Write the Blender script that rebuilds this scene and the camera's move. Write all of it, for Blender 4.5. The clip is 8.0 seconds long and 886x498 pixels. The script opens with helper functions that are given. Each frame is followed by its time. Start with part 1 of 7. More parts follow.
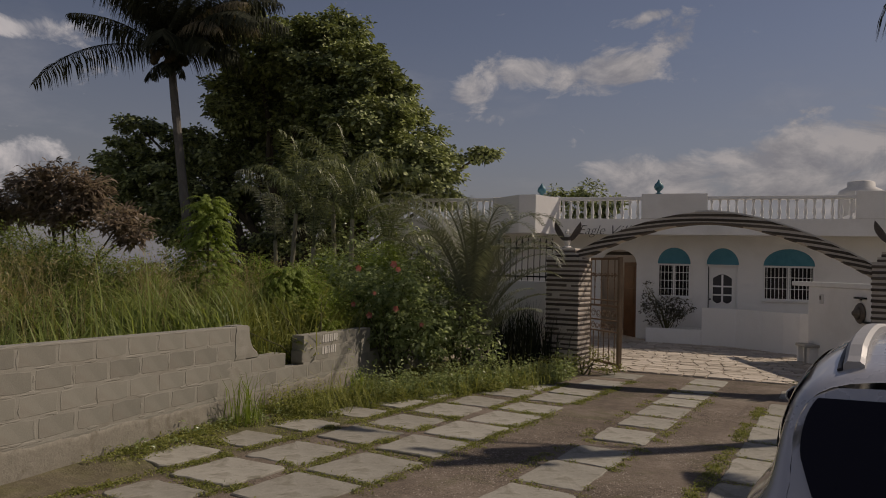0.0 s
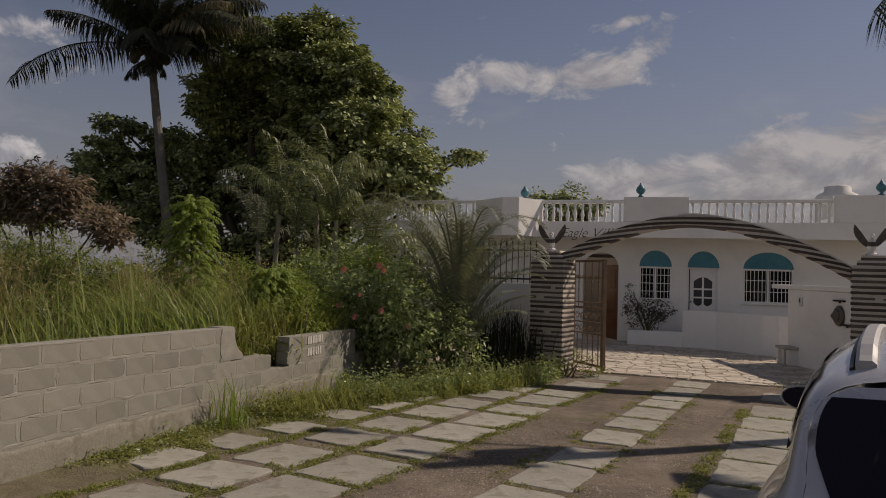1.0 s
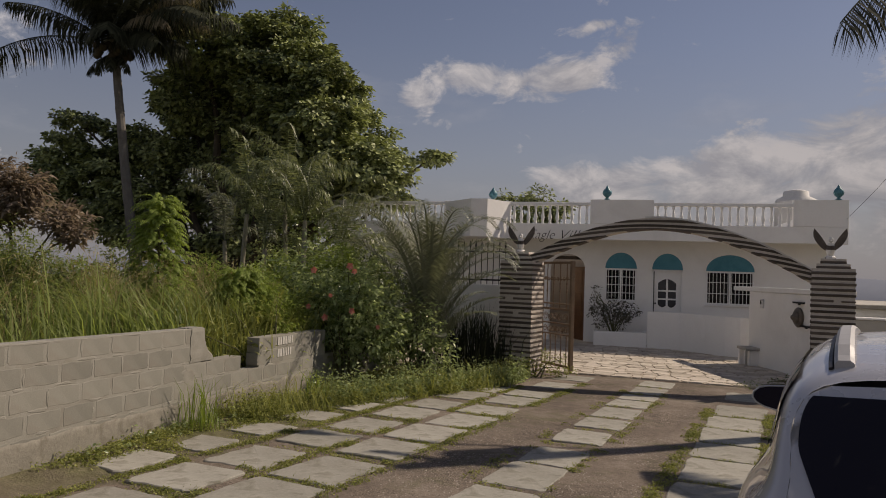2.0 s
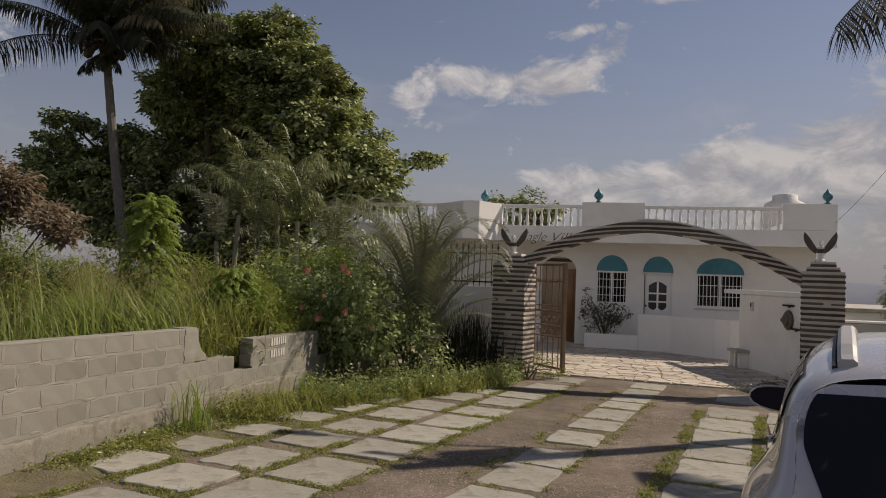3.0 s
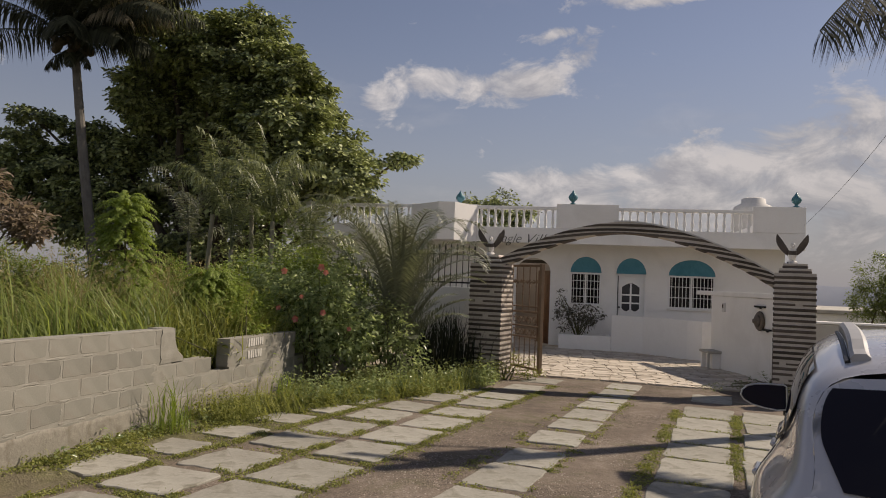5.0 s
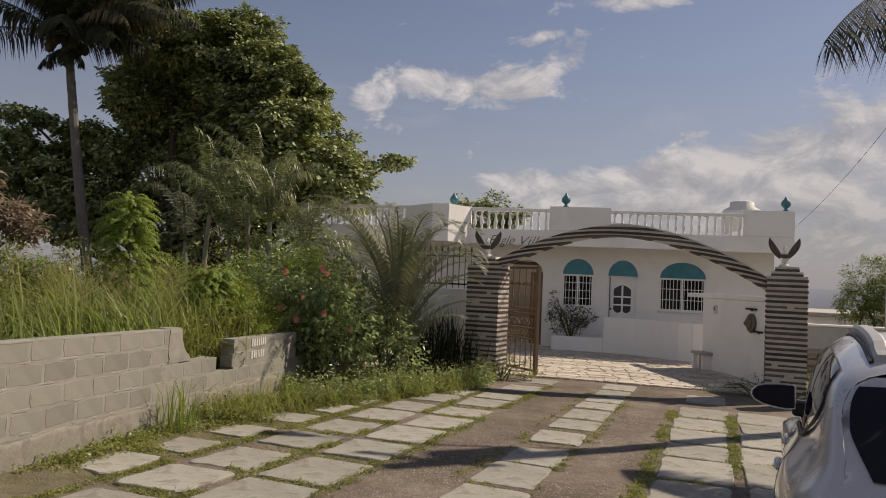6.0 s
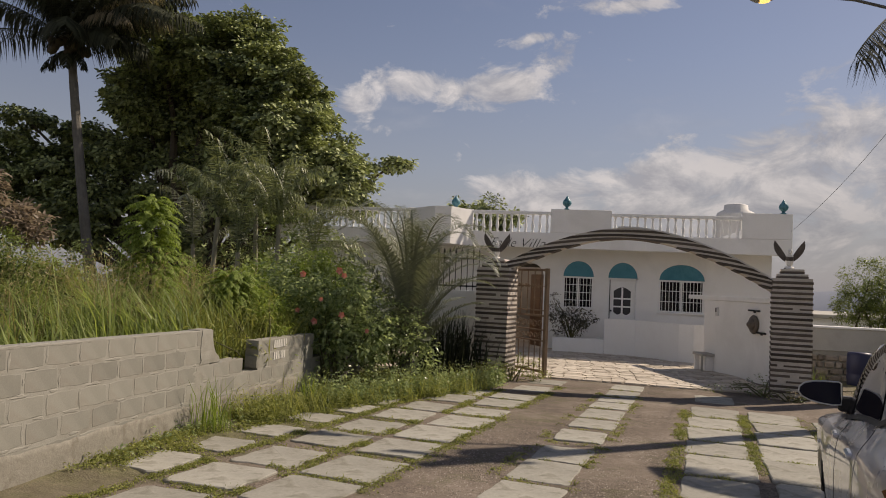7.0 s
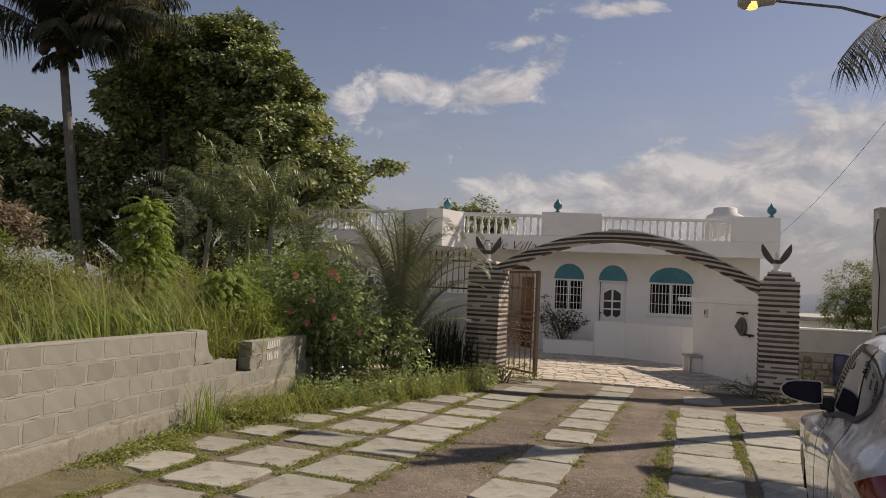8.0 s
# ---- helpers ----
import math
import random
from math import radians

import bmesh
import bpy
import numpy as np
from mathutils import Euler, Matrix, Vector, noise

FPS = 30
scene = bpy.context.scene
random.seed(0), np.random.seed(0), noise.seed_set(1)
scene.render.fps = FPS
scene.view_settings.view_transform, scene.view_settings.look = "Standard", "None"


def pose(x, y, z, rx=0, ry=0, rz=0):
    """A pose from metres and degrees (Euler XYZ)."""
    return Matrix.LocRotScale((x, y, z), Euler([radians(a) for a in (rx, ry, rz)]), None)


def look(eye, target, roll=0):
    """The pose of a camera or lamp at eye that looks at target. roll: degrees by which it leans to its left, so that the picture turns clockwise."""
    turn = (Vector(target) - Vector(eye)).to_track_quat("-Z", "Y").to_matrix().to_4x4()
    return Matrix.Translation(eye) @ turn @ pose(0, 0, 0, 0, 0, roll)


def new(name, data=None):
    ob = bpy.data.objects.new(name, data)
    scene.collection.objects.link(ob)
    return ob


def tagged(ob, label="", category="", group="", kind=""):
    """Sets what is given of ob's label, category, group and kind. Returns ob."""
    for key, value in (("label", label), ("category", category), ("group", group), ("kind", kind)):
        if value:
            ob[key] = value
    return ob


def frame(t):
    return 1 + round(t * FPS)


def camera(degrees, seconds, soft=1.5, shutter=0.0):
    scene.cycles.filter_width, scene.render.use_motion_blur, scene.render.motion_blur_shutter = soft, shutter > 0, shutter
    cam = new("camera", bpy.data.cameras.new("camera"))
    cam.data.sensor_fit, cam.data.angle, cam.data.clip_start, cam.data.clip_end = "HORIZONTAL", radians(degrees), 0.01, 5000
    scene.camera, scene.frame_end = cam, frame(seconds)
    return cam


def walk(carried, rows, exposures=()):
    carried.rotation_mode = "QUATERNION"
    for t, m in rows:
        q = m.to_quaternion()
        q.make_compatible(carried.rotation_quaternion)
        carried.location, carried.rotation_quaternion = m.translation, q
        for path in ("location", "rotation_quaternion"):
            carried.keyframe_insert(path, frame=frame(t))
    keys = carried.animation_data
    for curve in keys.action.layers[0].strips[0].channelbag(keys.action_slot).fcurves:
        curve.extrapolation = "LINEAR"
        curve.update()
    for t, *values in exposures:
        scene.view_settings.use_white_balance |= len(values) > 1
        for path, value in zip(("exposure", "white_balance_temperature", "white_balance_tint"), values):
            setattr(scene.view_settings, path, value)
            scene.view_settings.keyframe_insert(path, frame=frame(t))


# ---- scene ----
cam = camera(63.1, 8.0, 0.98)
PATH = [
    (0, (0.554, 0.2, 1.738), (-0.094, 2.092, 1.791), 1.4),
    (0.5, (0.519, 0.206, 1.726), (-0.1, 2.107, 1.784), 1.5),
    (1, (0.457, 0.198, 1.723), (-0.139, 2.106, 1.784), 1.6),
    (1.5, (0.406, 0.175, 1.723), (-0.135, 2.1, 1.785), 1.7),
    (3, (0.331, 0.121, 1.709), (-0.148, 2.062, 1.782), 2.1),
    (3.5, (0.265, 0.142, 1.674), (-0.193, 2.087, 1.75), 2.1),
    (4, (0.215, 0.16, 1.677), (-0.224, 2.109, 1.755), 2.2),
    (4.5, (0.205, 0.161, 1.679), (-0.215, 2.115, 1.758), 2.2),
    (6, (0.022, -0.037, 1.682), (-0.346, 1.927, 1.767), 2.5),
    (6.5, (-0.231, -0.172, 1.669), (-0.584, 1.794, 1.756), 2.6),
    (7, (-0.387, -0.288, 1.663), (-0.725, 1.681, 1.755), 2.5),
    (7.5, (-0.384, -0.361, 1.66), (-0.707, 1.61, 1.755), 2.6),
    (8, (-0.381, -0.402, 1.659), (-0.695, 1.57, 1.758), 2.6),
]
EXPOSURES = [(0.0, -0.89, 7360, 17), (1.0, -0.66, 7360, 17), (1.5, -0.53, 7360, 17), (3.0, -0.24, 7360, 15), (4.5, -0.1, 7360, 15), (8.0, -0.02, 7360, 15)]
walk(cam, [(t, look(eye, target, roll)) for t, eye, target, roll in PATH], EXPOSURES)

# ---- sky, sun ----
SUN_EL, SUN_AZ = radians(42), radians(51)


def nd(tree, kind, x=0, **inputs):
    n = tree.nodes.new(kind)
    for k, v in inputs.items():
        n.inputs[k.replace("_", " ")].default_value = v
    return n


def math_node(tree, op, a, b=0.0):
    n = tree.nodes.new("ShaderNodeMath")
    n.operation = op
    for i, v in enumerate((a, b)):
        if isinstance(v, (int, float)):
            n.inputs[i].default_value = v
        else:
            tree.links.new(v, n.inputs[i])
    return n.outputs[0]


def ramp_node(tree, fac, stops):
    n = tree.nodes.new("ShaderNodeValToRGB")
    tree.links.new(fac, n.inputs[0])
    while len(n.color_ramp.elements) < len(stops):
        n.color_ramp.elements.new(0.5)
    for e, (p, c) in zip(n.color_ramp.elements, stops):
        e.position = p
        e.color = (*c, 1) if not isinstance(c, (int, float)) else (c, c, c, 1)
    return n.outputs[0]


def mix_node(tree, fac, a, b, blend="MIX"):
    n = tree.nodes.new("ShaderNodeMix")
    n.data_type, n.blend_type = "RGBA", blend
    for i, v in ((0, fac), (6, a), (7, b)):
        if isinstance(v, (int, float)):
            n.inputs[i].default_value = v
        elif isinstance(v, tuple):
            n.inputs[i].default_value = (*v, 1)
        else:
            tree.links.new(v, n.inputs[i])
    return n.outputs[2]


def make_world():
    w = bpy.data.worlds.new("world")
    scene.world = w
    w.use_nodes = True
    t = w.node_tree
    t.nodes.clear()
    sky = t.nodes.new("ShaderNodeTexSky")
    sky.sky_type, sky.sun_disc = "NISHITA", False
    sky.sun_elevation, sky.sun_rotation = SUN_EL, SUN_AZ
    sky.altitude, sky.air_density, sky.dust_density, sky.ozone_density = 100, 1.0, 0.3, 1.5
    co = t.nodes.new("ShaderNodeTexCoord")
    sep = t.nodes.new("ShaderNodeSeparateXYZ")
    t.links.new(co.outputs["Generated"], sep.inputs[0])
    up = math_node(t, "MAXIMUM", sep.outputs[2], 0.0)
    # a flat layer of cloud overhead: direction over height
    h = math_node(t, "ADD", up, 0.16)
    u = math_node(t, "DIVIDE", sep.outputs[0], h)
    v = math_node(t, "DIVIDE", sep.outputs[1], h)
    uv = t.nodes.new("ShaderNodeCombineXYZ")
    t.links.new(u, uv.inputs[0]), t.links.new(v, uv.inputs[1])
    n1 = nd(t, "ShaderNodeTexNoise", Scale=1.1, Detail=8.0, Roughness=0.58)
    t.links.new(uv.outputs[0], n1.inputs["Vector"])
    az = math_node(t, "ARCTAN2", sep.outputs[0], sep.outputs[1])
    el = math_node(t, "ARCSINE", sep.outputs[2])
    av = t.nodes.new("ShaderNodeCombineXYZ")
    t.links.new(az, av.inputs[0]), t.links.new(el, av.inputs[1])
    n2 = nd(t, "ShaderNodeTexNoise", Scale=11.0, Detail=10.0, Roughness=0.62, Distortion=0.5)
    st = t.nodes.new("ShaderNodeMapping")
    st.inputs["Scale"].default_value = (1.0, 1.7, 1.0)
    t.links.new(av.outputs[0], st.inputs[0])
    t.links.new(st.outputs[0], n2.inputs["Vector"])
    # cumulus banks: azimuth, elevation (degrees), half widths, turn, strength, firmness of the edge
    total = None
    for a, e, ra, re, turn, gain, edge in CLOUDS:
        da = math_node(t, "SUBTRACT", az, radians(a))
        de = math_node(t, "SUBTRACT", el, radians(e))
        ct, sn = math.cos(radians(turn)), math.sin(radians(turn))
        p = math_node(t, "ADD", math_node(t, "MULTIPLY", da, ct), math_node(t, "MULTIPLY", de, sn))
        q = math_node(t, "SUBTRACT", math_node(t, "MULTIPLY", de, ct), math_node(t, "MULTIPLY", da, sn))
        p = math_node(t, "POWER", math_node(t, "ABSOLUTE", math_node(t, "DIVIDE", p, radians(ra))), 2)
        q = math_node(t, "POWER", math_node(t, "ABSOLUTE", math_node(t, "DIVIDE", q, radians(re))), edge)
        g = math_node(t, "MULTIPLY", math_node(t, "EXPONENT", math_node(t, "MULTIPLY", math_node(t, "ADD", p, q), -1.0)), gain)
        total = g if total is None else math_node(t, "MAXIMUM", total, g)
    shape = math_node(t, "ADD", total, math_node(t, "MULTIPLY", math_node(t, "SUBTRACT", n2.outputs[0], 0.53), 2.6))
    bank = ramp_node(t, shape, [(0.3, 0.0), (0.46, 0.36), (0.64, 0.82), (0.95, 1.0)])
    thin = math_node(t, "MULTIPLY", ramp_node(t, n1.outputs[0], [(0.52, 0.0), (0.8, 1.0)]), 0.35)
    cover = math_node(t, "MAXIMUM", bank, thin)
    # the same billows sampled a little towards the light: the difference gives lit and shaded sides
    n3 = nd(t, "ShaderNodeTexNoise", Scale=11.0, Detail=10.0, Roughness=0.62, Distortion=0.5)
    off = t.nodes.new("ShaderNodeMapping")
    off.inputs["Location"].default_value = (0.012, 0.03, 0.0)
    t.links.new(st.outputs[0], off.inputs[0])
    t.links.new(off.outputs[0], n3.inputs["Vector"])
    relief = math_node(t, "ADD", math_node(t, "MULTIPLY", math_node(t, "SUBTRACT", n2.outputs[0], n3.outputs[0]), 2.2), 0.5)
    lit = ramp_node(t, relief, [(0.2, (0.64, 0.68, 0.79)), (0.5, (0.86, 0.90, 0.99)), (0.8, (1.13, 1.15, 1.22))])
    # clouds facing the sun from the far side of the sky are brighter than those seen against it
    sv = t.nodes.new("ShaderNodeVectorMath")
    sv.operation = "DOT_PRODUCT"
    sv.inputs[1].default_value = (math.cos(SUN_EL) * math.sin(SUN_AZ), math.cos(SUN_EL) * math.cos(SUN_AZ), math.sin(SUN_EL))
    t.links.new(co.outputs["Generated"], sv.inputs[0])
    facing = ramp_node(t, math_node(t, "ADD", math_node(t, "MULTIPLY", sv.outputs["Value"], -0.5), 0.5), [(0.15, 1.0), (0.6, 1.7), (1.0, 2.0)])
    lit = mix_node(t, 1.0, lit, facing, "MULTIPLY")
    haze = ramp_node(t, up, [(0.0, 0.95), (0.06, 0.8), (0.16, 0.4), (0.3, 0.12), (0.5, 0.0)])
    col = mix_node(t, 1.0, sky.outputs[0], SKY_TINT, "MULTIPLY")
    col = mix_node(t, haze, col, HAZE)
    white = mix_node(t, 1.0, lit, (CLOUD_LIGHT, CLOUD_LIGHT, CLOUD_LIGHT), "MULTIPLY")
    shade = ramp_node(t, up, [(0.0, 0.66), (0.07, 0.78), (0.14, 1.0)])
    white = mix_node(t, 1.0, white, shade, "MULTIPLY")
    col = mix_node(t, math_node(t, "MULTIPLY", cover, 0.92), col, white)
    bg = nd(t, "ShaderNodeBackground", Strength=SKY_STRENGTH)
    t.links.new(col, bg.inputs[0])
    out = t.nodes.new("ShaderNodeOutputWorld")
    t.links.new(bg.outputs[0], out.inputs[0])


SKY_STRENGTH = 0.1
SKY_TINT = (0.855, 0.765, 0.785)
HAZE = (2.6, 2.8, 3.3)
CLOUD_LIGHT = 5.0
CLOUDS = [(-5.5, 15.2, 5.2, 1.7, 8, 1.05, 2), (-1.2, 17.2, 2.6, 1.9, 40, 1.0, 2), (-12.5, 15.3, 5.0, 1.5, 0, 0.95, 2), (-9.2, 15.0, 3.0, 1.5, 4, 1.0, 2), (-17.0, 13.6, 2.8, 1.8, 40, 0.85, 2), (-15.5, 11.7, 1.8, 0.7, 0, 0.65, 2), (-3.0, 19.0, 2.6, 0.6, 10, 0.6, 2),
          (-2.5, 6.6, 6.5, 2.3, 2, 1.05, 4), (6.5, 7.2, 7.0, 3.0, 6, 1.1, 4), (14.0, 8.6, 8.0, 4.0, 8, 1.1, 4), (24.0, 9.4, 9.0, 5.0, 4, 1.1, 4), (12.0, 4.6, 20.0, 2.6, 0, 0.85, 2), (9.5, 11.6, 3.5, 0.5, 0, 0.55, 2),
          (4.5, 21.3, 5.0, 0.8, 0, 0.75, 2), (18.0, 15.8, 3.0, 0.8, 10, 0.5, 2), (-49.5, 15.5, 4.0, 1.1, 0, 0.8, 2), (-49.5, 7.0, 3.2, 1.8, 0, 0.95, 2), (-54.0, 6.0, 5.0, 2.0, 0, 0.85, 2)]
# banks carried on round the unseen horizon, added as fill light for shaded fronts
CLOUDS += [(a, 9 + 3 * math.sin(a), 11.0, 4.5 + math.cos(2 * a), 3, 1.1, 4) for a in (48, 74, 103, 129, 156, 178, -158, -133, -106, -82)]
# higher clouds out of view, added to brighten the shade further
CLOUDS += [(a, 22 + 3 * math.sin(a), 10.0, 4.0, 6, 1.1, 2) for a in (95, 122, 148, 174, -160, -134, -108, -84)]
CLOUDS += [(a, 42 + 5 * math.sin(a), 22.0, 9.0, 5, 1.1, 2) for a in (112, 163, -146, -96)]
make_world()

sun = new("sun", bpy.data.lights.new("sun", "SUN"))
sun.data.energy, sun.data.angle, sun.data.color = 4.9, radians(0.55), (1.0, 0.93, 0.82)
SUN_DIR = Vector((math.cos(SUN_EL) * math.sin(SUN_AZ), math.cos(SUN_EL) * math.cos(SUN_AZ), math.sin(SUN_EL)))
sun.matrix_world = look(tuple(SUN_DIR * 60), (0, 0, 0))

# ---- materials ----


def surface(name, dark, light, rough=0.8, big=1.5, fine=30.0, bump=0.4, depth=0.01, piece=0.0, metal=0.0, spec=0.3,
            stain=None, stain_scale=0.7, stain_amount=0.5, island=False, coat=0.0):
    """Principled surface: two scales of colour variation, fine relief, shape-bound stains, variation from piece to piece."""
    m = bpy.data.materials.new(name)
    m.use_nodes = True
    t = m.node_tree
    p = t.nodes["Principled BSDF"]
    co = t.nodes.new("ShaderNodeTexCoord").outputs["Object"]
    a = nd(t, "ShaderNodeTexNoise", Scale=big, Detail=6.0, Roughness=0.6)
    b = nd(t, "ShaderNodeTexNoise", Scale=fine, Detail=5.0, Roughness=0.65)
    for n in (a, b):
        t.links.new(co, n.inputs["Vector"])
    f = math_node(t, "ADD", math_node(t, "MULTIPLY", a.outputs[0], 0.55), math_node(t, "MULTIPLY", b.outputs[0], 0.45))
    if piece:
        if island:
            r = t.nodes.new("ShaderNodeNewGeometry").outputs["Random Per Island"]
        else:
            r = t.nodes.new("ShaderNodeObjectInfo").outputs["Random"]
        f = math_node(t, "ADD", f, math_node(t, "MULTIPLY", math_node(t, "SUBTRACT", r, 0.5), piece))
    col = ramp_node(t, f, [(0.3, dark), (0.7, light)])
    if stain:
        s = nd(t, "ShaderNodeTexNoise", Scale=stain_scale, Detail=7.0, Roughness=0.65, Distortion=0.6)
        t.links.new(co, s.inputs["Vector"])
        k = math_node(t, "MULTIPLY", ramp_node(t, s.outputs[0], [(0.5, 0.0), (0.68, 1.0)]), stain_amount)
        col = mix_node(t, k, col, stain)
    t.links.new(col, p.inputs["Base Color"])
    t.links.new(ramp_node(t, b.outputs[0], [(0.3, max(rough - 0.1, 0.02)), (0.7, min(rough + 0.08, 1.0))]), p.inputs["Roughness"])
    p.inputs["Metallic"].default_value = metal
    p.inputs["Specular IOR Level"].default_value = spec
    p.inputs["Coat Weight"].default_value = coat
    if bump:
        bn = nd(t, "ShaderNodeBump", Strength=bump, Distance=depth)
        t.links.new(f, bn.inputs["Height"])
        t.links.new(bn.outputs[0], p.inputs["Normal"])
    return m


def leafy(name, dark, light, trans=0.35, rough=0.5, glow=(1.0, 1.0, 0.6), spec=0.35):
    """Foliage: diffuse and gloss on both sides, light passing through; each leaf or blade has its own tone."""
    m = bpy.data.materials.new(name)
    m.use_nodes = True
    t = m.node_tree
    p = t.nodes["Principled BSDF"]
    r = t.nodes.new("ShaderNodeNewGeometry").outputs["Random Per Island"]
    co = t.nodes.new("ShaderNodeTexCoord").outputs["Object"]
    a = nd(t, "ShaderNodeTexNoise", Scale=0.8, Detail=3.0)
    t.links.new(co, a.inputs["Vector"])
    f = math_node(t, "ADD", math_node(t, "MULTIPLY", r, 0.6), math_node(t, "MULTIPLY", a.outputs[0], 0.5))
    col = ramp_node(t, f, [(0.2, dark), (0.75, light)])
    t.links.new(col, p.inputs["Base Color"])
    p.inputs["Roughness"].default_value = rough
    p.inputs["Specular IOR Level"].default_value = spec
    tr = t.nodes.new("ShaderNodeBsdfTranslucent")
    t.links.new(mix_node(t, 1.0, col, glow, "MULTIPLY"), tr.inputs[0])
    mx = t.nodes.new("ShaderNodeMixShader")
    mx.inputs[0].default_value = trans
    t.links.new(p.outputs[0], mx.inputs[1])
    t.links.new(tr.outputs[0], mx.inputs[2])
    t.links.new(mx.outputs[0], t.nodes["Material Output"].inputs[0])
    return m


def glass(name, tint=(0.02, 0.02, 0.025), rough=0.03, spec=0.6, coat=0.3):
    m = bpy.data.materials.new(name)
    m.use_nodes = True
    p = m.node_tree.nodes["Principled BSDF"]
    p.inputs["Base Color"].default_value = (*tint, 1)
    p.inputs["Roughness"].default_value = rough
    p.inputs["Specular IOR Level"].default_value = spec
    p.inputs["Coat Weight"].default_value = coat
    return m


def ground_material():
    """Gravelly soil on the drive, turning to grassy earth away from it."""
    m = bpy.data.materials.new("ground_soil")
    m.use_nodes = True
    t = m.node_tree
    p = t.nodes["Principled BSDF"]
    co = t.nodes.new("ShaderNodeTexCoord").outputs["Object"]
    big = nd(t, "ShaderNodeTexNoise", Scale=0.9, Detail=6.0, Roughness=0.6)
    mid = nd(t, "ShaderNodeTexNoise", Scale=7.0, Detail=6.0, Roughness=0.7)
    grit = nd(t, "ShaderNodeTexVoronoi", Scale=55.0)
    for n in (big, mid, grit):
        t.links.new(co, n.inputs["Vector"])
    soil = ramp_node(t, math_node(t, "ADD", math_node(t, "MULTIPLY", big.outputs[0], 0.6), math_node(t, "MULTIPLY", mid.outputs[0], 0.4)),
                     [(0.32, (0.105, 0.085, 0.068)), (0.52, (0.18, 0.147, 0.119)), (0.7, (0.28, 0.238, 0.198))])
    stones = ramp_node(t, grit.outputs["Color"], [(0.2, 0.55), (0.8, 1.35)])
    loose = nd(t, "ShaderNodeTexNoise", Scale=0.75, Detail=5.0, Roughness=0.65, Distortion=0.4)
    moss = nd(t, "ShaderNodeTexNoise", Scale=1.3, Detail=7.0, Roughness=0.7, Distortion=0.8)
    t.links.new(co, loose.inputs["Vector"]), t.links.new(co, moss.inputs["Vector"])
    gravelly = ramp_node(t, loose.outputs[0], [(0.44, 0.22), (0.6, 0.85)])
    soil = mix_node(t, gravelly, soil, mix_node(t, 1.0, soil, stones, "MULTIPLY"))
    soil = mix_node(t, math_node(t, "MULTIPLY", ramp_node(t, moss.outputs[0], [(0.54, 0.0), (0.68, 1.0)]), 0.6), soil, (0.105, 0.105, 0.05))
    turf = ramp_node(t, mid.outputs[0], [(0.35, (0.075, 0.075, 0.03)), (0.65, (0.15, 0.15, 0.065))])
    sep = t.nodes.new("ShaderNodeSeparateXYZ")
    t.links.new(co, sep.inputs[0])
    side = math_node(t, "SUBTRACT", math_node(t, "MULTIPLY", sep.outputs[0], 0.983), math_node(t, "MULTIPLY", math_node(t, "SUBTRACT", sep.outputs[1], 7.0), 0.182))
    edge = math_node(t, "ADD", side, math_node(t, "MULTIPLY", math_node(t, "SUBTRACT", mid.outputs[0], 0.5), 1.2))
    left = ramp_node(t, math_node(t, "ADD", math_node(t, "MULTIPLY", edge, -1.0), -3.2), [(0.0, 0.0), (0.5, 1.0)])
    right = ramp_node(t, math_node(t, "SUBTRACT", edge, 3.6), [(0.0, 0.0), (0.5, 1.0)])
    patchy = ramp_node(t, big.outputs[0], [(0.42, 0.35), (0.62, 1.0)])
    green = math_node(t, "MULTIPLY", math_node(t, "MAXIMUM", left, right), patchy)
    t.links.new(mix_node(t, green, soil, turf), p.inputs["Base Color"])
    p.inputs["Roughness"].default_value = 0.95
    p.inputs["Specular IOR Level"].default_value = 0.15
    bn = nd(t, "ShaderNodeBump", Strength=0.7, Distance=0.02)
    t.links.new(math_node(t, "ADD", math_node(t, "MULTIPLY", grit.outputs["Distance"], gravelly), mid.outputs[0]), bn.inputs["Height"])
    t.links.new(bn.outputs[0], p.inputs["Normal"])
    return m


M = {}
M["ground"] = ground_material()
M["block"] = surface("concrete_block", (0.185, 0.178, 0.152), (0.278, 0.268, 0.23), 0.95, 3.5, 90, 0.5, 0.005, piece=0.24, stain=(0.225, 0.182, 0.15), stain_scale=1.0, stain_amount=0.6)
M["mortar"] = surface("mortar", (0.225, 0.215, 0.184), (0.32, 0.307, 0.266), 0.95, 5.0, 70, 0.6, 0.008, stain=(0.2, 0.178, 0.145), stain_scale=2.5, stain_amount=0.6)
M["render"] = surface("rough_render", (0.175, 0.16, 0.13), (0.30, 0.28, 0.235), 0.95, 4.0, 45, 0.9, 0.012, stain=(0.13, 0.112, 0.085), stain_scale=4.0, stain_amount=0.75)
M["paver"] = surface("paver_concrete", (0.22, 0.21, 0.178), (0.385, 0.37, 0.322), 0.9, 1.8, 40, 0.6, 0.008, piece=0.2, stain=(0.135, 0.125, 0.09), stain_scale=4.5, stain_amount=0.8)
M["flag"] = surface("flagstone", (0.39, 0.342, 0.28), (0.57, 0.508, 0.432), 0.85, 1.5, 30, 0.5, 0.008, piece=0.5, stain=(0.3, 0.22, 0.14), stain_scale=1.3, stain_amount=0.5)
M["flag_far"] = surface("flagstone_beyond", (0.39, 0.342, 0.28), (0.57, 0.508, 0.432), 0.85, 1.5, 30, 0.5, 0.008, piece=0.5, stain=(0.3, 0.22, 0.14), stain_scale=1.3, stain_amount=0.5, island=True)
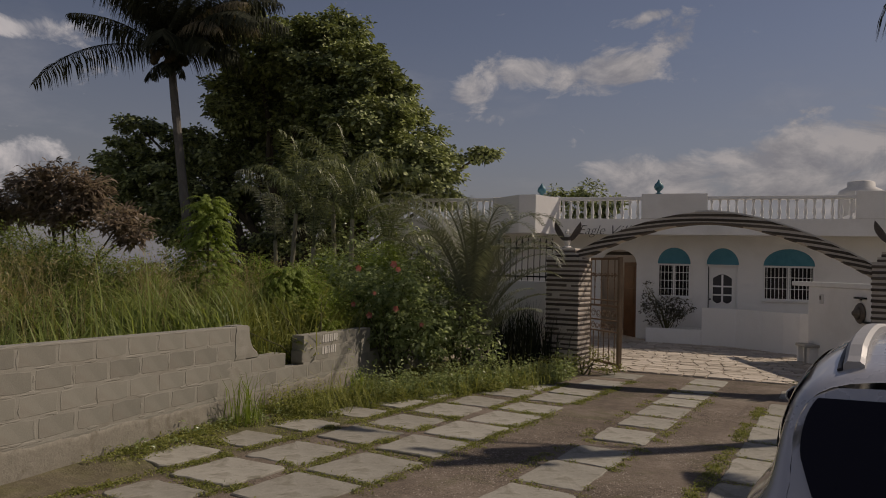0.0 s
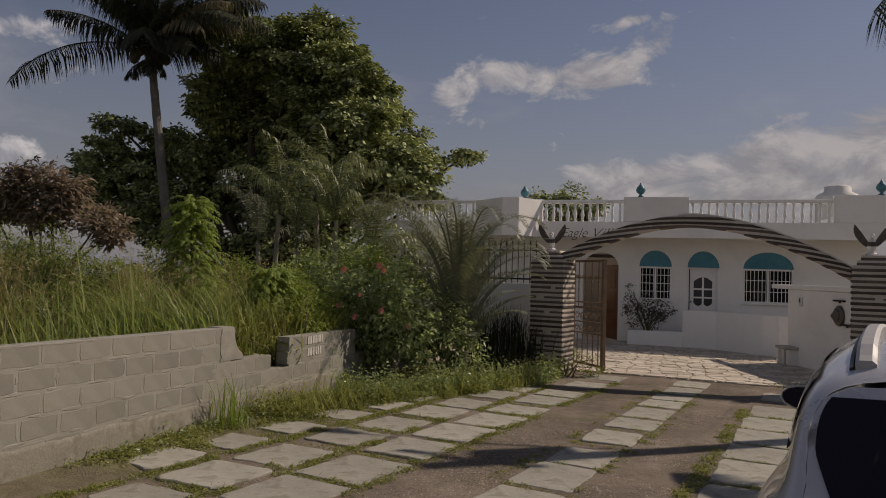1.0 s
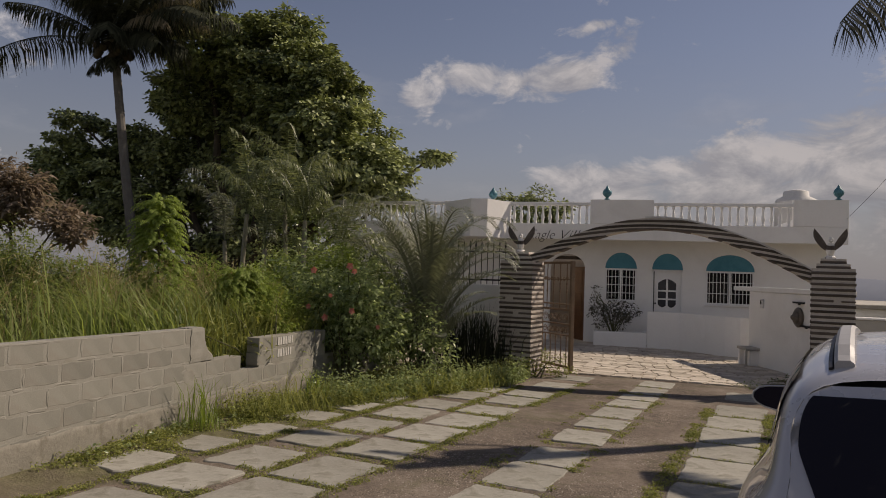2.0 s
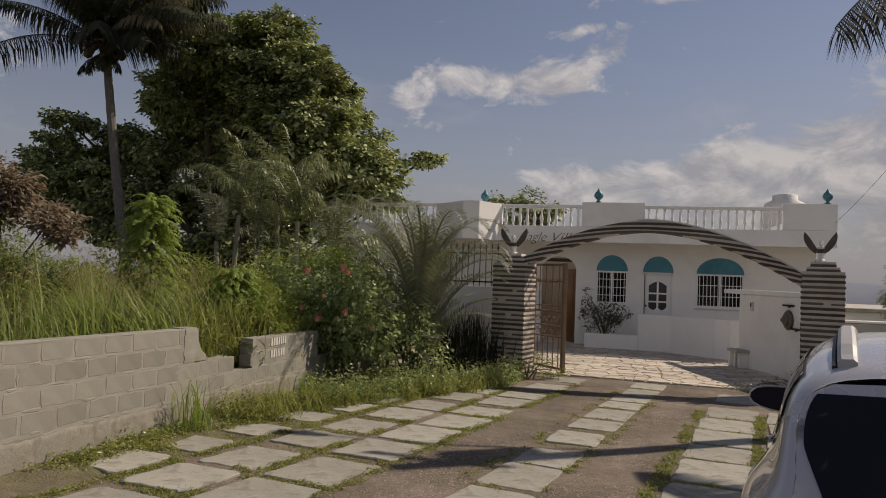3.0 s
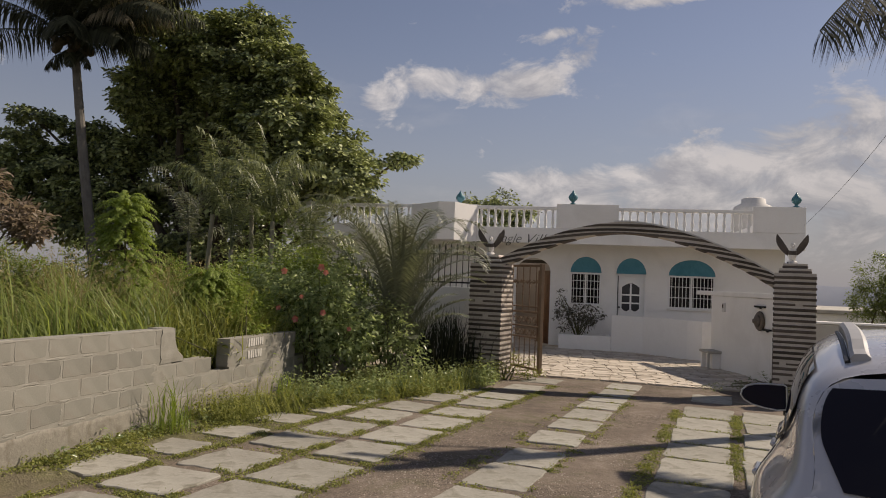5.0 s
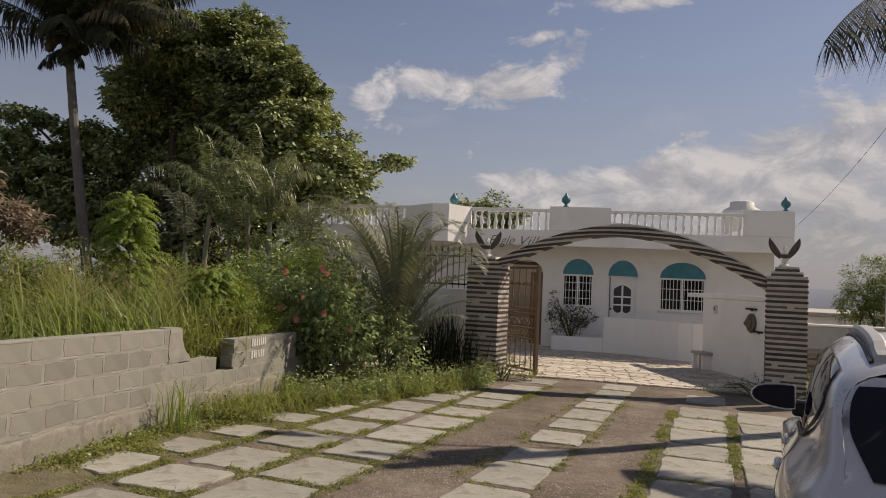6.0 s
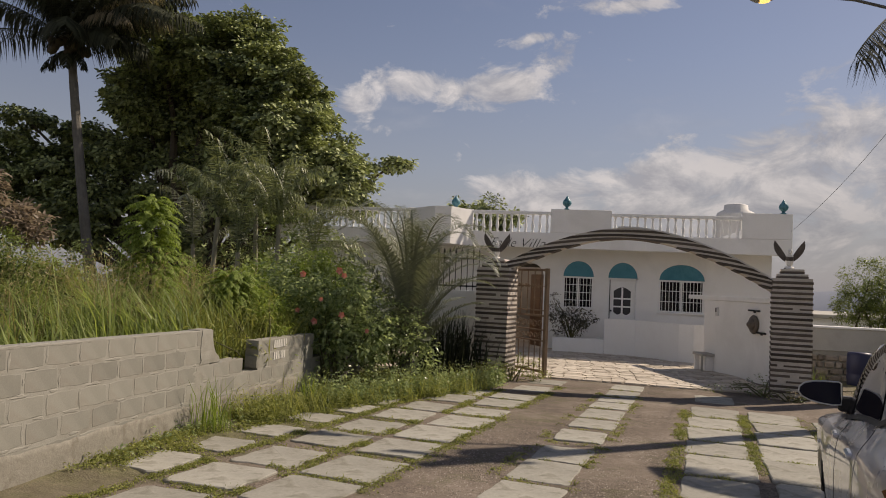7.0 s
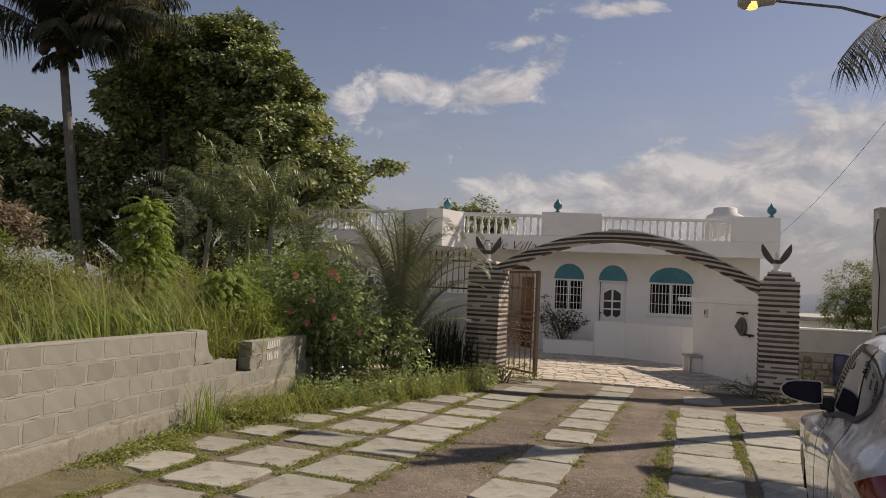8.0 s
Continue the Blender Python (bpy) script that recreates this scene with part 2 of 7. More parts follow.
M["grout"] = surface("flagstone_joint", (0.33, 0.28, 0.22), (0.44, 0.38, 0.305), 0.95, 2.0, 40)
M["stucco"] = surface("white_stucco", (0.77, 0.755, 0.73), (0.86, 0.85, 0.83), 0.85, 0.6, 25, 0.35, 0.006, stain=(0.60, 0.585, 0.55), stain_scale=0.5, stain_amount=0.35)
M["trimwhite"] = surface("white_paint", (0.74, 0.735, 0.72), (0.84, 0.835, 0.82), 0.6, 1.0, 30, 0.15, 0.003)
M["teal"] = surface("teal_paint", (0.045, 0.19, 0.255), (0.09, 0.29, 0.365), 0.6, 1.5, 30, 0.2, 0.003, stain=(0.02, 0.15, 0.2), stain_scale=2.0, stain_amount=0.4)
M["finial"] = surface("finial_paint", (0.04, 0.14, 0.18), (0.10, 0.26, 0.31), 0.5, 8, 40, 0.3, 0.004)
M["slate"] = surface("dark_stone_course", (0.06, 0.048, 0.038), (0.135, 0.11, 0.09), 0.85, 3.0, 35, 0.7, 0.012, piece=0.45)
M["cream"] = surface("pale_stone_course", (0.46, 0.41, 0.36), (0.64, 0.585, 0.52), 0.9, 3.0, 40, 0.6, 0.01, piece=0.3)
M["iron"] = surface("brown_iron", (0.17, 0.115, 0.075), (0.32, 0.225, 0.15), 0.55, 3, 40, 0.2, 0.003, metal=0.3)
M["iron_grey"] = surface("weathered_steel", (0.09, 0.085, 0.08), (0.2, 0.19, 0.18), 0.6, 4, 40, 0.2, 0.002, metal=0.4)
M["blackiron"] = surface("black_iron", (0.012, 0.012, 0.013), (0.03, 0.03, 0.03), 0.5, 3, 40, 0.2, 0.003, metal=0.4)
M["wood"] = surface("brown_wood", (0.10, 0.045, 0.022), (0.22, 0.11, 0.055), 0.5, 2, 20, 0.3, 0.004)
M["interior"] = surface("interior_wall", (0.43, 0.38, 0.315), (0.55, 0.49, 0.415), 0.8, 1, 20)
M["eagle_dark"] = surface("eagle_brown", (0.04, 0.032, 0.028), (0.15, 0.125, 0.105), 0.6, 6, 40, 0.5, 0.01)
M["bellmetal"] = surface("bell_bronze", (0.09, 0.075, 0.06), (0.2, 0.17, 0.14), 0.6, 6, 40, 0.4, 0.006, metal=0.2)
M["pale"] = surface("pale_plaster", (0.55, 0.54, 0.52), (0.72, 0.71, 0.69), 0.7, 6, 40, 0.3, 0.004)
M["fadedpaint"] = surface("faded_white_paint", (0.40, 0.385, 0.35), (0.58, 0.56, 0.52), 0.9, 12, 60, 0.3, 0.003)
# grey tint carries the reflection in the door panes
M["greyglass"] = glass("reflection_grey_glass", (0.05, 0.05, 0.055), 0.12, 0.35, 0.0)
M["dark"] = glass("window_dark", (0.012, 0.011, 0.012), 0.1, 0.18, 0.0)
M["bark"] = surface("palm_bark", (0.09, 0.083, 0.073), (0.21, 0.195, 0.175), 0.95, 3, 25, 0.8, 0.02)
M["bark2"] = surface("tree_bark", (0.045, 0.035, 0.025), (0.11, 0.09, 0.065), 0.95, 3, 25, 0.8, 0.02)
M["concrete"] = surface("pole_concrete", (0.33, 0.32, 0.29), (0.46, 0.44, 0.40), 0.9, 1.5, 40, 0.4, 0.006, stain=(0.24, 0.22, 0.19))
M["rubble"] = surface("rubble_stone", (0.16, 0.13, 0.10), (0.36, 0.31, 0.25), 0.9, 3, 25, 0.6, 0.01, piece=0.4)
M["carpaint"] = surface("silver_white_paint", (0.46, 0.455, 0.47), (0.52, 0.515, 0.53), 0.3, 0.4, 2.5, 0.0, 0.001, metal=0.25, spec=0.5, coat=0.9)
M["carblack"] = surface("black_plastic", (0.012, 0.012, 0.014), (0.025, 0.025, 0.028), 0.5, 4, 80, 0.1, 0.001)
M["carglass"] = glass("tinted_car_glass", (0.009, 0.006, 0.008), 0.02, 0.4, 0.1)
M["mirrorcap"] = glass("gloss_black_shell", (0.005, 0.006, 0.018), 0.2, 0.2, 0.0)
M["rail"] = surface("silver_rail", (0.5, 0.5, 0.5), (0.62, 0.62, 0.63), 0.35, 2, 60, 0.0, 0.001, metal=0.6)
M["roofrail"] = surface("dull_rail", (0.30, 0.30, 0.305), (0.37, 0.37, 0.375), 0.5, 2, 60, 0.0, 0.001, metal=0.3)
M["tail"] = glass("red_lens", (0.13, 0.007, 0.012), 0.12)
M["rubber"] = surface("tyre_rubber", (0.015, 0.015, 0.015), (0.035, 0.035, 0.034), 0.85, 6, 60, 0.3, 0.003)
# aerial haze of the distance is mixed into the hills' base colour
M["hill"] = surface("haze_toned_hill", (0.20, 0.22, 0.27), (0.24, 0.26, 0.30), 1.0, 0.002, 0.01, 0.0, 0.1, spec=0.0)
M["barrel"] = surface("blue_plastic", (0.012, 0.014, 0.04), (0.025, 0.03, 0.075), 0.45, 3, 40, 0.1, 0.002)
M["pebble"] = surface("gravel_stone", (0.14, 0.118, 0.096), (0.32, 0.28, 0.236), 0.9, 4, 60, 0.3, 0.002, piece=0.8, island=True)
M["grass"] = leafy("grass_blade", (0.11, 0.16, 0.04), (0.34, 0.40, 0.13), 0.52)
M["drygrass"] = leafy("dry_grass", (0.22, 0.18, 0.085), (0.42, 0.35, 0.19), 0.4)
M["verge"] = leafy("verge_grass", (0.14, 0.17, 0.05), (0.35, 0.36, 0.125), 0.45, 0.6, spec=0.12)
M["almond"] = leafy("broad_leaf", (0.042, 0.06, 0.036), (0.43, 0.48, 0.21), 0.13, 0.5, (1.0, 1.0, 0.7), 0.18)
M["areca"] = leafy("areca_leaflet", (0.05, 0.065, 0.035), (0.27, 0.3, 0.15), 0.36, 0.42, (1.0, 1.0, 0.7))
M["palestem"] = surface("pale_palm_stem", (0.16, 0.15, 0.11), (0.30, 0.28, 0.21), 0.8, 3, 25, 0.5, 0.01)
# near-black green: the backlit, shaded look is put into the leaf colour
M["coco"] = leafy("shade_toned_leaflet", (0.022, 0.026, 0.019), (0.07, 0.075, 0.05), 0.15, 0.6, (1.0, 1.0, 0.8), 0.04)
M["greypalm"] = leafy("grey_green_leaflet", (0.095, 0.108, 0.082), (0.24, 0.255, 0.185), 0.28, 0.5)
M["hibleaf"] = leafy("shrub_leaf", (0.17, 0.23, 0.11), (0.45, 0.52, 0.27), 0.56, 0.22, (1.0, 1.0, 0.75))
M["thicket"] = leafy("thicket_leaf", (0.085, 0.12, 0.035), (0.24, 0.29, 0.085), 0.42, 0.4)
M["feather"] = leafy("feathery_leaf", (0.14, 0.2, 0.04), (0.30, 0.38, 0.095), 0.45, 0.55, spec=0.2)
M["mango"] = leafy("mango_leaf", (0.14, 0.11, 0.08), (0.33, 0.262, 0.195), 0.42, 0.5, (1.0, 1.0, 0.9))
M["petal"] = leafy("red_petal", (0.42, 0.09, 0.09), (0.62, 0.26, 0.23), 0.3)
M["frondtan"] = leafy("old_frond", (0.17, 0.14, 0.09), (0.34, 0.29, 0.2), 0.3)
M["stem"] = surface("green_stem", (0.07, 0.075, 0.03), (0.14, 0.13, 0.06), 0.8, 3, 30)
M["marl"] = leafy("undergrowth_leaf", (0.06, 0.09, 0.035), (0.19, 0.235, 0.085), 0.38, 0.35)
M["bronze"] = leafy("bronze_leaf", (0.055, 0.05, 0.04), (0.16, 0.145, 0.11), 0.25, 0.5)
M["lampglow"] = bpy.data.materials.new("lamp_glow")
M["lampglow"].use_nodes = True
M["lampglow"].node_tree.nodes["Principled BSDF"].inputs["Emission Color"].default_value = (1.0, 0.56, 0.12, 1)
M["lampglow"].node_tree.nodes["Principled BSDF"].inputs["Emission Strength"].default_value = 1.5
M["ink"] = surface("dark_lettering", (0.03, 0.03, 0.032), (0.06, 0.06, 0.062), 0.7, 3, 40, 0.0)

# ---- mesh helpers ----


def to_mesh(name, bm, material, smooth=False):
    bmesh.ops.recalc_face_normals(bm, faces=bm.faces)
    me = bpy.data.meshes.new(name)
    bm.to_mesh(me)
    bm.free()
    for m in (material if isinstance(material, (list, tuple)) else [material]):
        me.materials.append(m)
    if smooth:
        for p in me.polygons:
            p.use_smooth = True
    return me


def part(name, bm, material, parent=None, label="", smooth=False):
    ob = new(name, bm if isinstance(bm, bpy.types.Mesh) else to_mesh(name, bm, material, smooth))
    ob.parent = parent
    return tagged(ob, label) if label else ob


def thing(name, label, category, m=None, group="", kind=""):
    """A top-level Empty at the thing's base, to parent its parts."""
    ob = new(name)
    ob.empty_display_size = 0.2
    if m is not None:
        ob.matrix_basis = m
    return tagged(ob, label, category, group, kind)


def raw(name, verts, faces, material, parent=None, label="", smooth=False):
    me = bpy.data.meshes.new(name)
    me.from_pydata(verts, [], faces)
    me.materials.append(material)
    if smooth:
        me.polygons.foreach_set("use_smooth", [True] * len(me.polygons))
    ob = new(name, me)
    ob.parent = parent
    return tagged(ob, label) if label else ob


def box(bm, x0, x1, y0, y1, z0, z1, bevel=0.0, m=None):
    vs = [bm.verts.new((x, y, z)) for x in (x0, x1) for y in (y0, y1) for z in (z0, z1)]
    if m is not None:
        for v in vs:
            v.co = m @ v.co
    fs = [bm.faces.new([vs[i] for i in q]) for q in ((0, 1, 3, 2), (4, 6, 7, 5), (0, 4, 5, 1), (2, 3, 7, 6), (0, 2, 6, 4), (1, 5, 7, 3))]
    if bevel:
        es = list({e for f in fs for e in f.edges})
        bmesh.ops.bevel(bm, geom=es, offset=bevel, segments=1, affect="EDGES")
    return bm


def box_mesh(*a, bevel=0.0):
    return box(bmesh.new(), *a, bevel=bevel)


def lathe(bm, profile, n=12, m=None):
    """Turned shape round z from (radius, height) pairs."""
    rings = []
    for r, z in profile:
        ring = []
        for i in range(n):
            a = 2 * math.pi * i / n
            c = Vector((r * math.cos(a), r * math.sin(a), z))
            ring.append(bm.verts.new(m @ c if m is not None else c))
        rings.append(ring)
    for a, b in zip(rings, rings[1:]):
        for i in range(n):
            bm.faces.new((a[i], a[(i + 1) % n], b[(i + 1) % n], b[i]))
    bm.faces.new(list(reversed(rings[0])))
    bm.faces.new(rings[-1])
    return bm


def tube(bm, pts, radius, n=6):
    """A tube along a polyline; radius is one number or one per point."""
    pts = [Vector(p) for p in pts]
    rr = radius if isinstance(radius, (list, tuple)) else [radius] * len(pts)
    rings = []
    for i, p in enumerate(pts):
        d = (pts[min(i + 1, len(pts) - 1)] - pts[max(i - 1, 0)]).normalized()
        side = d.cross(Vector((0, 0, 1)))
        if side.length < 0.05:
            side = d.cross(Vector((1, 0, 0)))
        side.normalize()
        up = side.cross(d)
        rings.append([bm.verts.new(p + rr[i] * (math.cos(2 * math.pi * k / n) * side + math.sin(2 * math.pi * k / n) * up)) for k in range(n)])
    for a, b in zip(rings, rings[1:]):
        for k in range(n):
            bm.faces.new((a[k], a[(k + 1) % n], b[(k + 1) % n], b[k]))
    bm.faces.new(list(reversed(rings[0])))
    bm.faces.new(rings[-1])
    return bm


def plate(outline, holes, thick, m=Matrix()):
    """A wall plate in local x, z with real openings, from y = 0 back to y = thick."""
    bm = bmesh.new()
    edges = []
    for loop in (outline, *holes):
        vs = [bm.verts.new((x, 0, z)) for x, z in loop]
        edges += [bm.edges.new((a, b)) for a, b in zip(vs, vs[1:] + vs[:1])]
    bmesh.ops.triangle_fill(bm, use_beauty=True, use_dissolve=False, edges=edges)
    got = bmesh.ops.extrude_face_region(bm, geom=list(bm.faces))
    bmesh.ops.translate(bm, vec=(0, thick, 0), verts=[v for v in got["geom"] if isinstance(v, bmesh.types.BMVert)])
    bmesh.ops.transform(bm, matrix=m, verts=bm.verts)
    return bm


def arc(cx, cz, r, a0, a1, n=14, squash=1.0):
    return [(cx + r * math.cos(radians(a0 + (a1 - a0) * i / n)), cz + squash * r * math.sin(radians(a0 + (a1 - a0) * i / n))) for i in range(n + 1)]


def rect(x0, x1, z0, z1):
    return [(x0, z0), (x1, z0), (x1, z1), (x0, z1)]


def sstep(a, b, x):
    t = min(max((x - a) / (b - a), 0.0), 1.0)
    return t * t * (3 - 2 * t)


# ---- ground ----
DRIVE_A = radians(10.5)
DF = Vector((math.sin(DRIVE_A), math.cos(DRIVE_A), 0))
DR = Vector((math.cos(DRIVE_A), -math.sin(DRIVE_A), 0))


def ground_z(x, y):
    z = -0.12 - 0.022 * (min(max(y, -6), 23) - 6)
    z += 0.30 * sstep(-4.62, -4.75, x) * (1 - sstep(14, 16, y))
    z += 0.06 * sstep(-3.9, -4.5, x) * (1 - sstep(-4.62, -4.75, x)) * (1 - sstep(11, 14, y))
    far = max(y - 45, 0) + 0.6 * max(abs(x) - 60, 0)
    z -= min(0.07 * far, 60) * 0.9
    if y < 45 and abs(x) < 60:
        z += 0.012 * noise.noise(Vector((x * 1.7, y * 1.7, 0)))
    return z


def on_drive(a, b, z=0.0):
    """A place on the drive: a metres to its right, b metres along it."""
    p = Vector((0, 7, 0)) + DR * a + DF * b
    return Vector((p.x, p.y, ground_z(p.x, p.y) + z))


def axis_steps(*runs):
    out = []
    for a, b, s in runs:
        n = max(int(round((b - a) / s)), 1)
        out += [a + (b - a) * i / n for i in range(n)]
    return out + [runs[-1][1]]


def make_ground():
    xs = axis_steps((-4000, -400, 450), (-400, -60, 40), (-60, -16, 4), (-16, -5, 1), (-5, -4.2, 0.1), (-4.2, 8, 0.3), (8, 40, 4), (40, 400, 40), (400, 4000, 450))
    ys = axis_steps((-600, -40, 80), (-40, -4, 4), (-4, 25, 0.3), (25, 45, 4), (45, 400, 30), (400, 4500, 300))
    verts = [(x, y, ground_z(x, y)) for y in ys for x in xs]
    w = len(xs)
    faces = [(j * w + i, j * w + i + 1, (j + 1) * w + i + 1, (j + 1) * w + i) for j in range(len(ys) - 1) for i in range(w - 1)]
    tagged(raw("ground", verts, faces, M["ground"], smooth=True), "gravelly brown soil drive with grassy edges", "ground", kind="structure")


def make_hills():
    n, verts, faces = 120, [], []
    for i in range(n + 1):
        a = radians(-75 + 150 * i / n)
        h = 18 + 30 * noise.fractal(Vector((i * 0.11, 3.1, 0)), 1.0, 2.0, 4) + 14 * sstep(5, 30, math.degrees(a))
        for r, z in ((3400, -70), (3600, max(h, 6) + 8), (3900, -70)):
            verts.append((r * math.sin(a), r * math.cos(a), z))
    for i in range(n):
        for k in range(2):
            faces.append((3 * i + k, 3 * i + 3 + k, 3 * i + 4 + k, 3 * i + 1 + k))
    tagged(raw("backdrop", verts, faces, M["hill"], smooth=True), "horizon hills with blue-grey haze in their colour", "hills", kind="structure")


make_ground()
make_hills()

# ---- concrete block wall ----
WALL_X, WALL_S = -4.5, -0.017


def wall_shift(y):
    return WALL_S * (y - 7)


def make_block_wall():
    w = thing("block_wall", "unfinished grey concrete block wall with a broken top along the grassy verge", "wall", pose(WALL_X, 7, 0))
    rnd = random.Random(11)
    core = bmesh.new()
    for y0, y1, top in ((-6, 7.72, 1.0), (7.72, 8.62, 0.6), (8.62, 9.1, 0.4), (9.1, 11.3, 0.8), (11.3, 14.2, 0.4)):
        vs = [core.verts.new((x, y - 7, z + wall_shift(y))) for y in (y0, y1) for x in (-0.19, -0.0015) for z in (-0.6, top - 0.012)]
        for q in ((0, 2, 3, 1), (4, 5, 7, 6), (0, 1, 5, 4), (2, 6, 7, 3), (1, 3, 7, 5), (0, 4, 6, 2)):
            core.faces.new([vs[i] for i in q])
    part("mortar_core", core, M["mortar"], w, "pale smeared mortar joints")
    kinds = []
    for k in range(7):
        bm = bmesh.new()
        ring = []
        for cy, cz, dy, dz in ((-0.187, -0.085, 1, 0), (0.187, -0.085, 0, 1), (0.187, 0.085, -1, 0), (-0.187, 0.085, 0, -1)):
            n = 6 if dy else 3
            ln = 0.374 if dy else 0.17
            for q in range(n):
                f = ln * (q + 0.12) / n
                ring.append((cy + dy * f + (0 if dy else rnd.uniform(-0.006, 0.006) * (1 if cy > 0 else -1)), cz + dz * f + (0 if dz else rnd.uniform(-0.006, 0.005) * (1 if cz > 0 else -1))))
        back = [bm.verts.new((-0.17, y, z)) for y, z in ring]
        mid = [bm.verts.new((-0.0024, y, z)) for y, z in ring]
        front = [bm.verts.new((rnd.uniform(-0.0003, 0.0007), y * 0.972, z * 0.945)) for y, z in ring]
        bm.faces.new(front)
        for q in range(len(ring)):
            r = (q + 1) % len(ring)
            bm.faces.new((back[q], back[r], mid[r], mid[q]))
            bm.faces.new((mid[q], mid[r], front[r], front[q]))
        kinds.append(to_mesh("block", bm, M["block"]))
    for c in range(0, 5):
        zc = 0.1 + 0.2 * c
        off = {4: -0.02, 3: 0.155, 2: 0.01, 1: 0.205, 0: 0.05}[c]
        y = 7.0 + off + 0.2025 + 0.405 * 18
        while y > -3.5:
            top = zc + 0.1
            lim = 1.0 if y < 7.6 else 0.6 if y < 8.5 else 0.4 if y < 9.2 else 0.8 if y < 11.2 else 0.4
            if top <= lim + 0.01 and y < 14:
                ob = part("block", kinds[rnd.randrange(7)], None, w)
                ob.location = (rnd.uniform(-0.0004, 0.0008), y - 7, zc + wall_shift(y) + rnd.uniform(-0.003, 0.003))
                ob.rotation_euler = (WALL_S, 0, rnd.uniform(-0.008, 0.008))
            y -= 0.405
    # rendered broken end and cap
    end = bmesh.new()
    rows = []
    for k in range(9):
        z = 0.59 + 0.4 * k / 8
        y1 = 0.74 + 0.2 * (0.99 - z) / 0.4 + (0.05 if k < 2 else 0.0) + rnd.uniform(-0.022, 0.022)
        x1 = 0.006 + rnd.uniform(-0.003, 0.004)
        rows.append([end.verts.new(q) for q in ((-0.18, 0.5, z), (x1, 0.5 + rnd.uniform(-0.03, 0.03), z), (x1, y1 - 0.03, z), (x1 - 0.02, y1, z + rnd.uniform(-0.01, 0.01)), (-0.17, y1 - rnd.uniform(0, 0.05), z))])
    for a, b in zip(rows, rows[1:]):
        for q in range(5):
            r = (q + 1) % 5
            end.faces.new((a[q], a[r], b[r], b[q]))
    end.faces.new(rows[0][::-1])
    end.faces.new(rows[-1])
    part("broken_end", end, M["mortar"], w, "rough mortared broken end")
    # mortar squeezed out of the joints and smeared over the blocks
    smear = bmesh.new()

    def dab(y, z, a, b):
        n = 16
        z += WALL_S * y
        ph = rnd.uniform(0, 6.28)
        wob = [0.9 + 0.16 * math.sin(3 * math.tau * q / n + ph) + rnd.uniform(-0.12, 0.12) for q in range(n)]
        rings = []
        for x, f in ((-0.003, 1.25), (0.0012, 0.85), (0.0022 + rnd.uniform(0, 0.0006), 0.55)):
            rings.append([smear.verts.new((x, y + a * f * wob[q] * math.cos(math.tau * q / n), z + b * f * wob[q] * math.sin(math.tau * q / n))) for q in range(n)])
        for lo, hi in zip(rings, rings[1:]):
            for q in range(n):
                r = (q + 1) % n
                smear.faces.new((lo[q], lo[r], hi[r], hi[q]))
        smear.faces.new(rings[-1])

    def wall_top(y):
        return 1.0 if y < 0.6 else 0.6 if y < 1.5 else 0.4 if y < 2.2 else 0.8 if y < 4.2 else 0.4

    for _ in range(110):
        y, z = rnd.uniform(-5.0, 4.5), 0.2 * rnd.randint(1, 4)
        if z < wall_top(y) - 0.03:
            dab(y, z + rnd.uniform(-0.008, 0.008), rnd.uniform(0.03, 0.11), rnd.uniform(0.009, 0.017))
    for _ in range(120):
        c = rnd.randint(1, 4)
        y = {4: 0.0, 3: 0.155, 2: 0.03, 1: 0.18}[c] + 0.405 * rnd.randint(-13, 9)
        if 0.2 * c + 0.2 < wall_top(y) + 0.01 and 0.2 * c + 0.2 < wall_top(y + 0.1) + 0.01:
            dab(y + rnd.uniform(-0.008, 0.008), 0.2 * c + rnd.uniform(0.06, 0.14), rnd.uniform(0.009, 0.017), rnd.uniform(0.03, 0.07))
    # uneven coat of render over the lowest course
    foot, rows = bmesh.new(), []
    for k in range(150):
        y = -6.0 + 9.6 * k / 149
        top = 0.165 + 0.035 * noise.noise(Vector((y * 2.1, 0, 4))) + 0.03 * noise.noise(Vector((y * 9, 2, 0)))
        rows.append([foot.verts.new((x + 0.004 * noise.noise(Vector((y * 7, z * 9, 1))), y, z + WALL_S * y)) for x, z in ((-0.02, top + 0.01), (0.004, top), (0.009, top - 0.04), (0.011, 0.06), (0.014, -0.1), (0.016, -0.4))])
    for a, b in zip(rows, rows[1:]):
        for q in range(5):
            foot.faces.new((a[q], b[q], b[q + 1], a[q + 1]))
    part("foot_render", foot, M["render"], w, "rough stained render over the lowest course", True)
    for _ in range(16):
        dab(rnd.uniform(0.38, 0.62), rnd.uniform(0.08, 0.58), rnd.uniform(0.06, 0.12), rnd.uniform(0.04, 0.09))
    for k in range(34):
        y = rnd.uniform(-5.0, 0.55)
        dab(y, wall_top(y) - 0.018, rnd.uniform(0.05, 0.16), rnd.uniform(0.008, 0.014))
    part("mortar_smears", smear, M["mortar"], w, "dried mortar smears")
    # faded white bars of unreadable painted writing
    for r in range(2):
        bars = bmesh.new()
        y = 2.62
        while y < 3.05:
            wd = rnd.uniform(0.03, 0.06)
            box(bars, 0.002, 0.009, y, y + wd, 0.44 + 0.17 * (1 - r), 0.44 + 0.17 * (1 - r) + 0.11)
            y += wd + 0.02
        part("painted_bars", bars, M["fadedpaint"], w, "faded white painted marks")


# ---- drive pavers ----


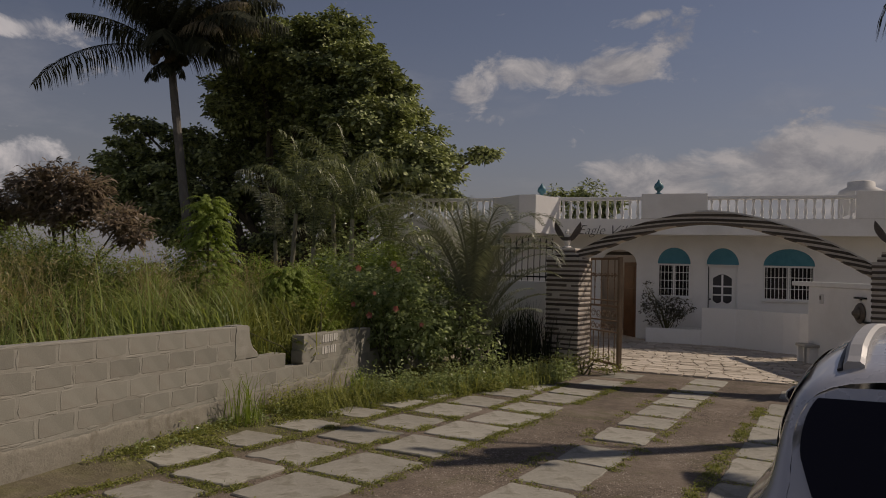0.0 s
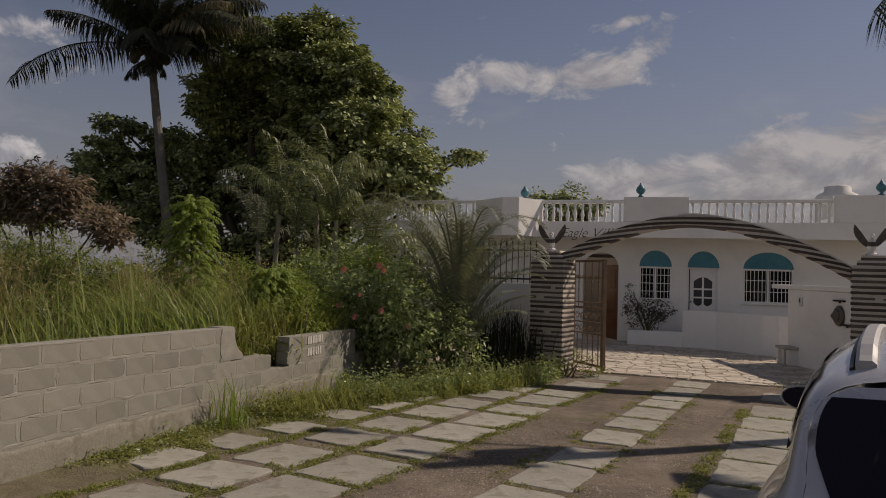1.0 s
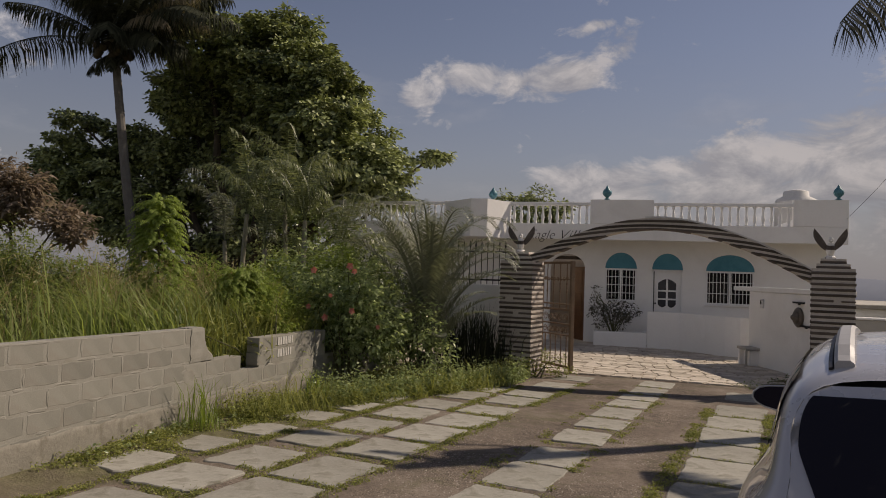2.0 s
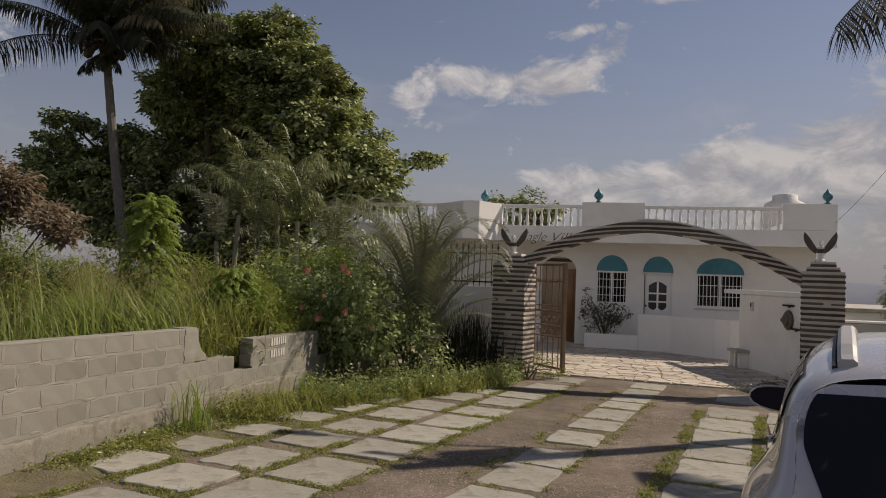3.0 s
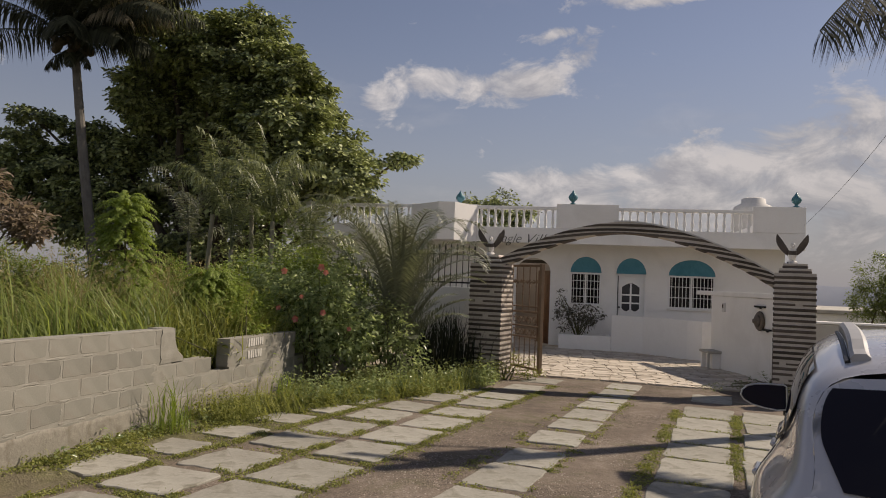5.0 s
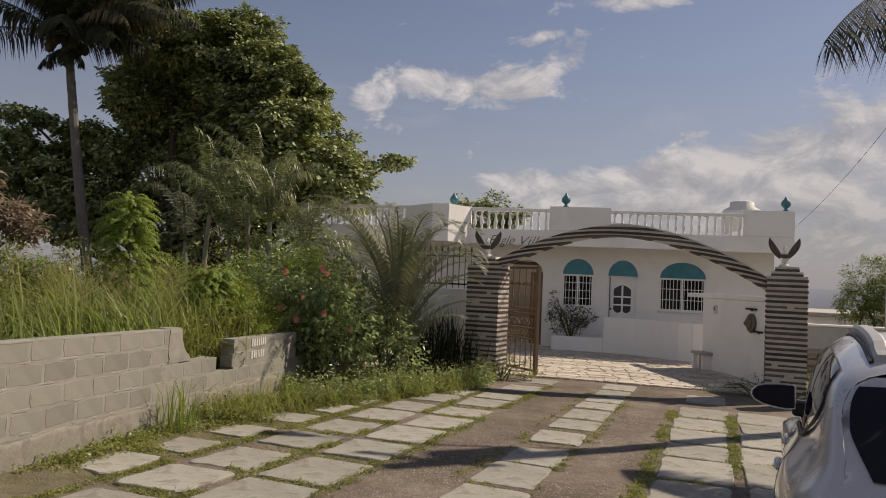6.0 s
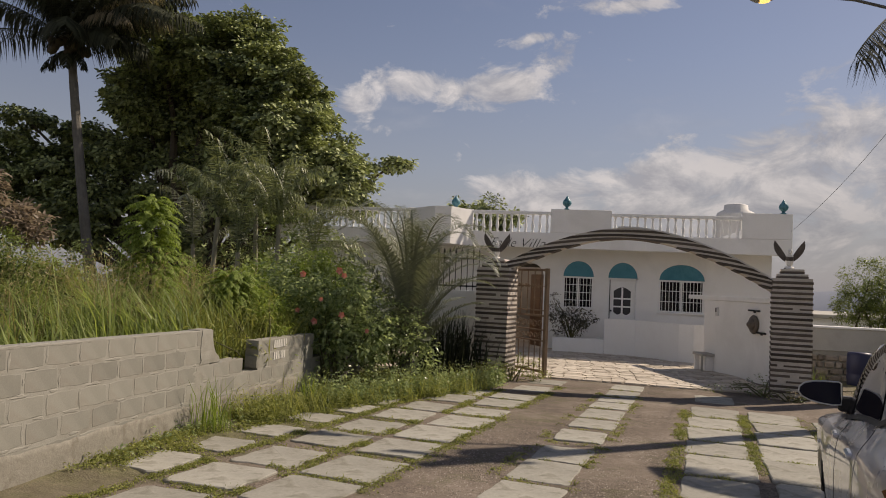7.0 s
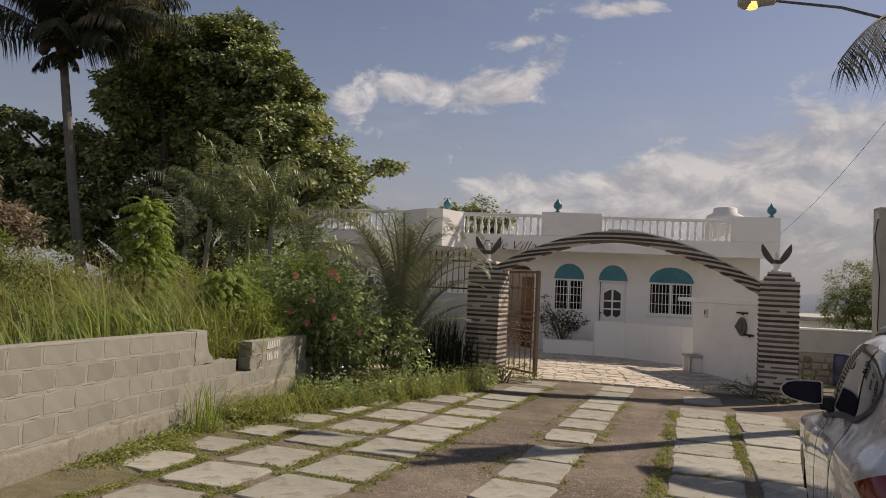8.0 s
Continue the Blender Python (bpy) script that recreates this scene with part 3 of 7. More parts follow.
# columns of pavers across the drive: side edges (a) and the near and far end of each slab (b)
PAVER_COLUMNS = [
    (-4.12, -3.51, ((-2.12, -1.42), (-1.14, -0.54), (-0.18, 0.44), (0.85, 1.48), (1.78, 2.48), (2.7, 3.38), (3.68, 4.52))),
    (-3.29, -2.63, ((-4.75, -4.0), (-3.85, -3.05), (-2.95, -2.42), (-2.25, -1.52), (-1.36, -0.6), (-0.3, 0.45), (0.66, 1.44), (1.66, 2.48), (2.63, 3.4), (3.72, 4.53), (4.7, 5.5))),
    (-2.47, -1.77, ((-4.4, -3.5), (-3.4, -2.5), (-2.37, -1.55), (-1.46, -0.58), (-0.39, 0.42), (0.6, 1.47), (1.6, 2.48), (2.65, 3.36), (3.67, 4.5), (4.56, 5.22), (5.92, 6.8), (7.3, 8.15))),
    (-0.8, -0.2, ((-4.4, -3.6), (-3.45, -2.6), (-2.5, -1.6), (-1.45, -0.75), (-0.64, 0.28), (0.34, 1.14), (1.53, 2.3), (2.6, 3.34), (3.49, 4.42), (4.57, 5.36), (5.46, 6.14), (6.24, 7.26), (7.4, 8.3))),
    (0.75, 1.45, ((-6.6, -5.7), (-5.6, -4.7), (-4.6, -3.65), (-3.58, -2.6), (-2.52, -1.6), (-1.53, -0.58), (-0.52, 0.42), (0.48, 1.54), (1.59, 2.47), (2.52, 3.52), (3.57, 4.64), (4.69, 5.82), (6.55, 7.9))),
    (1.6, 2.3, ((-6.5, -5.6), (-5.5, -4.6), (-4.5, -3.55), (-3.45, -2.5), (-2.42, -1.45), (-1.38, -0.5), (-0.45, 0.5), (0.55, 1.62), (1.67, 2.6), (2.65, 3.58), (3.63, 4.53), (4.58, 5.74))),
    (2.46, 3.1, ((-6.0, -5.1), (-5.0, -4.1), (-4.0, -3.1), (-3.0, -2.1), (-2.0, -1.1), (-1.0, -0.1), (0.0, 0.95), (1.02, 1.95), (2.02, 3.0), (3.07, 4.05), (4.12, 5.2))),
]


def make_pavers():
    root = thing("drive_pavers", "weathered square concrete pavers set in grass and soil", "paving", pose(0, 7, 0), kind="structure")
    rnd = random.Random(3)
    for ci, (a0, a1, slabs) in enumerate(PAVER_COLUMNS):
        rough = 0.022 if ci < 2 else 0.012
        for b0, b1 in slabs:
            c = on_drive((a0 + a1) / 2 + rnd.uniform(-0.02, 0.02), (b0 + b1) / 2)
            bm = bmesh.new()
            hw, hl = (a1 - a0) / 2 * rnd.uniform(0.98, 1.03), (b1 - b0) / 2
            ring = [(hw * sx + rnd.uniform(-0.022, 0.022), hl * sy + rnd.uniform(-0.02, 0.02)) for sx, sy in ((-1, -1), (1, -1), (1, 1), (-1, 1))]
            pts = []
            for i in range(4):
                p, q = ring[i], ring[(i + 1) % 4]
                for k in range(7):
                    f = (0.05, 0.12, 0.3, 0.5, 0.7, 0.88, 0.95)[k]
                    pts.append((p[0] + (q[0] - p[0]) * f + rnd.uniform(-rough, rough), p[1] + (q[1] - p[1]) * f + rnd.uniform(-rough, rough)))
            n = len(pts)
            lo = [bm.verts.new((x, y, -0.06)) for x, y in pts]
            up = [bm.verts.new((x, y, 0.004 + rnd.uniform(-0.004, 0.002))) for x, y in pts]
            tp = [bm.verts.new((x * 0.972, y * 0.976, 0.012 + rnd.uniform(-0.002, 0.001))) for x, y in pts]
            mid = bm.verts.new((0, 0, 0.013))
            for i in range(n):
                j = (i + 1) % n
                bm.faces.new((lo[i], lo[j], up[j], up[i]))
                bm.faces.new((up[i], up[j], tp[j], tp[i]))
                bm.faces.new((tp[i], tp[j], mid))
            ob = part("paver", bm, M["paver"], root)
            ob.location = c - Vector((0, 7, 0)) + Vector((0, 0, rnd.uniform(-0.004, 0.008) + (0.004 if ci == 0 else 0.0)))
            ob.rotation_euler = (-0.022 + rnd.uniform(-0.006, 0.006), rnd.uniform(-0.008, 0.008), -DRIVE_A + rnd.uniform(-0.02, 0.02))


# ---- patio behind the gate ----


def make_patio():
    p = thing("patio", "pale irregular flagstone patio with brown joints", "patio", pose(1, 19.5, 0), kind="structure")
    rnd = random.Random(8)
    bm = bmesh.new()
    vs = []
    for x, y in ((-9, 16.4), (-2.4, 15.95), (3.9, 15.25), (4.0, 23), (-9, 23)):
        vs.append((x - 1, y - 19.5))
    lo = [bm.verts.new((x, y, ground_z(x + 1, y + 19.5) - 0.1)) for x, y in vs]
    up = [bm.verts.new((x, y, ground_z(x + 1, y + 19.5) + 0.012)) for x, y in vs]
    bm.faces.new(up)
    for i in range(5):
        bm.faces.new((lo[i], lo[(i + 1) % 5], up[(i + 1) % 5], up[i]))
    box(bm, -10, 3, 3.5, 6.5, -0.6, ground_z(0, 24) + 0.012)
    part("mortar_bed", bm, M["grout"], p, "brown mortar bed")
    nx, ny = 20, 27
    grid = {}
    for i in range(nx + 1):
        for j in range(ny + 1):
            x = -2.6 + 6.55 * i / nx
            edge = 15.95 - 0.111 * (x + 2.4)
            y = edge + (25.0 - edge) * j / ny
            if 0 < i < nx:
                x += rnd.uniform(-0.14, 0.14)
            if 0 < j < ny:
                y += rnd.uniform(-0.14, 0.14)
            grid[i, j] = Vector((x - 1, y - 19.5, 0))
    far_v, far_f = [], []
    for j in range(ny):
        for i in range(nx):
            q = [grid[i, j], grid[i + 1, j], grid[i + 1, j + 1], grid[i, j + 1]]
            c = sum(q, Vector()) / 4
            pts = []
            for k in range(4):
                a, b = q[k], q[(k + 1) % 4]
                f = rnd.uniform(0.1, 0.22)
                pts.append(a.lerp(b, f))
                pts.append(a.lerp(b, 0.5) + Vector((rnd.uniform(-0.02, 0.02), rnd.uniform(-0.02, 0.02), 0)))
                pts.append(a.lerp(b, 1 - f))
            out = [(v - c) * 0.965 for v in pts]
            z0 = ground_z(c.x + 1, c.y + 19.5) + 0.02
            lift = rnd.uniform(0.006, 0.014)
            lo = [(v.x, v.y, -0.03) for v in out]
            up = [(v.x * 0.97, v.y * 0.97, lift + rnd.uniform(0, 0.003)) for v in out]
            n = len(out)
            faces = [tuple(range(n, 2 * n))] + [(k, (k + 1) % n, n + (k + 1) % n, n + k) for k in range(n)]
            if j < 15:
                ob = raw("flagstone", lo + up, faces, M["flag"], p)
                ob.location = (c.x, c.y, z0)
                ob.rotation_euler = (-0.022, 0, 0)
            else:
                o = len(far_v)
                far_v += [(x + c.x, y + c.y, z + z0 - (0.022 * y if c.y < 3 else 0)) for x, y, z in lo + up]
                far_f += [tuple(k + o for k in f) for f in faces]
    tagged(raw("far_flagstones", far_v, far_f, M["flag_far"], p), "", "", kind="stuff")


# ---- gateway: pillars, arch, iron leaf, statues ----
GATE_A = math.atan2(-0.45, 5.15)
GATE = Matrix.Translation((-1.57, 15.05, 0)) @ Matrix.Rotation(GATE_A, 4, "Z")


def make_pillar(x, label):
    w, d = 0.73, 0.72
    m = GATE @ Matrix.Translation((x, 0, -0.5)) @ Matrix.Rotation(radians(-8), 4, "Z")
    p = thing("gate_pillar", label, "pillar", m, "gate pillars")
    rnd = random.Random(int(x * 10) + 40)
    part("core", box_mesh(-w / 2 + 0.014, w / 2 - 0.014, 0.014, d - 0.014, 0, 2.53), M["cream"], p, "pale mortar and stone courses")
    z = 0.02
    while z < 2.5:
        h = rnd.uniform(0.042, 0.056)
        bm = box_mesh(-w / 2 + rnd.uniform(-0.006, 0.006), w / 2 + rnd.uniform(-0.006, 0.006), rnd.uniform(-0.006, 0.006), d, z, min(z + h, 2.54), bevel=0.008)
        if rnd.random() < 0.28:
            # a course broken by a pale stone
            bm.free()
            g0 = rnd.uniform(-w / 2 + 0.08, w / 2 - 0.25)
            bm = box_mesh(-w / 2, g0, rnd.uniform(-0.006, 0.006), d, z, min(z + h, 2.54), bevel=0.008)
            box(bm, g0 + rnd.uniform(0.08, 0.2), w / 2, rnd.uniform(-0.006, 0.006), d, z, min(z + h * rnd.uniform(0.7, 1.0), 2.54), bevel=0.008)
        part("stone_course", bm, M["slate"], p)
        z += 0.1
    for a, z0, z1, mm in ((0.28, 2.53, 2.575, "slate"), (0.275, 2.575, 2.62, "cream"), (0.215, 2.62, 2.67, "slate"), (0.21, 2.67, 2.715, "cream")):
        part("cap_slab", box_mesh(-a, a, d / 2 - a, d / 2 + a, z0, z1, bevel=0.008), M[mm], p)
    return p


def arch_z(x):
    """Height of the arch's outer edge at x along the gateway."""
    return 2.95 - 0.152 * abs(x - 2.4) ** 1.8


def make_arch():
    a = thing("gate_arch", "low segmental gateway arch faced with dark and pale stone strips", "arch", GATE)
    rnd = random.Random(21)
    n, x0, x1, th = 60, -0.15, 5.3, 0.215
    y0, y1 = 0.16, 0.60
    bm = bmesh.new()
    rows = []
    for i in range(n + 1):
        x = x0 + (x1 - x0) * i / n
        zo, zi = arch_z(x), arch_z(x) - th
        rows.append([bm.verts.new((x, y, z)) for y, z in ((y0, zi), (y0, zo), (y1, zo), (y1, zi))])
    for r, s in zip(rows, rows[1:]):
        for k in range(4):
            bm.faces.new((r[k], r[(k + 1) % 4], s[(k + 1) % 4], s[k]))
    bm.faces.new(rows[0]), bm.faces.new(list(reversed(rows[-1])))
    part("arch_core", bm, M["cream"], a, "pale stone and mortar")
    cap = bmesh.new()
    rows = []
    for i in range(n + 1):
        x = 2.2 + (x1 - 0.1 - 2.2) * i / n
        z = arch_z(x) + 0.003
        rows.append([cap.verts.new((x, y, zz)) for y, zz in ((y0 - 0.012, z), (y0 - 0.012, z + 0.028), (y1 + 0.01, z + 0.028), (y1 + 0.01, z))])
    for r, s in zip(rows, rows[1:]):
        for k in range(4):
            cap.faces.new((r[k], r[(k + 1) % 4], s[(k + 1) % 4], s[k]))
    cap.faces.new(rows[0]), cap.faces.new(list(reversed(rows[-1])))
    part("arch_cap", cap, M["pale"], a, "thin white mortar capping")
    # dark courses: nearly level strips, bending with part of the arch's rise
    share, pitch, hh = 0.38, 0.088, 0.05
    xs = [x0 + 0.02 + (x1 - x0 - 0.04) * i / 180 for i in range(181)]
    c = (1 - share) * arch_z(x0) - 2 * th
    while c < (1 - share) * 2.95 + 0.1:
        run = []
        jit = rnd.uniform(-0.006, 0.006)
        for x in xs + [None]:
            ok = False
            if x is not None:
                zc = share * arch_z(x) + c + jit + 0.006 * math.sin(3.1 * x + 9 * c)
                lo, hi = max(zc - hh / 2, arch_z(x) - th - 0.009), min(zc + hh / 2, arch_z(x) - 0.004)
                ok = hi - lo > 0.004
                if ok:
                    run.append((x, lo, hi))
            if not ok and run:
                if len(run) > 1:
                    fr = y0 - 0.013 + rnd.uniform(-0.004, 0.004)
                    bm = bmesh.new()
                    rows = [[bm.verts.new(v) for v in ((xa, fr, lo), (xa, fr, hi), (xa, y1 + 0.01, hi), (xa, y1 + 0.01, lo))] for xa, lo, hi in run]
                    for r, q in zip(rows, rows[1:]):
                        for k in range(4):
                            bm.faces.new((r[k], r[(k + 1) % 4], q[(k + 1) % 4], q[k]))
                    bm.faces.new(rows[0]), bm.faces.new(list(reversed(rows[-1])))
                    part("stone_strip", bm, M["slate"], a)
                run = []
        c += pitch


def make_eagle(x, turn):
    """A statue: one plain mesh with a base, body, head and two raised wings."""
    bm = bmesh.new()
    lathe(bm, [(0.085, 0), (0.095, 0.03), (0.07, 0.06)], 10)
    lathe(bm, [(0.03, 0.05), (0.062, 0.10), (0.078, 0.18), (0.066, 0.26), (0.045, 0.31)], 10, Matrix.Rotation(radians(10), 4, "X"))
    lathe(bm, [(0.02, -0.05), (0.042, -0.02), (0.045, 0.02), (0.025, 0.05)], 10, Matrix.Translation((0, -0.07, 0.35)))
    lathe(bm, [(0.014, 0), (0.004, 0.05)], 6, Matrix.Translation((0, -0.11, 0.345)) @ Matrix.Rotation(radians(110), 4, "X"))
    for sg in (-1, 1):
        pts = [(0.04, 0.22), (0.08, 0.30), (0.14, 0.40), (0.21, 0.50), (0.27, 0.575), (0.285, 0.50), (0.28, 0.42), (0.25, 0.345), (0.2, 0.27), (0.14, 0.205), (0.08, 0.16), (0.05, 0.15)]
        f = [bm.verts.new((sg * px, 0.03 - 0.05 * px, pz)) for px, pz in pts]
        b = [bm.verts.new((sg * px, 0.07 - 0.05 * px, pz)) for px, pz in pts]
        bm.faces.new(f), bm.faces.new(list(reversed(b)))
        for k in range(len(pts)):
            j = (k + 1) % len(pts)
            bm.faces.new((f[k], b[k], b[j], f[j]))
    ob = part("eagle_statue", bm, M["eagle_dark"])
    # pale head, breast and foot
    me = ob.data
    me.materials.append(M["pale"])
    for p in me.polygons:
        c = p.center
        if abs(c.x) < 0.075 and (c.z > 0.24 and c.y < -0.02 or c.z < 0.17):
            p.material_index = 1
    ob.matrix_basis = GATE @ Matrix.Translation((x, 0.36, 2.212)) @ Matrix.Rotation(turn, 4, "Z") @ Matrix.Scale(1.0, 4)
    tagged(ob, "small dark bird statue with raised wings on a gate pillar", "statue", "gate statues")


def make_gate_leaf():
    a, b = Vector((-1.47, 15.92, 0)), Vector((-0.76, 15.1, 0))
    d = b - a
    w = d.length
    m = Matrix.Translation((a.x, a.y, -0.2)) @ Matrix.Rotation(math.atan2(d.y, d.x), 4, "Z")
    g = thing("metal_gate", "open brown wrought-iron gate leaf with scrolls", "gate", m)
    H = 2.22
    part("gate_post", box_mesh(w - 0.05, w + 0.03, -0.04, 0.04, 0.0, H + 0.03, bevel=0.006), M["iron"], g)
    part("gate_post", box_mesh(-0.03, 0.03, -0.03, 0.03, 0.0, H, bevel=0.006), M["iron"], g)
    for z, t in ((0.05, 0.05), (0.70, 0.03), (0.93, 0.03), (1.22, 0.045), (1.34, 0.03), (1.86, 0.02), (H - 0.03, 0.05)):
        part("gate_rail", box_mesh(0.02, w - 0.04, -0.018, 0.018, z, z + t, bevel=0.004), M["iron"], g)
    for n, z0, z1, beads in ((5, 0.06, 0.64, (0.2, 0.42)), (4, 1.25, H - 0.02, (1.62, 1.78))):
        lo = box_mesh(-0.008, 0.008, -0.008, 0.008, z0, z1)
        for z in beads:
            lathe(lo, [(0.006, z - 0.04), (0.02, z), (0.006, z + 0.04)], 6)
        if n == 5:
            lathe(lo, [(0.008, z1), (0.022, z1 + 0.02), (0.003, z1 + 0.07)], 6)
        bar = to_mesh("gate_bar", lo, M["iron"])
        for i in range(n):
            part("gate_bar", bar, None, g).location = (0.07 + (w - 0.15) * (i + 0.5) / n, 0, 0)
    for zc, r, cnt in ((1.08, 0.085, 5), (0.82, 0.07, 6), (1.88, 0.045, 8)):
        bm = bmesh.new()
        pts = []
        for s in range(22):
            th = 2 * math.pi * 1.4 * s / 21
            rr = r * (1 - 0.6 * s / 21)
            pts.append((rr * math.cos(th), -0.015, rr * math.sin(th)))
        tube(bm, pts, 0.008, 5)
        me = to_mesh("scroll", bm, M["iron"])
        for i in range(cnt):
            ob = part("scroll", me, None, g)
            ob.location = (0.09 + (w - 0.2) * (i + 0.5) / cnt, 0, zc)
            ob.rotation_euler = (0, math.pi * (i % 2) + 0.4 * i, 0)


# ---- house ----
FY, PY = 25.6, 24.4
FLOOR = -0.49


def make_window(house, x0, x1, z0, z1, bars, cross):
    w = part("window", box_mesh(x0 + 0.03, x1 - 0.03, FY + 0.11, FY + 0.125, z0 + 0.03, z1 - 0.03), M["dark"], house, "dark glazed window with white security bars")
    fr = bmesh.new()
    t = 0.045
    for q in ((x0, x0 + t, z0, z1), (x1 - t, x1, z0, z1), (x0 + t, x1 - t, z0, z0 + t), (x0 + t, x1 - t, z1 - t, z1)):
        box(fr, q[0], q[1], FY - 0.02, FY + 0.1, q[2], q[3], bevel=0.005)
    part("window_frame", fr, M["trimwhite"], w)
    mid = (x0 + x1) / 2
    part("mullion", box_mesh(mid - 0.028, mid + 0.028, FY - 0.01, FY + 0.09, z0 + t, z1 - t, bevel=0.004), M["trimwhite"], w)
    for i in range(bars):
        x = x0 + t + (x1 - x0 - 2 * t) * (i + 0.5) / bars
        if abs(x - mid) > 0.05:
            part("window_bar", box_mesh(x - 0.009, x + 0.009, FY - 0.012, FY + 0.008, z0 + t, z1 - t), M["trimwhite"], w)
    for i in range(cross):
        z = z0 + (z1 - z0) * (i + 1) / (cross + 1)
        part("window_bar", box_mesh(x0 + t, x1 - t, FY - 0.018, FY - 0.006, z - 0.01, z + 0.01), M["trimwhite"], w)
    part("window_sill", box_mesh(x0 - 0.05, x1 + 0.05, FY - 0.07, FY - 0.003, z0 - 0.06, z0 - 0.005, bevel=0.006), M["stucco"], w)


def tympanum(house, x0, x1, z):
    r = (x1 - x0) / 2 + 0.01
    cx = (x0 + x1) / 2
    sq = 0.54 / r
    part("blue_arch", plate(arc(cx, z, r, 0, 180, 18, sq), [], 0.05, Matrix.Translation((0, FY - 0.03, 0))), M["teal"], house, "teal painted half-round panel")
    rim = bmesh.new()
    outer, inner = arc(cx, z, r + 0.05, 0, 180, 18, (0.54 + 0.05) / (r + 0.05)), arc(cx, z, r, 0, 180, 18, sq)
    for i in range(18):
        vs = [rim.verts.new((p[0], y, p[1])) for y in (FY - 0.045, FY + 0.02) for p in (outer[i], outer[i + 1], inner[i + 1], inner[i])]
        for q in ((0, 1, 2, 3), (7, 6, 5, 4), (0, 4, 5, 1), (2, 6, 7, 3)):
            rim.faces.new([vs[k] for k in q])
    part("arch_trim", rim, M["stucco"], house)


def make_house():
    h = thing("house", "white stucco single-storey villa with a balustraded roof parapet", "house", pose(0, 25, FLOOR))
    h.matrix_basis = Matrix()
    win = [(-0.46, 0.57, 0.97, 2.06), (2.81, 4.29, 0.97, 2.06)]
    door = (1.09, 2.06, 0.0, 2.06)
    ex0, ex1, es = -2.35, -1.16, 2.05
    outline = [(-10.5, FLOOR - 0.3), (ex0, FLOOR - 0.3), (ex1, FLOOR - 0.3), (6.45, FLOOR - 0.3), (6.45, 3.2), (-10.5, 3.2)]
    ent = [(ex1, FLOOR - 0.02), *arc((ex0 + ex1) / 2, es, (ex1 - ex0) / 2, 0, 180, 14, 0.8), (ex0, FLOOR - 0.02)]
    holes = [rect(*win[0]), rect(*win[1]), rect(*door), ent]
    part("front_wall", plate(outline, holes, 0.2, Matrix.Translation((0, FY, 0))), M["stucco"], h)
    part("side_wall", box_mesh(6.25, 6.45, FY + 0.2, 38, FLOOR - 0.3, 3.2), M["stucco"], h)
    part("side_wall", box_mesh(-10.5, -10.3, FY + 0.2, 38, FLOOR - 0.3, 3.2), M["stucco"], h)
    part("back_wall", box_mesh(-10.3, 6.25, 37.8, 38, FLOOR - 0.3, 3.2), M["stucco"], h)
    # roof left open over the added court so daylight reaches the entrance
    for q in ((-10.7, -3.3, PY + 0.14, 38.2), (-0.9, 6.59, PY + 0.14, 38.2), (-3.3, -0.9, PY + 0.14, FY + 0.9), (-3.3, -0.9, FY + 4.2, 38.2)):
        part("roof", box_mesh(*q, 3.2, 3.4), M["stucco"], h)
    make_window(h, *win[0], 8, 3)
    make_window(h, *win[1], 12, 2)
    for w in win:
        tympanum(h, w[0], w[1], 2.075)
    tympanum(h, door[0], door[1], 2.075)
    # front door with a shaped glazed light
    dr = part("door", box_mesh(door[0] + 0.04, door[1] - 0.04, FY + 0.06, FY + 0.10, door[2], door[3] - 0.04), M["trimwhite"], h, "white panelled door with a shaped glazed light")
    cx = (door[0] + door[1]) / 2
    lx = 0.29
    top = [(cx - lx, 1.52), *[(cx - lx + 2 * lx * i / 10, 1.62 + 0.14 * math.sin(math.pi * i / 10)) for i in range(11)], (cx + lx, 1.52)]
    bot = [(cx + lx, 0.97), *[(cx + lx - 2 * lx * i / 10, 0.90 - 0.10 * abs(math.sin(2 * math.pi * i / 10))) for i in range(11)], (cx - lx, 0.97)]
    part("door_light", plate(list(reversed(top + bot)), [], 0.012, Matrix.Translation((0, FY + 0.045, 0))), M["greyglass"], dr)
    gb = bmesh.new()
    box(gb, cx - 0.03, cx + 0.03, FY + 0.03, FY + 0.05, 0.84, 1.75)
    for z in (1.08, 1.36):
        box(gb, cx - lx, cx + lx, FY + 0.032, FY + 0.048, z - 0.026, z + 0.026)
    part("glazing_bars", gb, M["trimwhite"], dr)
    part("door_knob", lathe(bmesh.new(), [(0.01, 0), (0.03, 0.03), (0.03, 0.05), (0.012, 0.07)], 8, Matrix.Translation((door[0] + 0.11, FY + 0.06, 0.93)) @ Matrix.Rotation(radians(90), 4, "X")), M["blackiron"], dr)
    # black strip standing in for the shadow line at the door's left edge
    part("door_gap_shade", box_mesh(door[0] + 0.041, door[0] + 0.07, FY + 0.02, FY + 0.058, door[2], door[3] - 0.05), M["blackiron"], dr, "black strip for the shaded gap beside the ajar door")
    fr = bmesh.new()
    for q in ((door[0], door[0] + 0.04, door[2], door[3]), (door[1] - 0.04, door[1], door[2], door[3]), (door[0], door[1], door[3] - 0.04, door[3])):
        box(fr, q[0], q[1], FY - 0.015, FY + 0.12, q[2], q[3])
    part("door_frame", fr, M["trimwhite"], h)
    # arched entrance passage; the small open court beyond is added to let daylight in
    part("added_court_wall", box_mesh(-3.3, -0.9, FY + 4.0, FY + 4.1, FLOOR - 0.2, 3.2), M["interior"], h, "tan back wall of the added court")
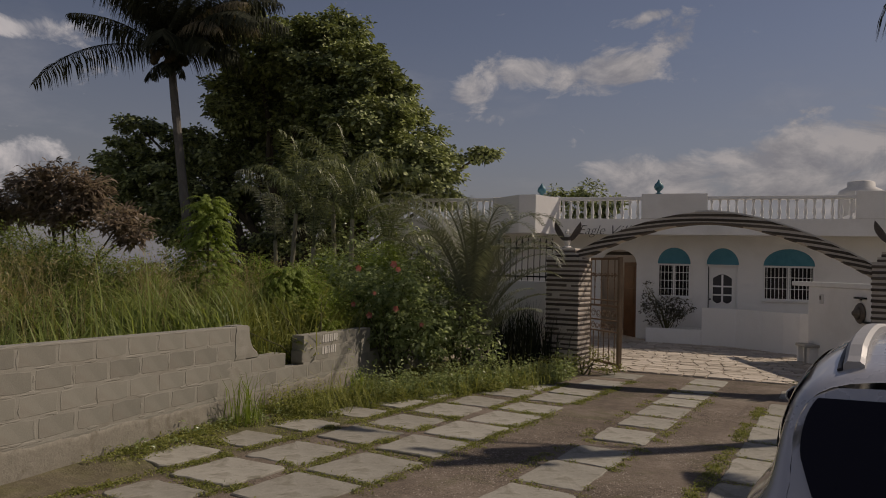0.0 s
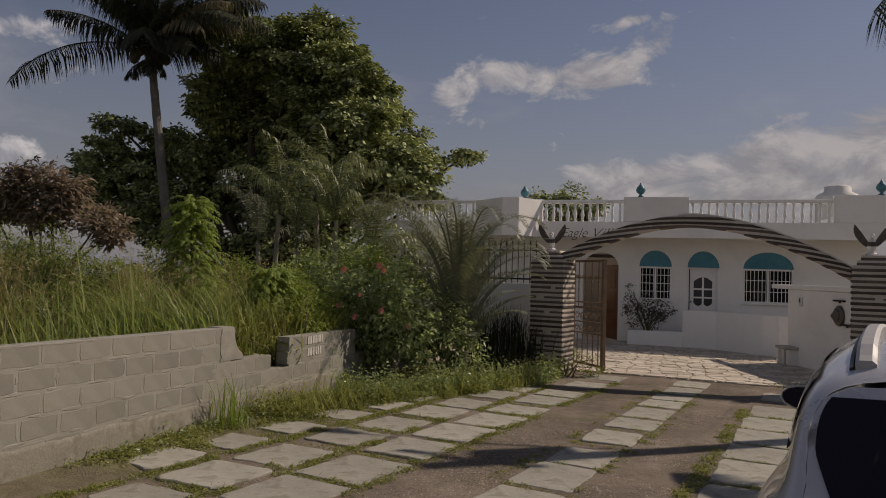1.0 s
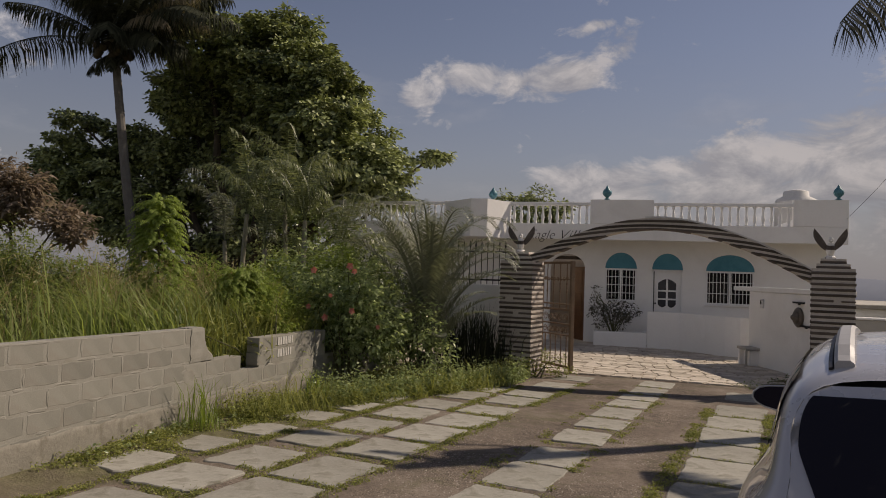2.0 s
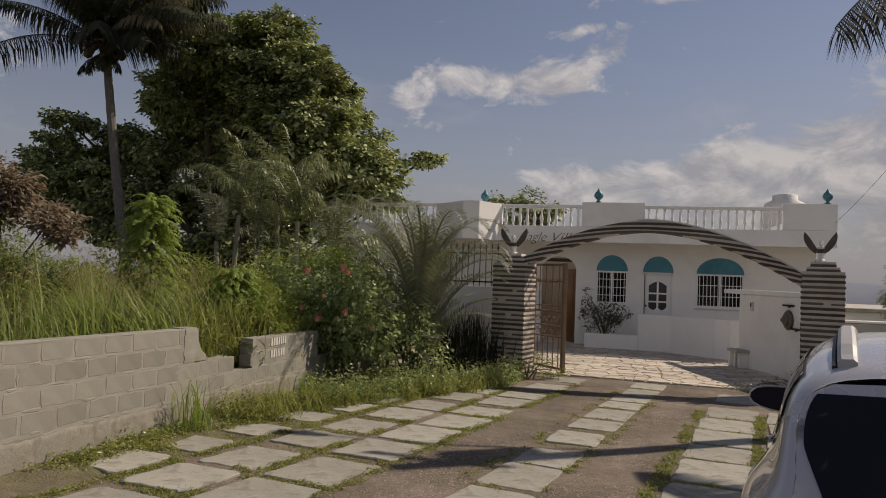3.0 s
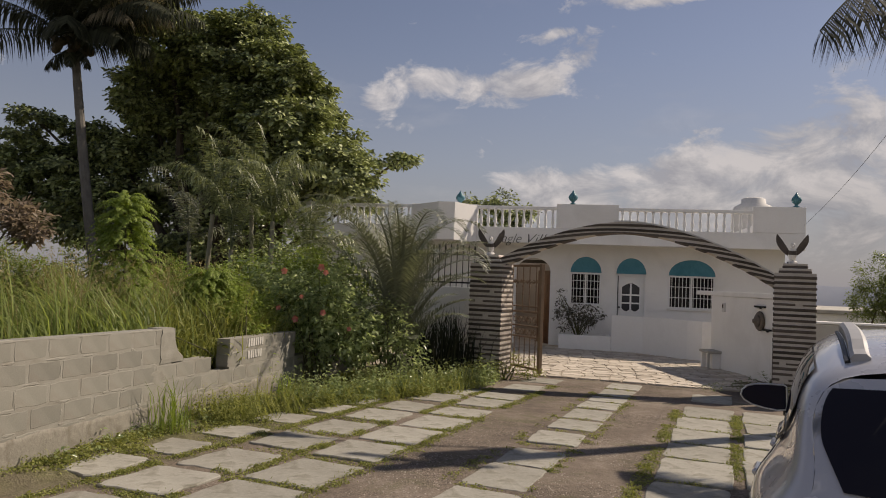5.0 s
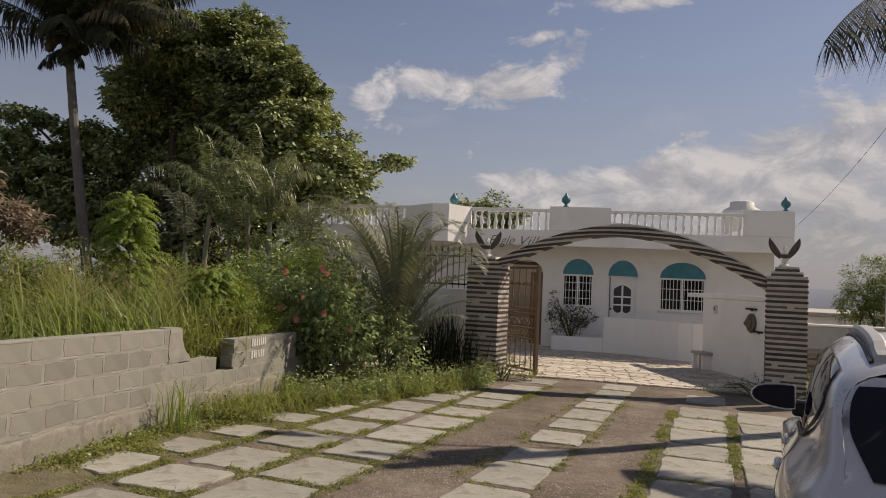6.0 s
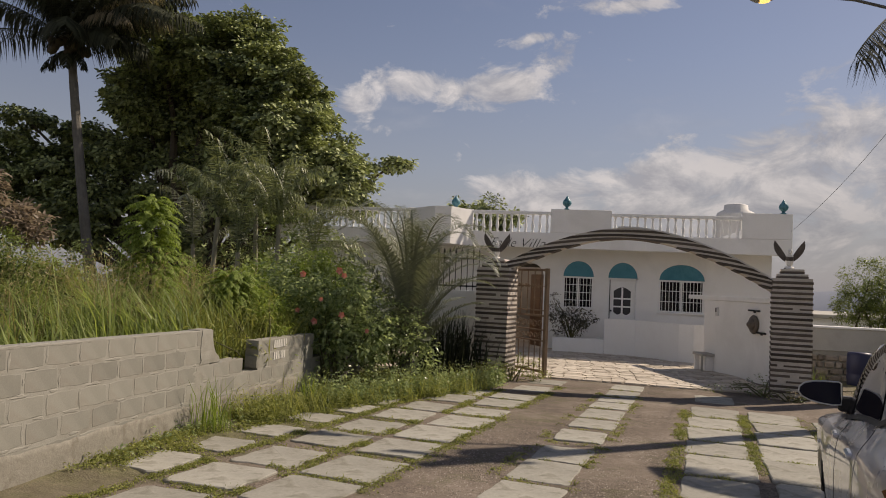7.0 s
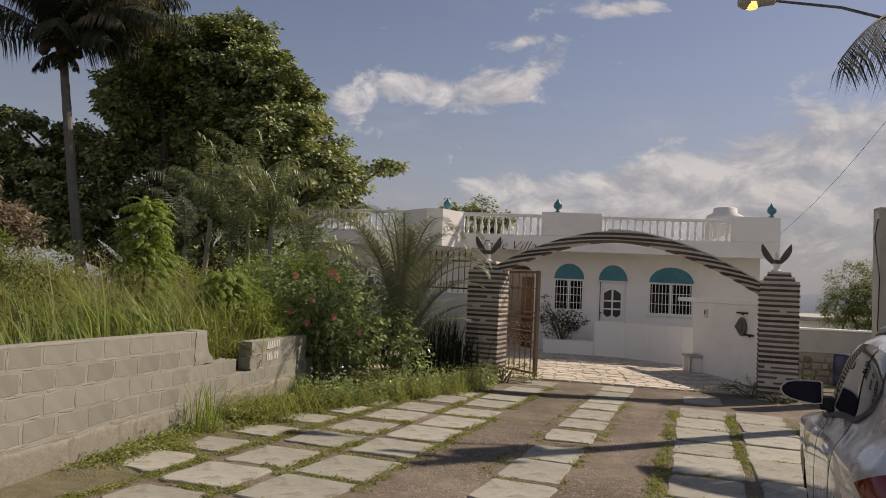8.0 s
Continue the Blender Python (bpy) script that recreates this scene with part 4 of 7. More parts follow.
    part("entrance_side_wall", box_mesh(ex1 + 0.06, ex1 + 0.16, FY + 0.2, FY + 4.0, FLOOR - 0.2, 3.19), M["interior"], h)
    part("entrance_side_wall", box_mesh(ex0 - 0.85, ex0 - 0.75, FY + 0.2, FY + 4.0, FLOOR - 0.2, 3.19), M["interior"], h)
    part("entrance_floor", box_mesh(ex0 - 0.75, ex1 + 0.06, FY - 0.3, FY + 4.0, FLOOR - 0.2, FLOOR + 0.01), M["flag"], h)
    part("entrance_ceiling", box_mesh(ex0 - 0.75, ex1 + 0.06, FY + 0.205, FY + 0.9, 2.36, 2.46), M["bark2"], h, "dark boarded ceiling")
    sd = part("entrance_door", box_mesh(0, 0.9, 0, 0.05, FLOOR + 0.02, 2.1, bevel=0.008), M["wood"], h, "open dark brown wooden door")
    sd.matrix_basis = Matrix.Translation((ex1 + 0.02, FY + 0.21, 0)) @ Matrix.Rotation(radians(121), 4, "Z")
    for z0, z1 in ((-0.3, 0.4), (0.5, 1.2), (1.3, 1.95)):
        part("door_panel", box_mesh(0.14, 0.76, 0.052, 0.07, z0, z1, bevel=0.008), M["wood"], sd)
    # parapet
    base, band = 2.98, 3.50
    part("parapet_band", box_mesh(-10.7, 6.75, PY, PY + 0.14, base, band, bevel=0.01), M["stucco"], h)
    part("parapet_soffit", box_mesh(-10.7, 6.74, PY + 0.14, FY - 0.004, base + 0.06, base + 0.14), M["stucco"], h)
    part("parapet_return", box_mesh(6.6, 6.75, PY + 0.145, 38.2, base + 0.145, 4.3, bevel=0.01), M["stucco"], h)
    for x0, x1, top in ((-10.7, -9.45, 4.24), (-5.95, -3.62, 4.24), (-0.96, 1.06, 4.31), (5.2, 6.75, 4.34)):
        part("parapet_panel", box_mesh(x0, x1, PY - 0.01, PY + 0.16, band + 0.003, top, bevel=0.012), M["stucco"], h)
    # angled bay of the parapet that catches the sun
    ring = [(-3.64, PY - 0.014), (-4.2, PY - 1.15), (-4.75, PY - 1.15), (-5.9, PY - 0.014)]
    raw("parapet_bay", [(x, y, z) for z in (base - 0.02, 4.2) for x, y in ring], [(0, 1, 5, 4), (1, 2, 6, 5), (2, 3, 7, 6), (3, 0, 4, 7), (4, 5, 6, 7), (3, 2, 1, 0)], M["stucco"], h, "angled sunlit white parapet bay")
    bal = lathe(bmesh.new(), [(0.05, 0), (0.05, 0.04), (0.033, 0.06), (0.05, 0.14), (0.062, 0.2), (0.052, 0.28), (0.034, 0.38), (0.03, 0.46), (0.042, 0.52), (0.05, 0.54), (0.05, 0.595)], 10)
    bal = to_mesh("baluster", bal, M["trimwhite"], True)
    for x0, x1, n in ((-9.45, -5.95, 15), (-3.62, -0.96, 11), (1.06, 5.2, 17)):
        part("parapet_rail", box_mesh(x0, x1, PY - 0.015, PY + 0.155, 4.10, 4.215, bevel=0.015), M["trimwhite"], h)
        for i in range(n):
            part("baluster", bal, None, h).location = (x0 + (x1 - x0) * (i + 0.5) / n, PY + 0.07, band + 0.003)
    fin = lathe(bmesh.new(), [(0.09, 0), (0.1, 0.03), (0.05, 0.06), (0.05, 0.09), (0.13, 0.16), (0.155, 0.23), (0.13, 0.31), (0.07, 0.38), (0.045, 0.42), (0.012, 0.48)], 12)
    fin = to_mesh("finial", fin, M["finial"], True)
    for x, z in ((-4.25, 4.24), (-0.43, 4.31), (6.48, 4.34)):
        part("finial", fin, None, h, "blue-green urn finial").location = (x, PY + 0.07, z - 0.01)
    # lettering on the band
    for word, x, wide in (("Eagle", -3.0, 0.86), ("Villa", -2.03, 0.77)):
        cu = bpy.data.curves.new("lettering", "FONT")
        cu.body, cu.size, cu.shear, cu.extrude, cu.space_character = word, 0.46, 0.4, 0.004, 1.0
        cu.offset = -0.008
        tmp = bpy.data.objects.new("lettering", cu)
        me = bpy.data.meshes.new_from_object(tmp)
        bpy.data.objects.remove(tmp)
        me.materials.append(M["ink"])
        xs = [v.co.x for v in me.vertices]
        k = wide / (max(xs) - min(xs))
        me.transform(Matrix.Translation((x, PY - 0.008, 2.975)) @ Matrix.Rotation(radians(90), 4, "X") @ Matrix.Diagonal((k, 0.98, 1, 1)))
        part("lettering", me, None, h, "dark italic painted lettering")


def make_yard():
    # planter and terrace wall by the house
    pl = thing("planter", "low white masonry planter box", "planter", pose(0.1, 24.7, FLOOR))
    for q in ((-0.86, 0.82, -0.42, -0.3), (-0.86, -0.74, -0.3, 0.5), (0.70, 0.82, -0.3, 0.5), (-0.74, 0.70, 0.4, 0.5)):
        part("planter_wall", box_mesh(q[0], q[1], q[2], q[3], -0.1, 0.49, bevel=0.012), M["stucco"], pl)
    part("soil", box_mesh(-0.74, 0.70, -0.3, 0.4, 0.0, 0.42), M["grout"], pl)
    tw = thing("terrace_wall", "waist-high white stucco terrace wall", "wall", pose(2, 23.5, FLOOR))
    pts = [(0.93, 24.32), (1.9, 24.0), (2.6, 23.45), (3.1, 22.95), (3.5, 22.72), (4.0, 22.6)]
    bm = bmesh.new()
    rows = []
    for i, (x, y) in enumerate(pts):
        a, b = pts[max(i - 1, 0)], pts[min(i + 1, len(pts) - 1)]
        d = Vector((b[0] - a[0], b[1] - a[1], 0)).normalized()
        nrm = Vector((-d.y, d.x, 0))
        p = Vector((x - 2, y - 23.5, 0))
        rows.append([bm.verts.new(p + nrm * o + Vector((0, 0, z))) for o, z in ((0, -0.1), (0, 1.185), (0.18, 1.185), (0.18, -0.1))])
    for r, s in zip(rows, rows[1:]):
        for k in range(4):
            bm.faces.new((r[k], r[(k + 1) % 4], s[(k + 1) % 4], s[k]))
    bm.faces.new(rows[0]), bm.faces.new(list(reversed(rows[-1])))
    part("terrace_wall_body", bm, M["stucco"], tw)
    # side garden wall
    gm = pose(4.5, 16.0, -0.5, 0, 0, 12.1)
    gw = thing("garden_wall", "smooth white garden wall beside the patio", "wall", gm)
    part("wall_body", box_mesh(0, 0.2, 0.0, 4.97, -0.1, 2.0, bevel=0.01), M["stucco"], gw)
    part("wall_coping", box_mesh(-0.03, 0.23, 0.0, 6.08, 2.003, 2.12, bevel=0.012), M["stucco"], gw)
    sw = thing("wall_plate", "small white electrical box on the garden wall", "switch box", gm @ Matrix.Translation((-0.002, 4.08, 1.59)))
    part("cover", box_mesh(-0.04, 0, -0.09, 0.09, 0, 0.23, bevel=0.012), M["pale"], sw)
    part("switch", box_mesh(-0.07, -0.051, -0.03, 0.0, 0.1, 0.2, bevel=0.004), M["slate"], sw)
    # round brown boss on the wall
    be = thing("wall_boss", "dark brown domed metal ornament fixed to the garden wall", "wall ornament", gm @ Matrix.Translation((-0.002, 1.98, 1.48)))
    out = Matrix.Rotation(radians(-90), 4, "Y")
    part("boss_plate", lathe(bmesh.new(), [(0.2, 0), (0.225, 0.015), (0.228, 0.04), (0.2, 0.07), (0.12, 0.085)], 24, out), M["bellmetal"], be, smooth=True)
    part("boss_dome", lathe(bmesh.new(), [(0.15, 0.075), (0.14, 0.11), (0.09, 0.14), (0.06, 0.15), (0.05, 0.185), (0.02, 0.2)], 16, out), M["bellmetal"], be, smooth=True)
    for y, z, w in ((1.98, 1.81, 0.25), (1.62, 1.3, 0.2)):
        la = thing("iron_latch", "short black iron bar fixed to the garden wall", "latch", gm @ Matrix.Translation((-0.002, y, z)))
        part("bar", box_mesh(-0.06, 0, -w, w, -0.02, 0.02), M["blackiron"], la)
        part("bracket", box_mesh(-0.03, 0, -0.03, 0.03, -0.05, -0.021), M["blackiron"], la)
    # bench
    bn = thing("stone_bench", "small white block bench with a grey slab top and legs", "bench", pose(3.42, 20.3, -0.44, 0, 0, 12.1))
    part("bench_top", box_mesh(-0.2, 0.3, -0.22, 0.42, 0.43, 0.5, bevel=0.012), M["concrete"], bn)
    part("bench_block", box_mesh(-0.06, 0.23, -0.14, 0.3, 0, 0.428, bevel=0.012), M["stucco"], bn)
    for x in (-0.17, 0.25):
        part("bench_leg", box_mesh(x - 0.025, x + 0.025, -0.2, -0.15, 0, 0.428, bevel=0.006), M["concrete"], bn)
    part("bench_block", box_mesh(-0.16, 0.0, 0.34, 0.41, 0, 0.428, bevel=0.012), M["stucco"], bn)
    # fence beside the gateway
    fe = thing("boundary_fence", "white wall topped by black iron railings with spear heads", "fence", pose(-5, 16.2, -0.34))
    part("fence_wall", box_mesh(1.3, 2.76, 0, 0.18, -0.2, 1.84, bevel=0.01), M["stucco"], fe)
    sp = box_mesh(-0.009, 0.009, 0.08, 0.098, 1.84, 2.68)
    lathe(sp, [(0.006, 2.66), (0.028, 2.71), (0.004, 2.82)], 6, Matrix.Translation((0, 0.089, 0)))
    sp = to_mesh("railing_bar", sp, M["blackiron"])
    for i in range(10):
        part("railing_bar", sp, None, fe).location = (1.4 + i * 0.137, 0, 0)
    for z in (1.92, 2.56):
        part("rail", box_mesh(1.3, 2.76, 0.07, 0.108, z, z + 0.035), M["blackiron"], fe)
    # water tank on the roof
    tk = thing("water_tank", "pale domed plastic water tank on the flat roof", "tank", pose(8.45, 40.2, 4.3))
    part("tank_body", lathe(bmesh.new(), [(1.0, 0), (1.02, 0.2), (1.0, 0.6), (1.02, 0.8), (1.0, 1.2), (1.02, 1.55), (0.95, 1.72), (0.62, 1.9), (0.6, 2.14), (0.45, 2.2), (0.1, 2.22)], 20), M["pale"], tk, smooth=True)
    part("tank_stand", box_mesh(-1.1, 1.1, -1.1, 1.1, -4.9, -0.004), M["stucco"], tk)


def make_right_side():
    # low building, rubble wall, barrel beyond the gateway
    hb = thing("low_outbuilding", "low pale outbuilding with a flat roof beyond the garden", "building", pose(10.5, 30, -0.5))
    part("outbuilding_wall", box_mesh(-3.6, 5.5, -2, 6, -0.6, 1.45), M["stucco"], hb)
    part("roof_slab", box_mesh(-3.75, 5.65, -2.15, 6.15, 1.453, 1.6, bevel=0.02), M["concrete"], hb)
    lw = thing("retaining_wall", "low rendered wall on rubble stone footing", "wall", pose(7.5, 20, -0.5))
    part("rendered_top", box_mesh(-3.15, 4.0, 0, 0.25, 0.82, 1.4, bevel=0.01), M["concrete"], lw)
    part("coping", box_mesh(-3.15, 4.0, -0.04, 0.29, 1.403, 1.46, bevel=0.012), M["stucco"], lw)
    part("rubble_core", box_mesh(-3.15, 4.0, 0.03, 0.25, -0.2, 0.818), M["mortar"], lw)
    rnd = random.Random(77)
    z = 0.02
    while z < 0.72:
        x = -3.1
        hh = rnd.uniform(0.15, 0.21)
        while x < 3.8:
            ww = rnd.uniform(0.18, 0.36)
            bm = box_mesh(0, ww - 0.03, -0.04, 0.1, 0, hh - 0.025, bevel=0.03)
            for v in bm.verts:
                v.co += Vector([rnd.uniform(-0.012, 0.012) for _ in range(3)])
            part("stone", bm, M["rubble"], lw).location = (x, 0, z)
            x += ww
        z += hh
    br = thing("plastic_barrel", "dark blue plastic drum beside the rubble wall", "barrel", pose(6.75, 18.9, -0.46))
    part("drum", lathe(bmesh.new(), [(0.25, 0), (0.27, 0.05), (0.285, 0.3), (0.27, 0.33), (0.285, 0.36), (0.27, 0.8), (0.25, 0.85), (0.1, 0.86)], 18), M["barrel"], br, smooth=True)
    po = thing("concrete_post", "square grey concrete utility post with insulators", "post", pose(6.1, 15.6, -0.4))
    bm = box_mesh(-0.02, 0.38, -0.18, 0.18, 0, 4.05, bevel=0.02)
    part("shaft", bm, M["concrete"], po)
    part("insulator", lathe(bmesh.new(), [(0.03, 0), (0.06, 0.03), (0.03, 0.07), (0.06, 0.1), (0.02, 0.13)], 8, Matrix.Translation((-0.03, -0.1, 3.8))), M["pale"], po)
    cb = bmesh.new()
    tube(cb, [(-0.03, -0.1, 3.85), (-0.1, -0.12, 3.4), (-0.03, -0.19, 2.6), (-0.06, -0.2, 1.6), (0.02, -0.19, 0.6), (0.02, -0.19, 0.1)], 0.012, 5)
    part("cable", cb, M["blackiron"], po)
    # street lamp
    sl = thing("street_lamp", "concrete utility pole carrying a lit yellow street lamp", "street lamp", pose(6.12, 13.1, -0.2))
    part("pole", lathe(bmesh.new(), [(0.19, 0), (0.17, 4), (0.13, 9.1)], 12), M["concrete"], sl, smooth=True)
    # unseen drum and cross arm, added to cast the broad pole-top shadow
    part("transformer", lathe(bmesh.new(), [(0.2, 0), (0.24, 0.03), (0.24, 0.75), (0.2, 0.8), (0.06, 0.84)], 14, Matrix.Translation((0.05, 0.4, 7.9))), M["concrete"], sl, "unseen grey pole drum added for its shadow", True)
    part("cross_arm", box_mesh(-0.75, 0.75, 0.13, 0.22, 8.72, 8.84, bevel=0.01), M["bark2"], sl, "unseen timber cross arm added for its shadow")
    arm = bmesh.new()
    tube(arm, [(0, 0, 6.43), (-0.85, -0.15, 6.78), (-1.8, -0.3, 6.98), (-2.95, -0.4, 7.08)], [0.03, 0.028, 0.026, 0.024], 8)
    part("arm", arm, M["iron_grey"], sl, "weathered grey steel arm")
    hd = part("lamp_head", lathe(bmesh.new(), [(0.03, 0), (0.075, 0.03), (0.09, 0.22), (0.115, 0.32), (0.13, 0.52), (0.08, 0.62)], 12, Matrix.Translation((-2.9, -0.4, 7.08)) @ Matrix.Rotation(radians(-92), 4, "Y")), M["concrete"], sl, "grey metal lamp head")
    part("lamp_bulb", lathe(bmesh.new(), [(0.02, -0.11), (0.10, -0.08), (0.125, 0.0), (0.05, 0.05)], 12, Matrix.Translation((-3.3, -0.4, 7.03))), M["lampglow"], hd, "glowing yellow lens", True)
    wr = thing("overhead_wire", "thin dark service wire running to the house", "wire", pose(6.6, 24.5, 3.75))
    bm = bmesh.new()
    a, b = Vector((0.1, 0, 0)), Vector((-0.4, -11.3, 2.5))
    tube(bm, [a.lerp(b, i / 12) - Vector((0, 0, 1.0 * math.sin(math.pi * i / 12))) * 0.25 for i in range(13)], 0.005, 5)
    part("strand", bm, M["blackiron"], wr)


make_block_wall()
make_house()
make_pillar(-0.36, "square gate pillar of alternating dark and pale stone courses by the palm")
make_pillar(5.52, "square gate pillar of alternating dark and pale stone courses by the garden wall")
make_arch()
make_eagle(-0.36, 0.1)
make_eagle(5.52, -0.05)
make_gate_leaf()
make_yard()
make_right_side()

# ---- parked car ----


def catmull(p, s):
    """Smooth curve through the rows of p (n x 3) at parameter s."""
    n = len(p)
    i = min(max(int(math.floor(s)), 0), n - 2)
    f = s - i
    a, b, c, d = p[max(i - 1, 0)], p[i], p[i + 1], p[min(i + 2, n - 1)]
    return 0.5 * (2 * b + (c - a) * f + (2 * a - 5 * b + 4 * c - d) * f * f + (3 * b - a - 3 * c + d) * f ** 3)


CAR_Y = [0.06, 0.25, 0.7, 1.35, 2.1, 2.65, 3.2, 3.75, 4.1]
CAR_HW = [[.70, .82, .88, .89, .89, .89, .89, .86, .70], [.76, .86, .92, .925, .925, .925, .93, .92, .75], [.79, .88, .935, .935, .93, .93, .945, .93, .75],
          [.80, .88, .925, .92, .91, .91, .92, .89, .69], [.745, .805, .845, .85, .85, .845, .81, .75, .56], [.67, .685, .69, .69, .67, .64, .64, .61, .5]]
CAR_Z = [[.30] * 9, [.52] * 9, [.82] * 9, [1.08, 1.08, 1.07, 1.03, .98, .95, .93, .88, .78], [1.20, 1.21, 1.22, 1.17, 1.08, 1.02, .98, .92, .80],
         [1.475, 1.51, 1.555, 1.57, 1.53, 1.40, 1.03, .96, .82], [1.525, 1.56, 1.60, 1.61, 1.57, 1.45, 1.06, 1.0, .84]]
CAR_REAR = [0.10, 0.0, 0.03, 0.09, 0.17, 0.40, 0.31]
ROOF_Y = [0.40, 0.5, 0.8, 1.35, 2.0, 2.42, 3.15, 3.7, 4.05]
TOP_Y = [0.31, 0.42, 0.8, 1.35, 1.95, 2.37, 3.05, 3.65, 4.07]
SIDE = np.array([[[-(CAR_HW[k][j] if k < 6 else 0.0), (CAR_REAR[k] if j == 0 else CAR_Y[j]) if k < 5 else (ROOF_Y[j] if k == 5 else TOP_Y[j]), CAR_Z[k][j]]
                  for k in range(7)] for j in range(9)])


def car_side(s, l):
    """Point of the car's flank: s along it, l from sill to roof centre."""
    return catmull(np.array([catmull(SIDE[j], l) for j in range(9)]), s)


def car_rear(c, l):
    """Point of the tail: c from one side (0) to the other (4), l from bumper to roof edge."""
    left = catmull(SIDE[0], l)
    row = []
    for q in (-1.0, -0.55, 0.0, 0.55, 1.0):
        y = left[1] - 0.085 * (1 - abs(q) ** 2.2) * (1 if l < 4.6 else 1)
        z = left[2]
        if l > 4:
            z += 0.035 * (l - 4) * (1 - q * q)
        row.append((q * -left[0], y, z))
    return catmull(np.array(row), c)


def patch(fn, a0, a1, b0, b1, na, nb, lift=0.0, keep=None, mirror=False):
    P = np.array([[fn(a0 + (a1 - a0) * i / na, b0 + (b1 - b0) * j / nb) for j in range(nb + 1)] for i in range(na + 1)])
    if lift:
        da, db = np.gradient(P, axis=0), np.gradient(P, axis=1)
        nrm = np.cross(da, db)
        nrm /= np.linalg.norm(nrm, axis=2, keepdims=True) + 1e-9
        mid = P[na // 2, nb // 2] - np.array([0, 2.2, 0.8])
        if np.dot(nrm[na // 2, nb // 2], mid) < 0:
            nrm = -nrm
        P = P + nrm * lift
    if mirror:
        P = P * np.array([-1, 1, 1])
    w = nb + 1
    faces = []
    for i in range(na):
        for j in range(nb):
            c = (P[i, j] + P[i + 1, j + 1]) / 2
            if keep is None or keep(c):
                q = (i * w + j, i * w + j + 1, (i + 1) * w + j + 1, (i + 1) * w + j)
                faces.append(tuple(reversed(q)) if mirror else q)
    return P.reshape(-1, 3).tolist(), faces


def joined(*pieces):
    vs, fs = [], []
    for v, f in pieces:
        o = len(vs)
        vs += v
        fs += [tuple(i + o for i in q) for q in f]
    return vs, fs


def make_car():
    m = Matrix.Translation((1.456, 1.836, -0.03)) @ Matrix.Rotation(radians(-15.5), 4, "Z") @ Matrix.Rotation(-0.022, 4, "X")
    car = thing("parked_car", "silver-white compact sport utility car with roof rails parked on the drive", "car", m)

    def belt(a):
        """Share of the glass height at a: full to the rear door, narrowing towards the tail."""
        return 1 - 0.62 * min(max((2.2 - a) / 1.0, 0.0), 1.0) ** 1.4

    def open_arch(c):
        return not any((c[1] - wy) ** 2 + (c[2] - 0.35) ** 2 < 0.385 ** 2 for wy in (0.74, 3.22))
    pieces = [patch(car_side, 0, 8, 0, 6, 96, 60, keep=open_arch), patch(car_side, 0, 8, 0, 6, 96, 60, keep=open_arch, mirror=True)]
    pieces.append(patch(car_rear, 0, 4, 0, 5, 24, 30))
    # rear edge of the roof, nose and floor
    vs, fs = joined(*pieces)
    body = raw("body", vs, fs, M["carpaint"], car, "silver-white painted body", True)
    bm = bmesh.new()
    bm.from_mesh(body.data)
    bmesh.ops.remove_doubles(bm, verts=bm.verts, dist=0.004)
    nose = [e for e in bm.edges if e.is_boundary and all(v.co.y > 3.6 for v in e.verts)]
    bmesh.ops.holes_fill(bm, edges=nose, sides=0)
    bm.to_mesh(body.data)
    bm.free()
    part("underbody", box_mesh(-0.7, 0.7, 0.2, 3.95, 0.24, 0.34), M["carblack"], car)
    part("cabin_lining", box_mesh(-0.5, 0.5, 0.5, 2.6, 0.34, 1.0), M["carblack"], car)
    raw("rear_window", *patch(lambda c, l: car_rear(2 + (c - 2) * (1 - 0.10 * max(4.4 - l, 0) / 0.4), l), 0.1, 3.9, 4.0, 4.84, 24, 16, 0.006), M["carglass"], car, "dark tinted rear window", True)
    for mir in (False, True):
        for s0, s1 in ((1.25, 2.12), (2.2, 3.72), (3.86, 5.35)):
            raw("side_window", *patch(lambda a, l: car_side(a, 4.84 - (4.84 - l) * belt(a)), s0, s1, 4.07, 4.84, 16, 10, 0.006, mirror=mir), M["carglass"], car, "dark tinted side window", True)
        raw("window_trim", *patch(lambda a, l: car_side(a, 4.84 - (4.84 - l) * belt(a)), 1.2, 5.5, 3.97, 4.06, 36, 2, 0.009, mirror=mir), M["carblack"], car, "", True)
        raw("sill_cladding", *patch(car_side, 0.2, 7.6, 0.0, 0.62, 70, 4, 0.008, keep=open_arch, mirror=mir), M["carblack"], car, "black plastic sill cladding", True)
        sg = 1 if mir else -1
        # tail lamp wrapping round the corner
        tl = joined(patch(car_rear, 0.0 if not mir else 3.25, 0.75 if not mir else 4.0, 2.4, 3.3, 10, 8, 0.012), patch(lambda a, l: car_side(a * (0.35 + 0.65 * (1 - abs(l - 2.95) / 0.45)), l), 0.0, 1.05, 2.5, 3.4, 10, 10, 0.012, mirror=mir))
        raw("tail_lamp", *tl, M["tail"], car, "dark red tail lamp", True)
        # roof rail: a low flat moulding with a square rear end
        rl = bmesh.new()
        rows = []
        for k in range(15):
            p = car_side(0.9 + 4.0 * k / 14, 5.12)
            hi = 0.034 if 1 < k < 13 else 0.02
            x = abs(p[0])
            rows.append([rl.verts.new((sg * (x + o), p[1], p[2] + z)) for o, z in ((0.024, -0.02), (0.026, hi - 0.012), (0.016, hi), (-0.016, hi + 0.002), (-0.028, hi - 0.008), (-0.028, -0.02))])
        for r, q in zip(rows, rows[1:]):
            for k in range(6):
                rl.faces.new((r[k], r[(k + 1) % 6], q[(k + 1) % 6], q[k]))
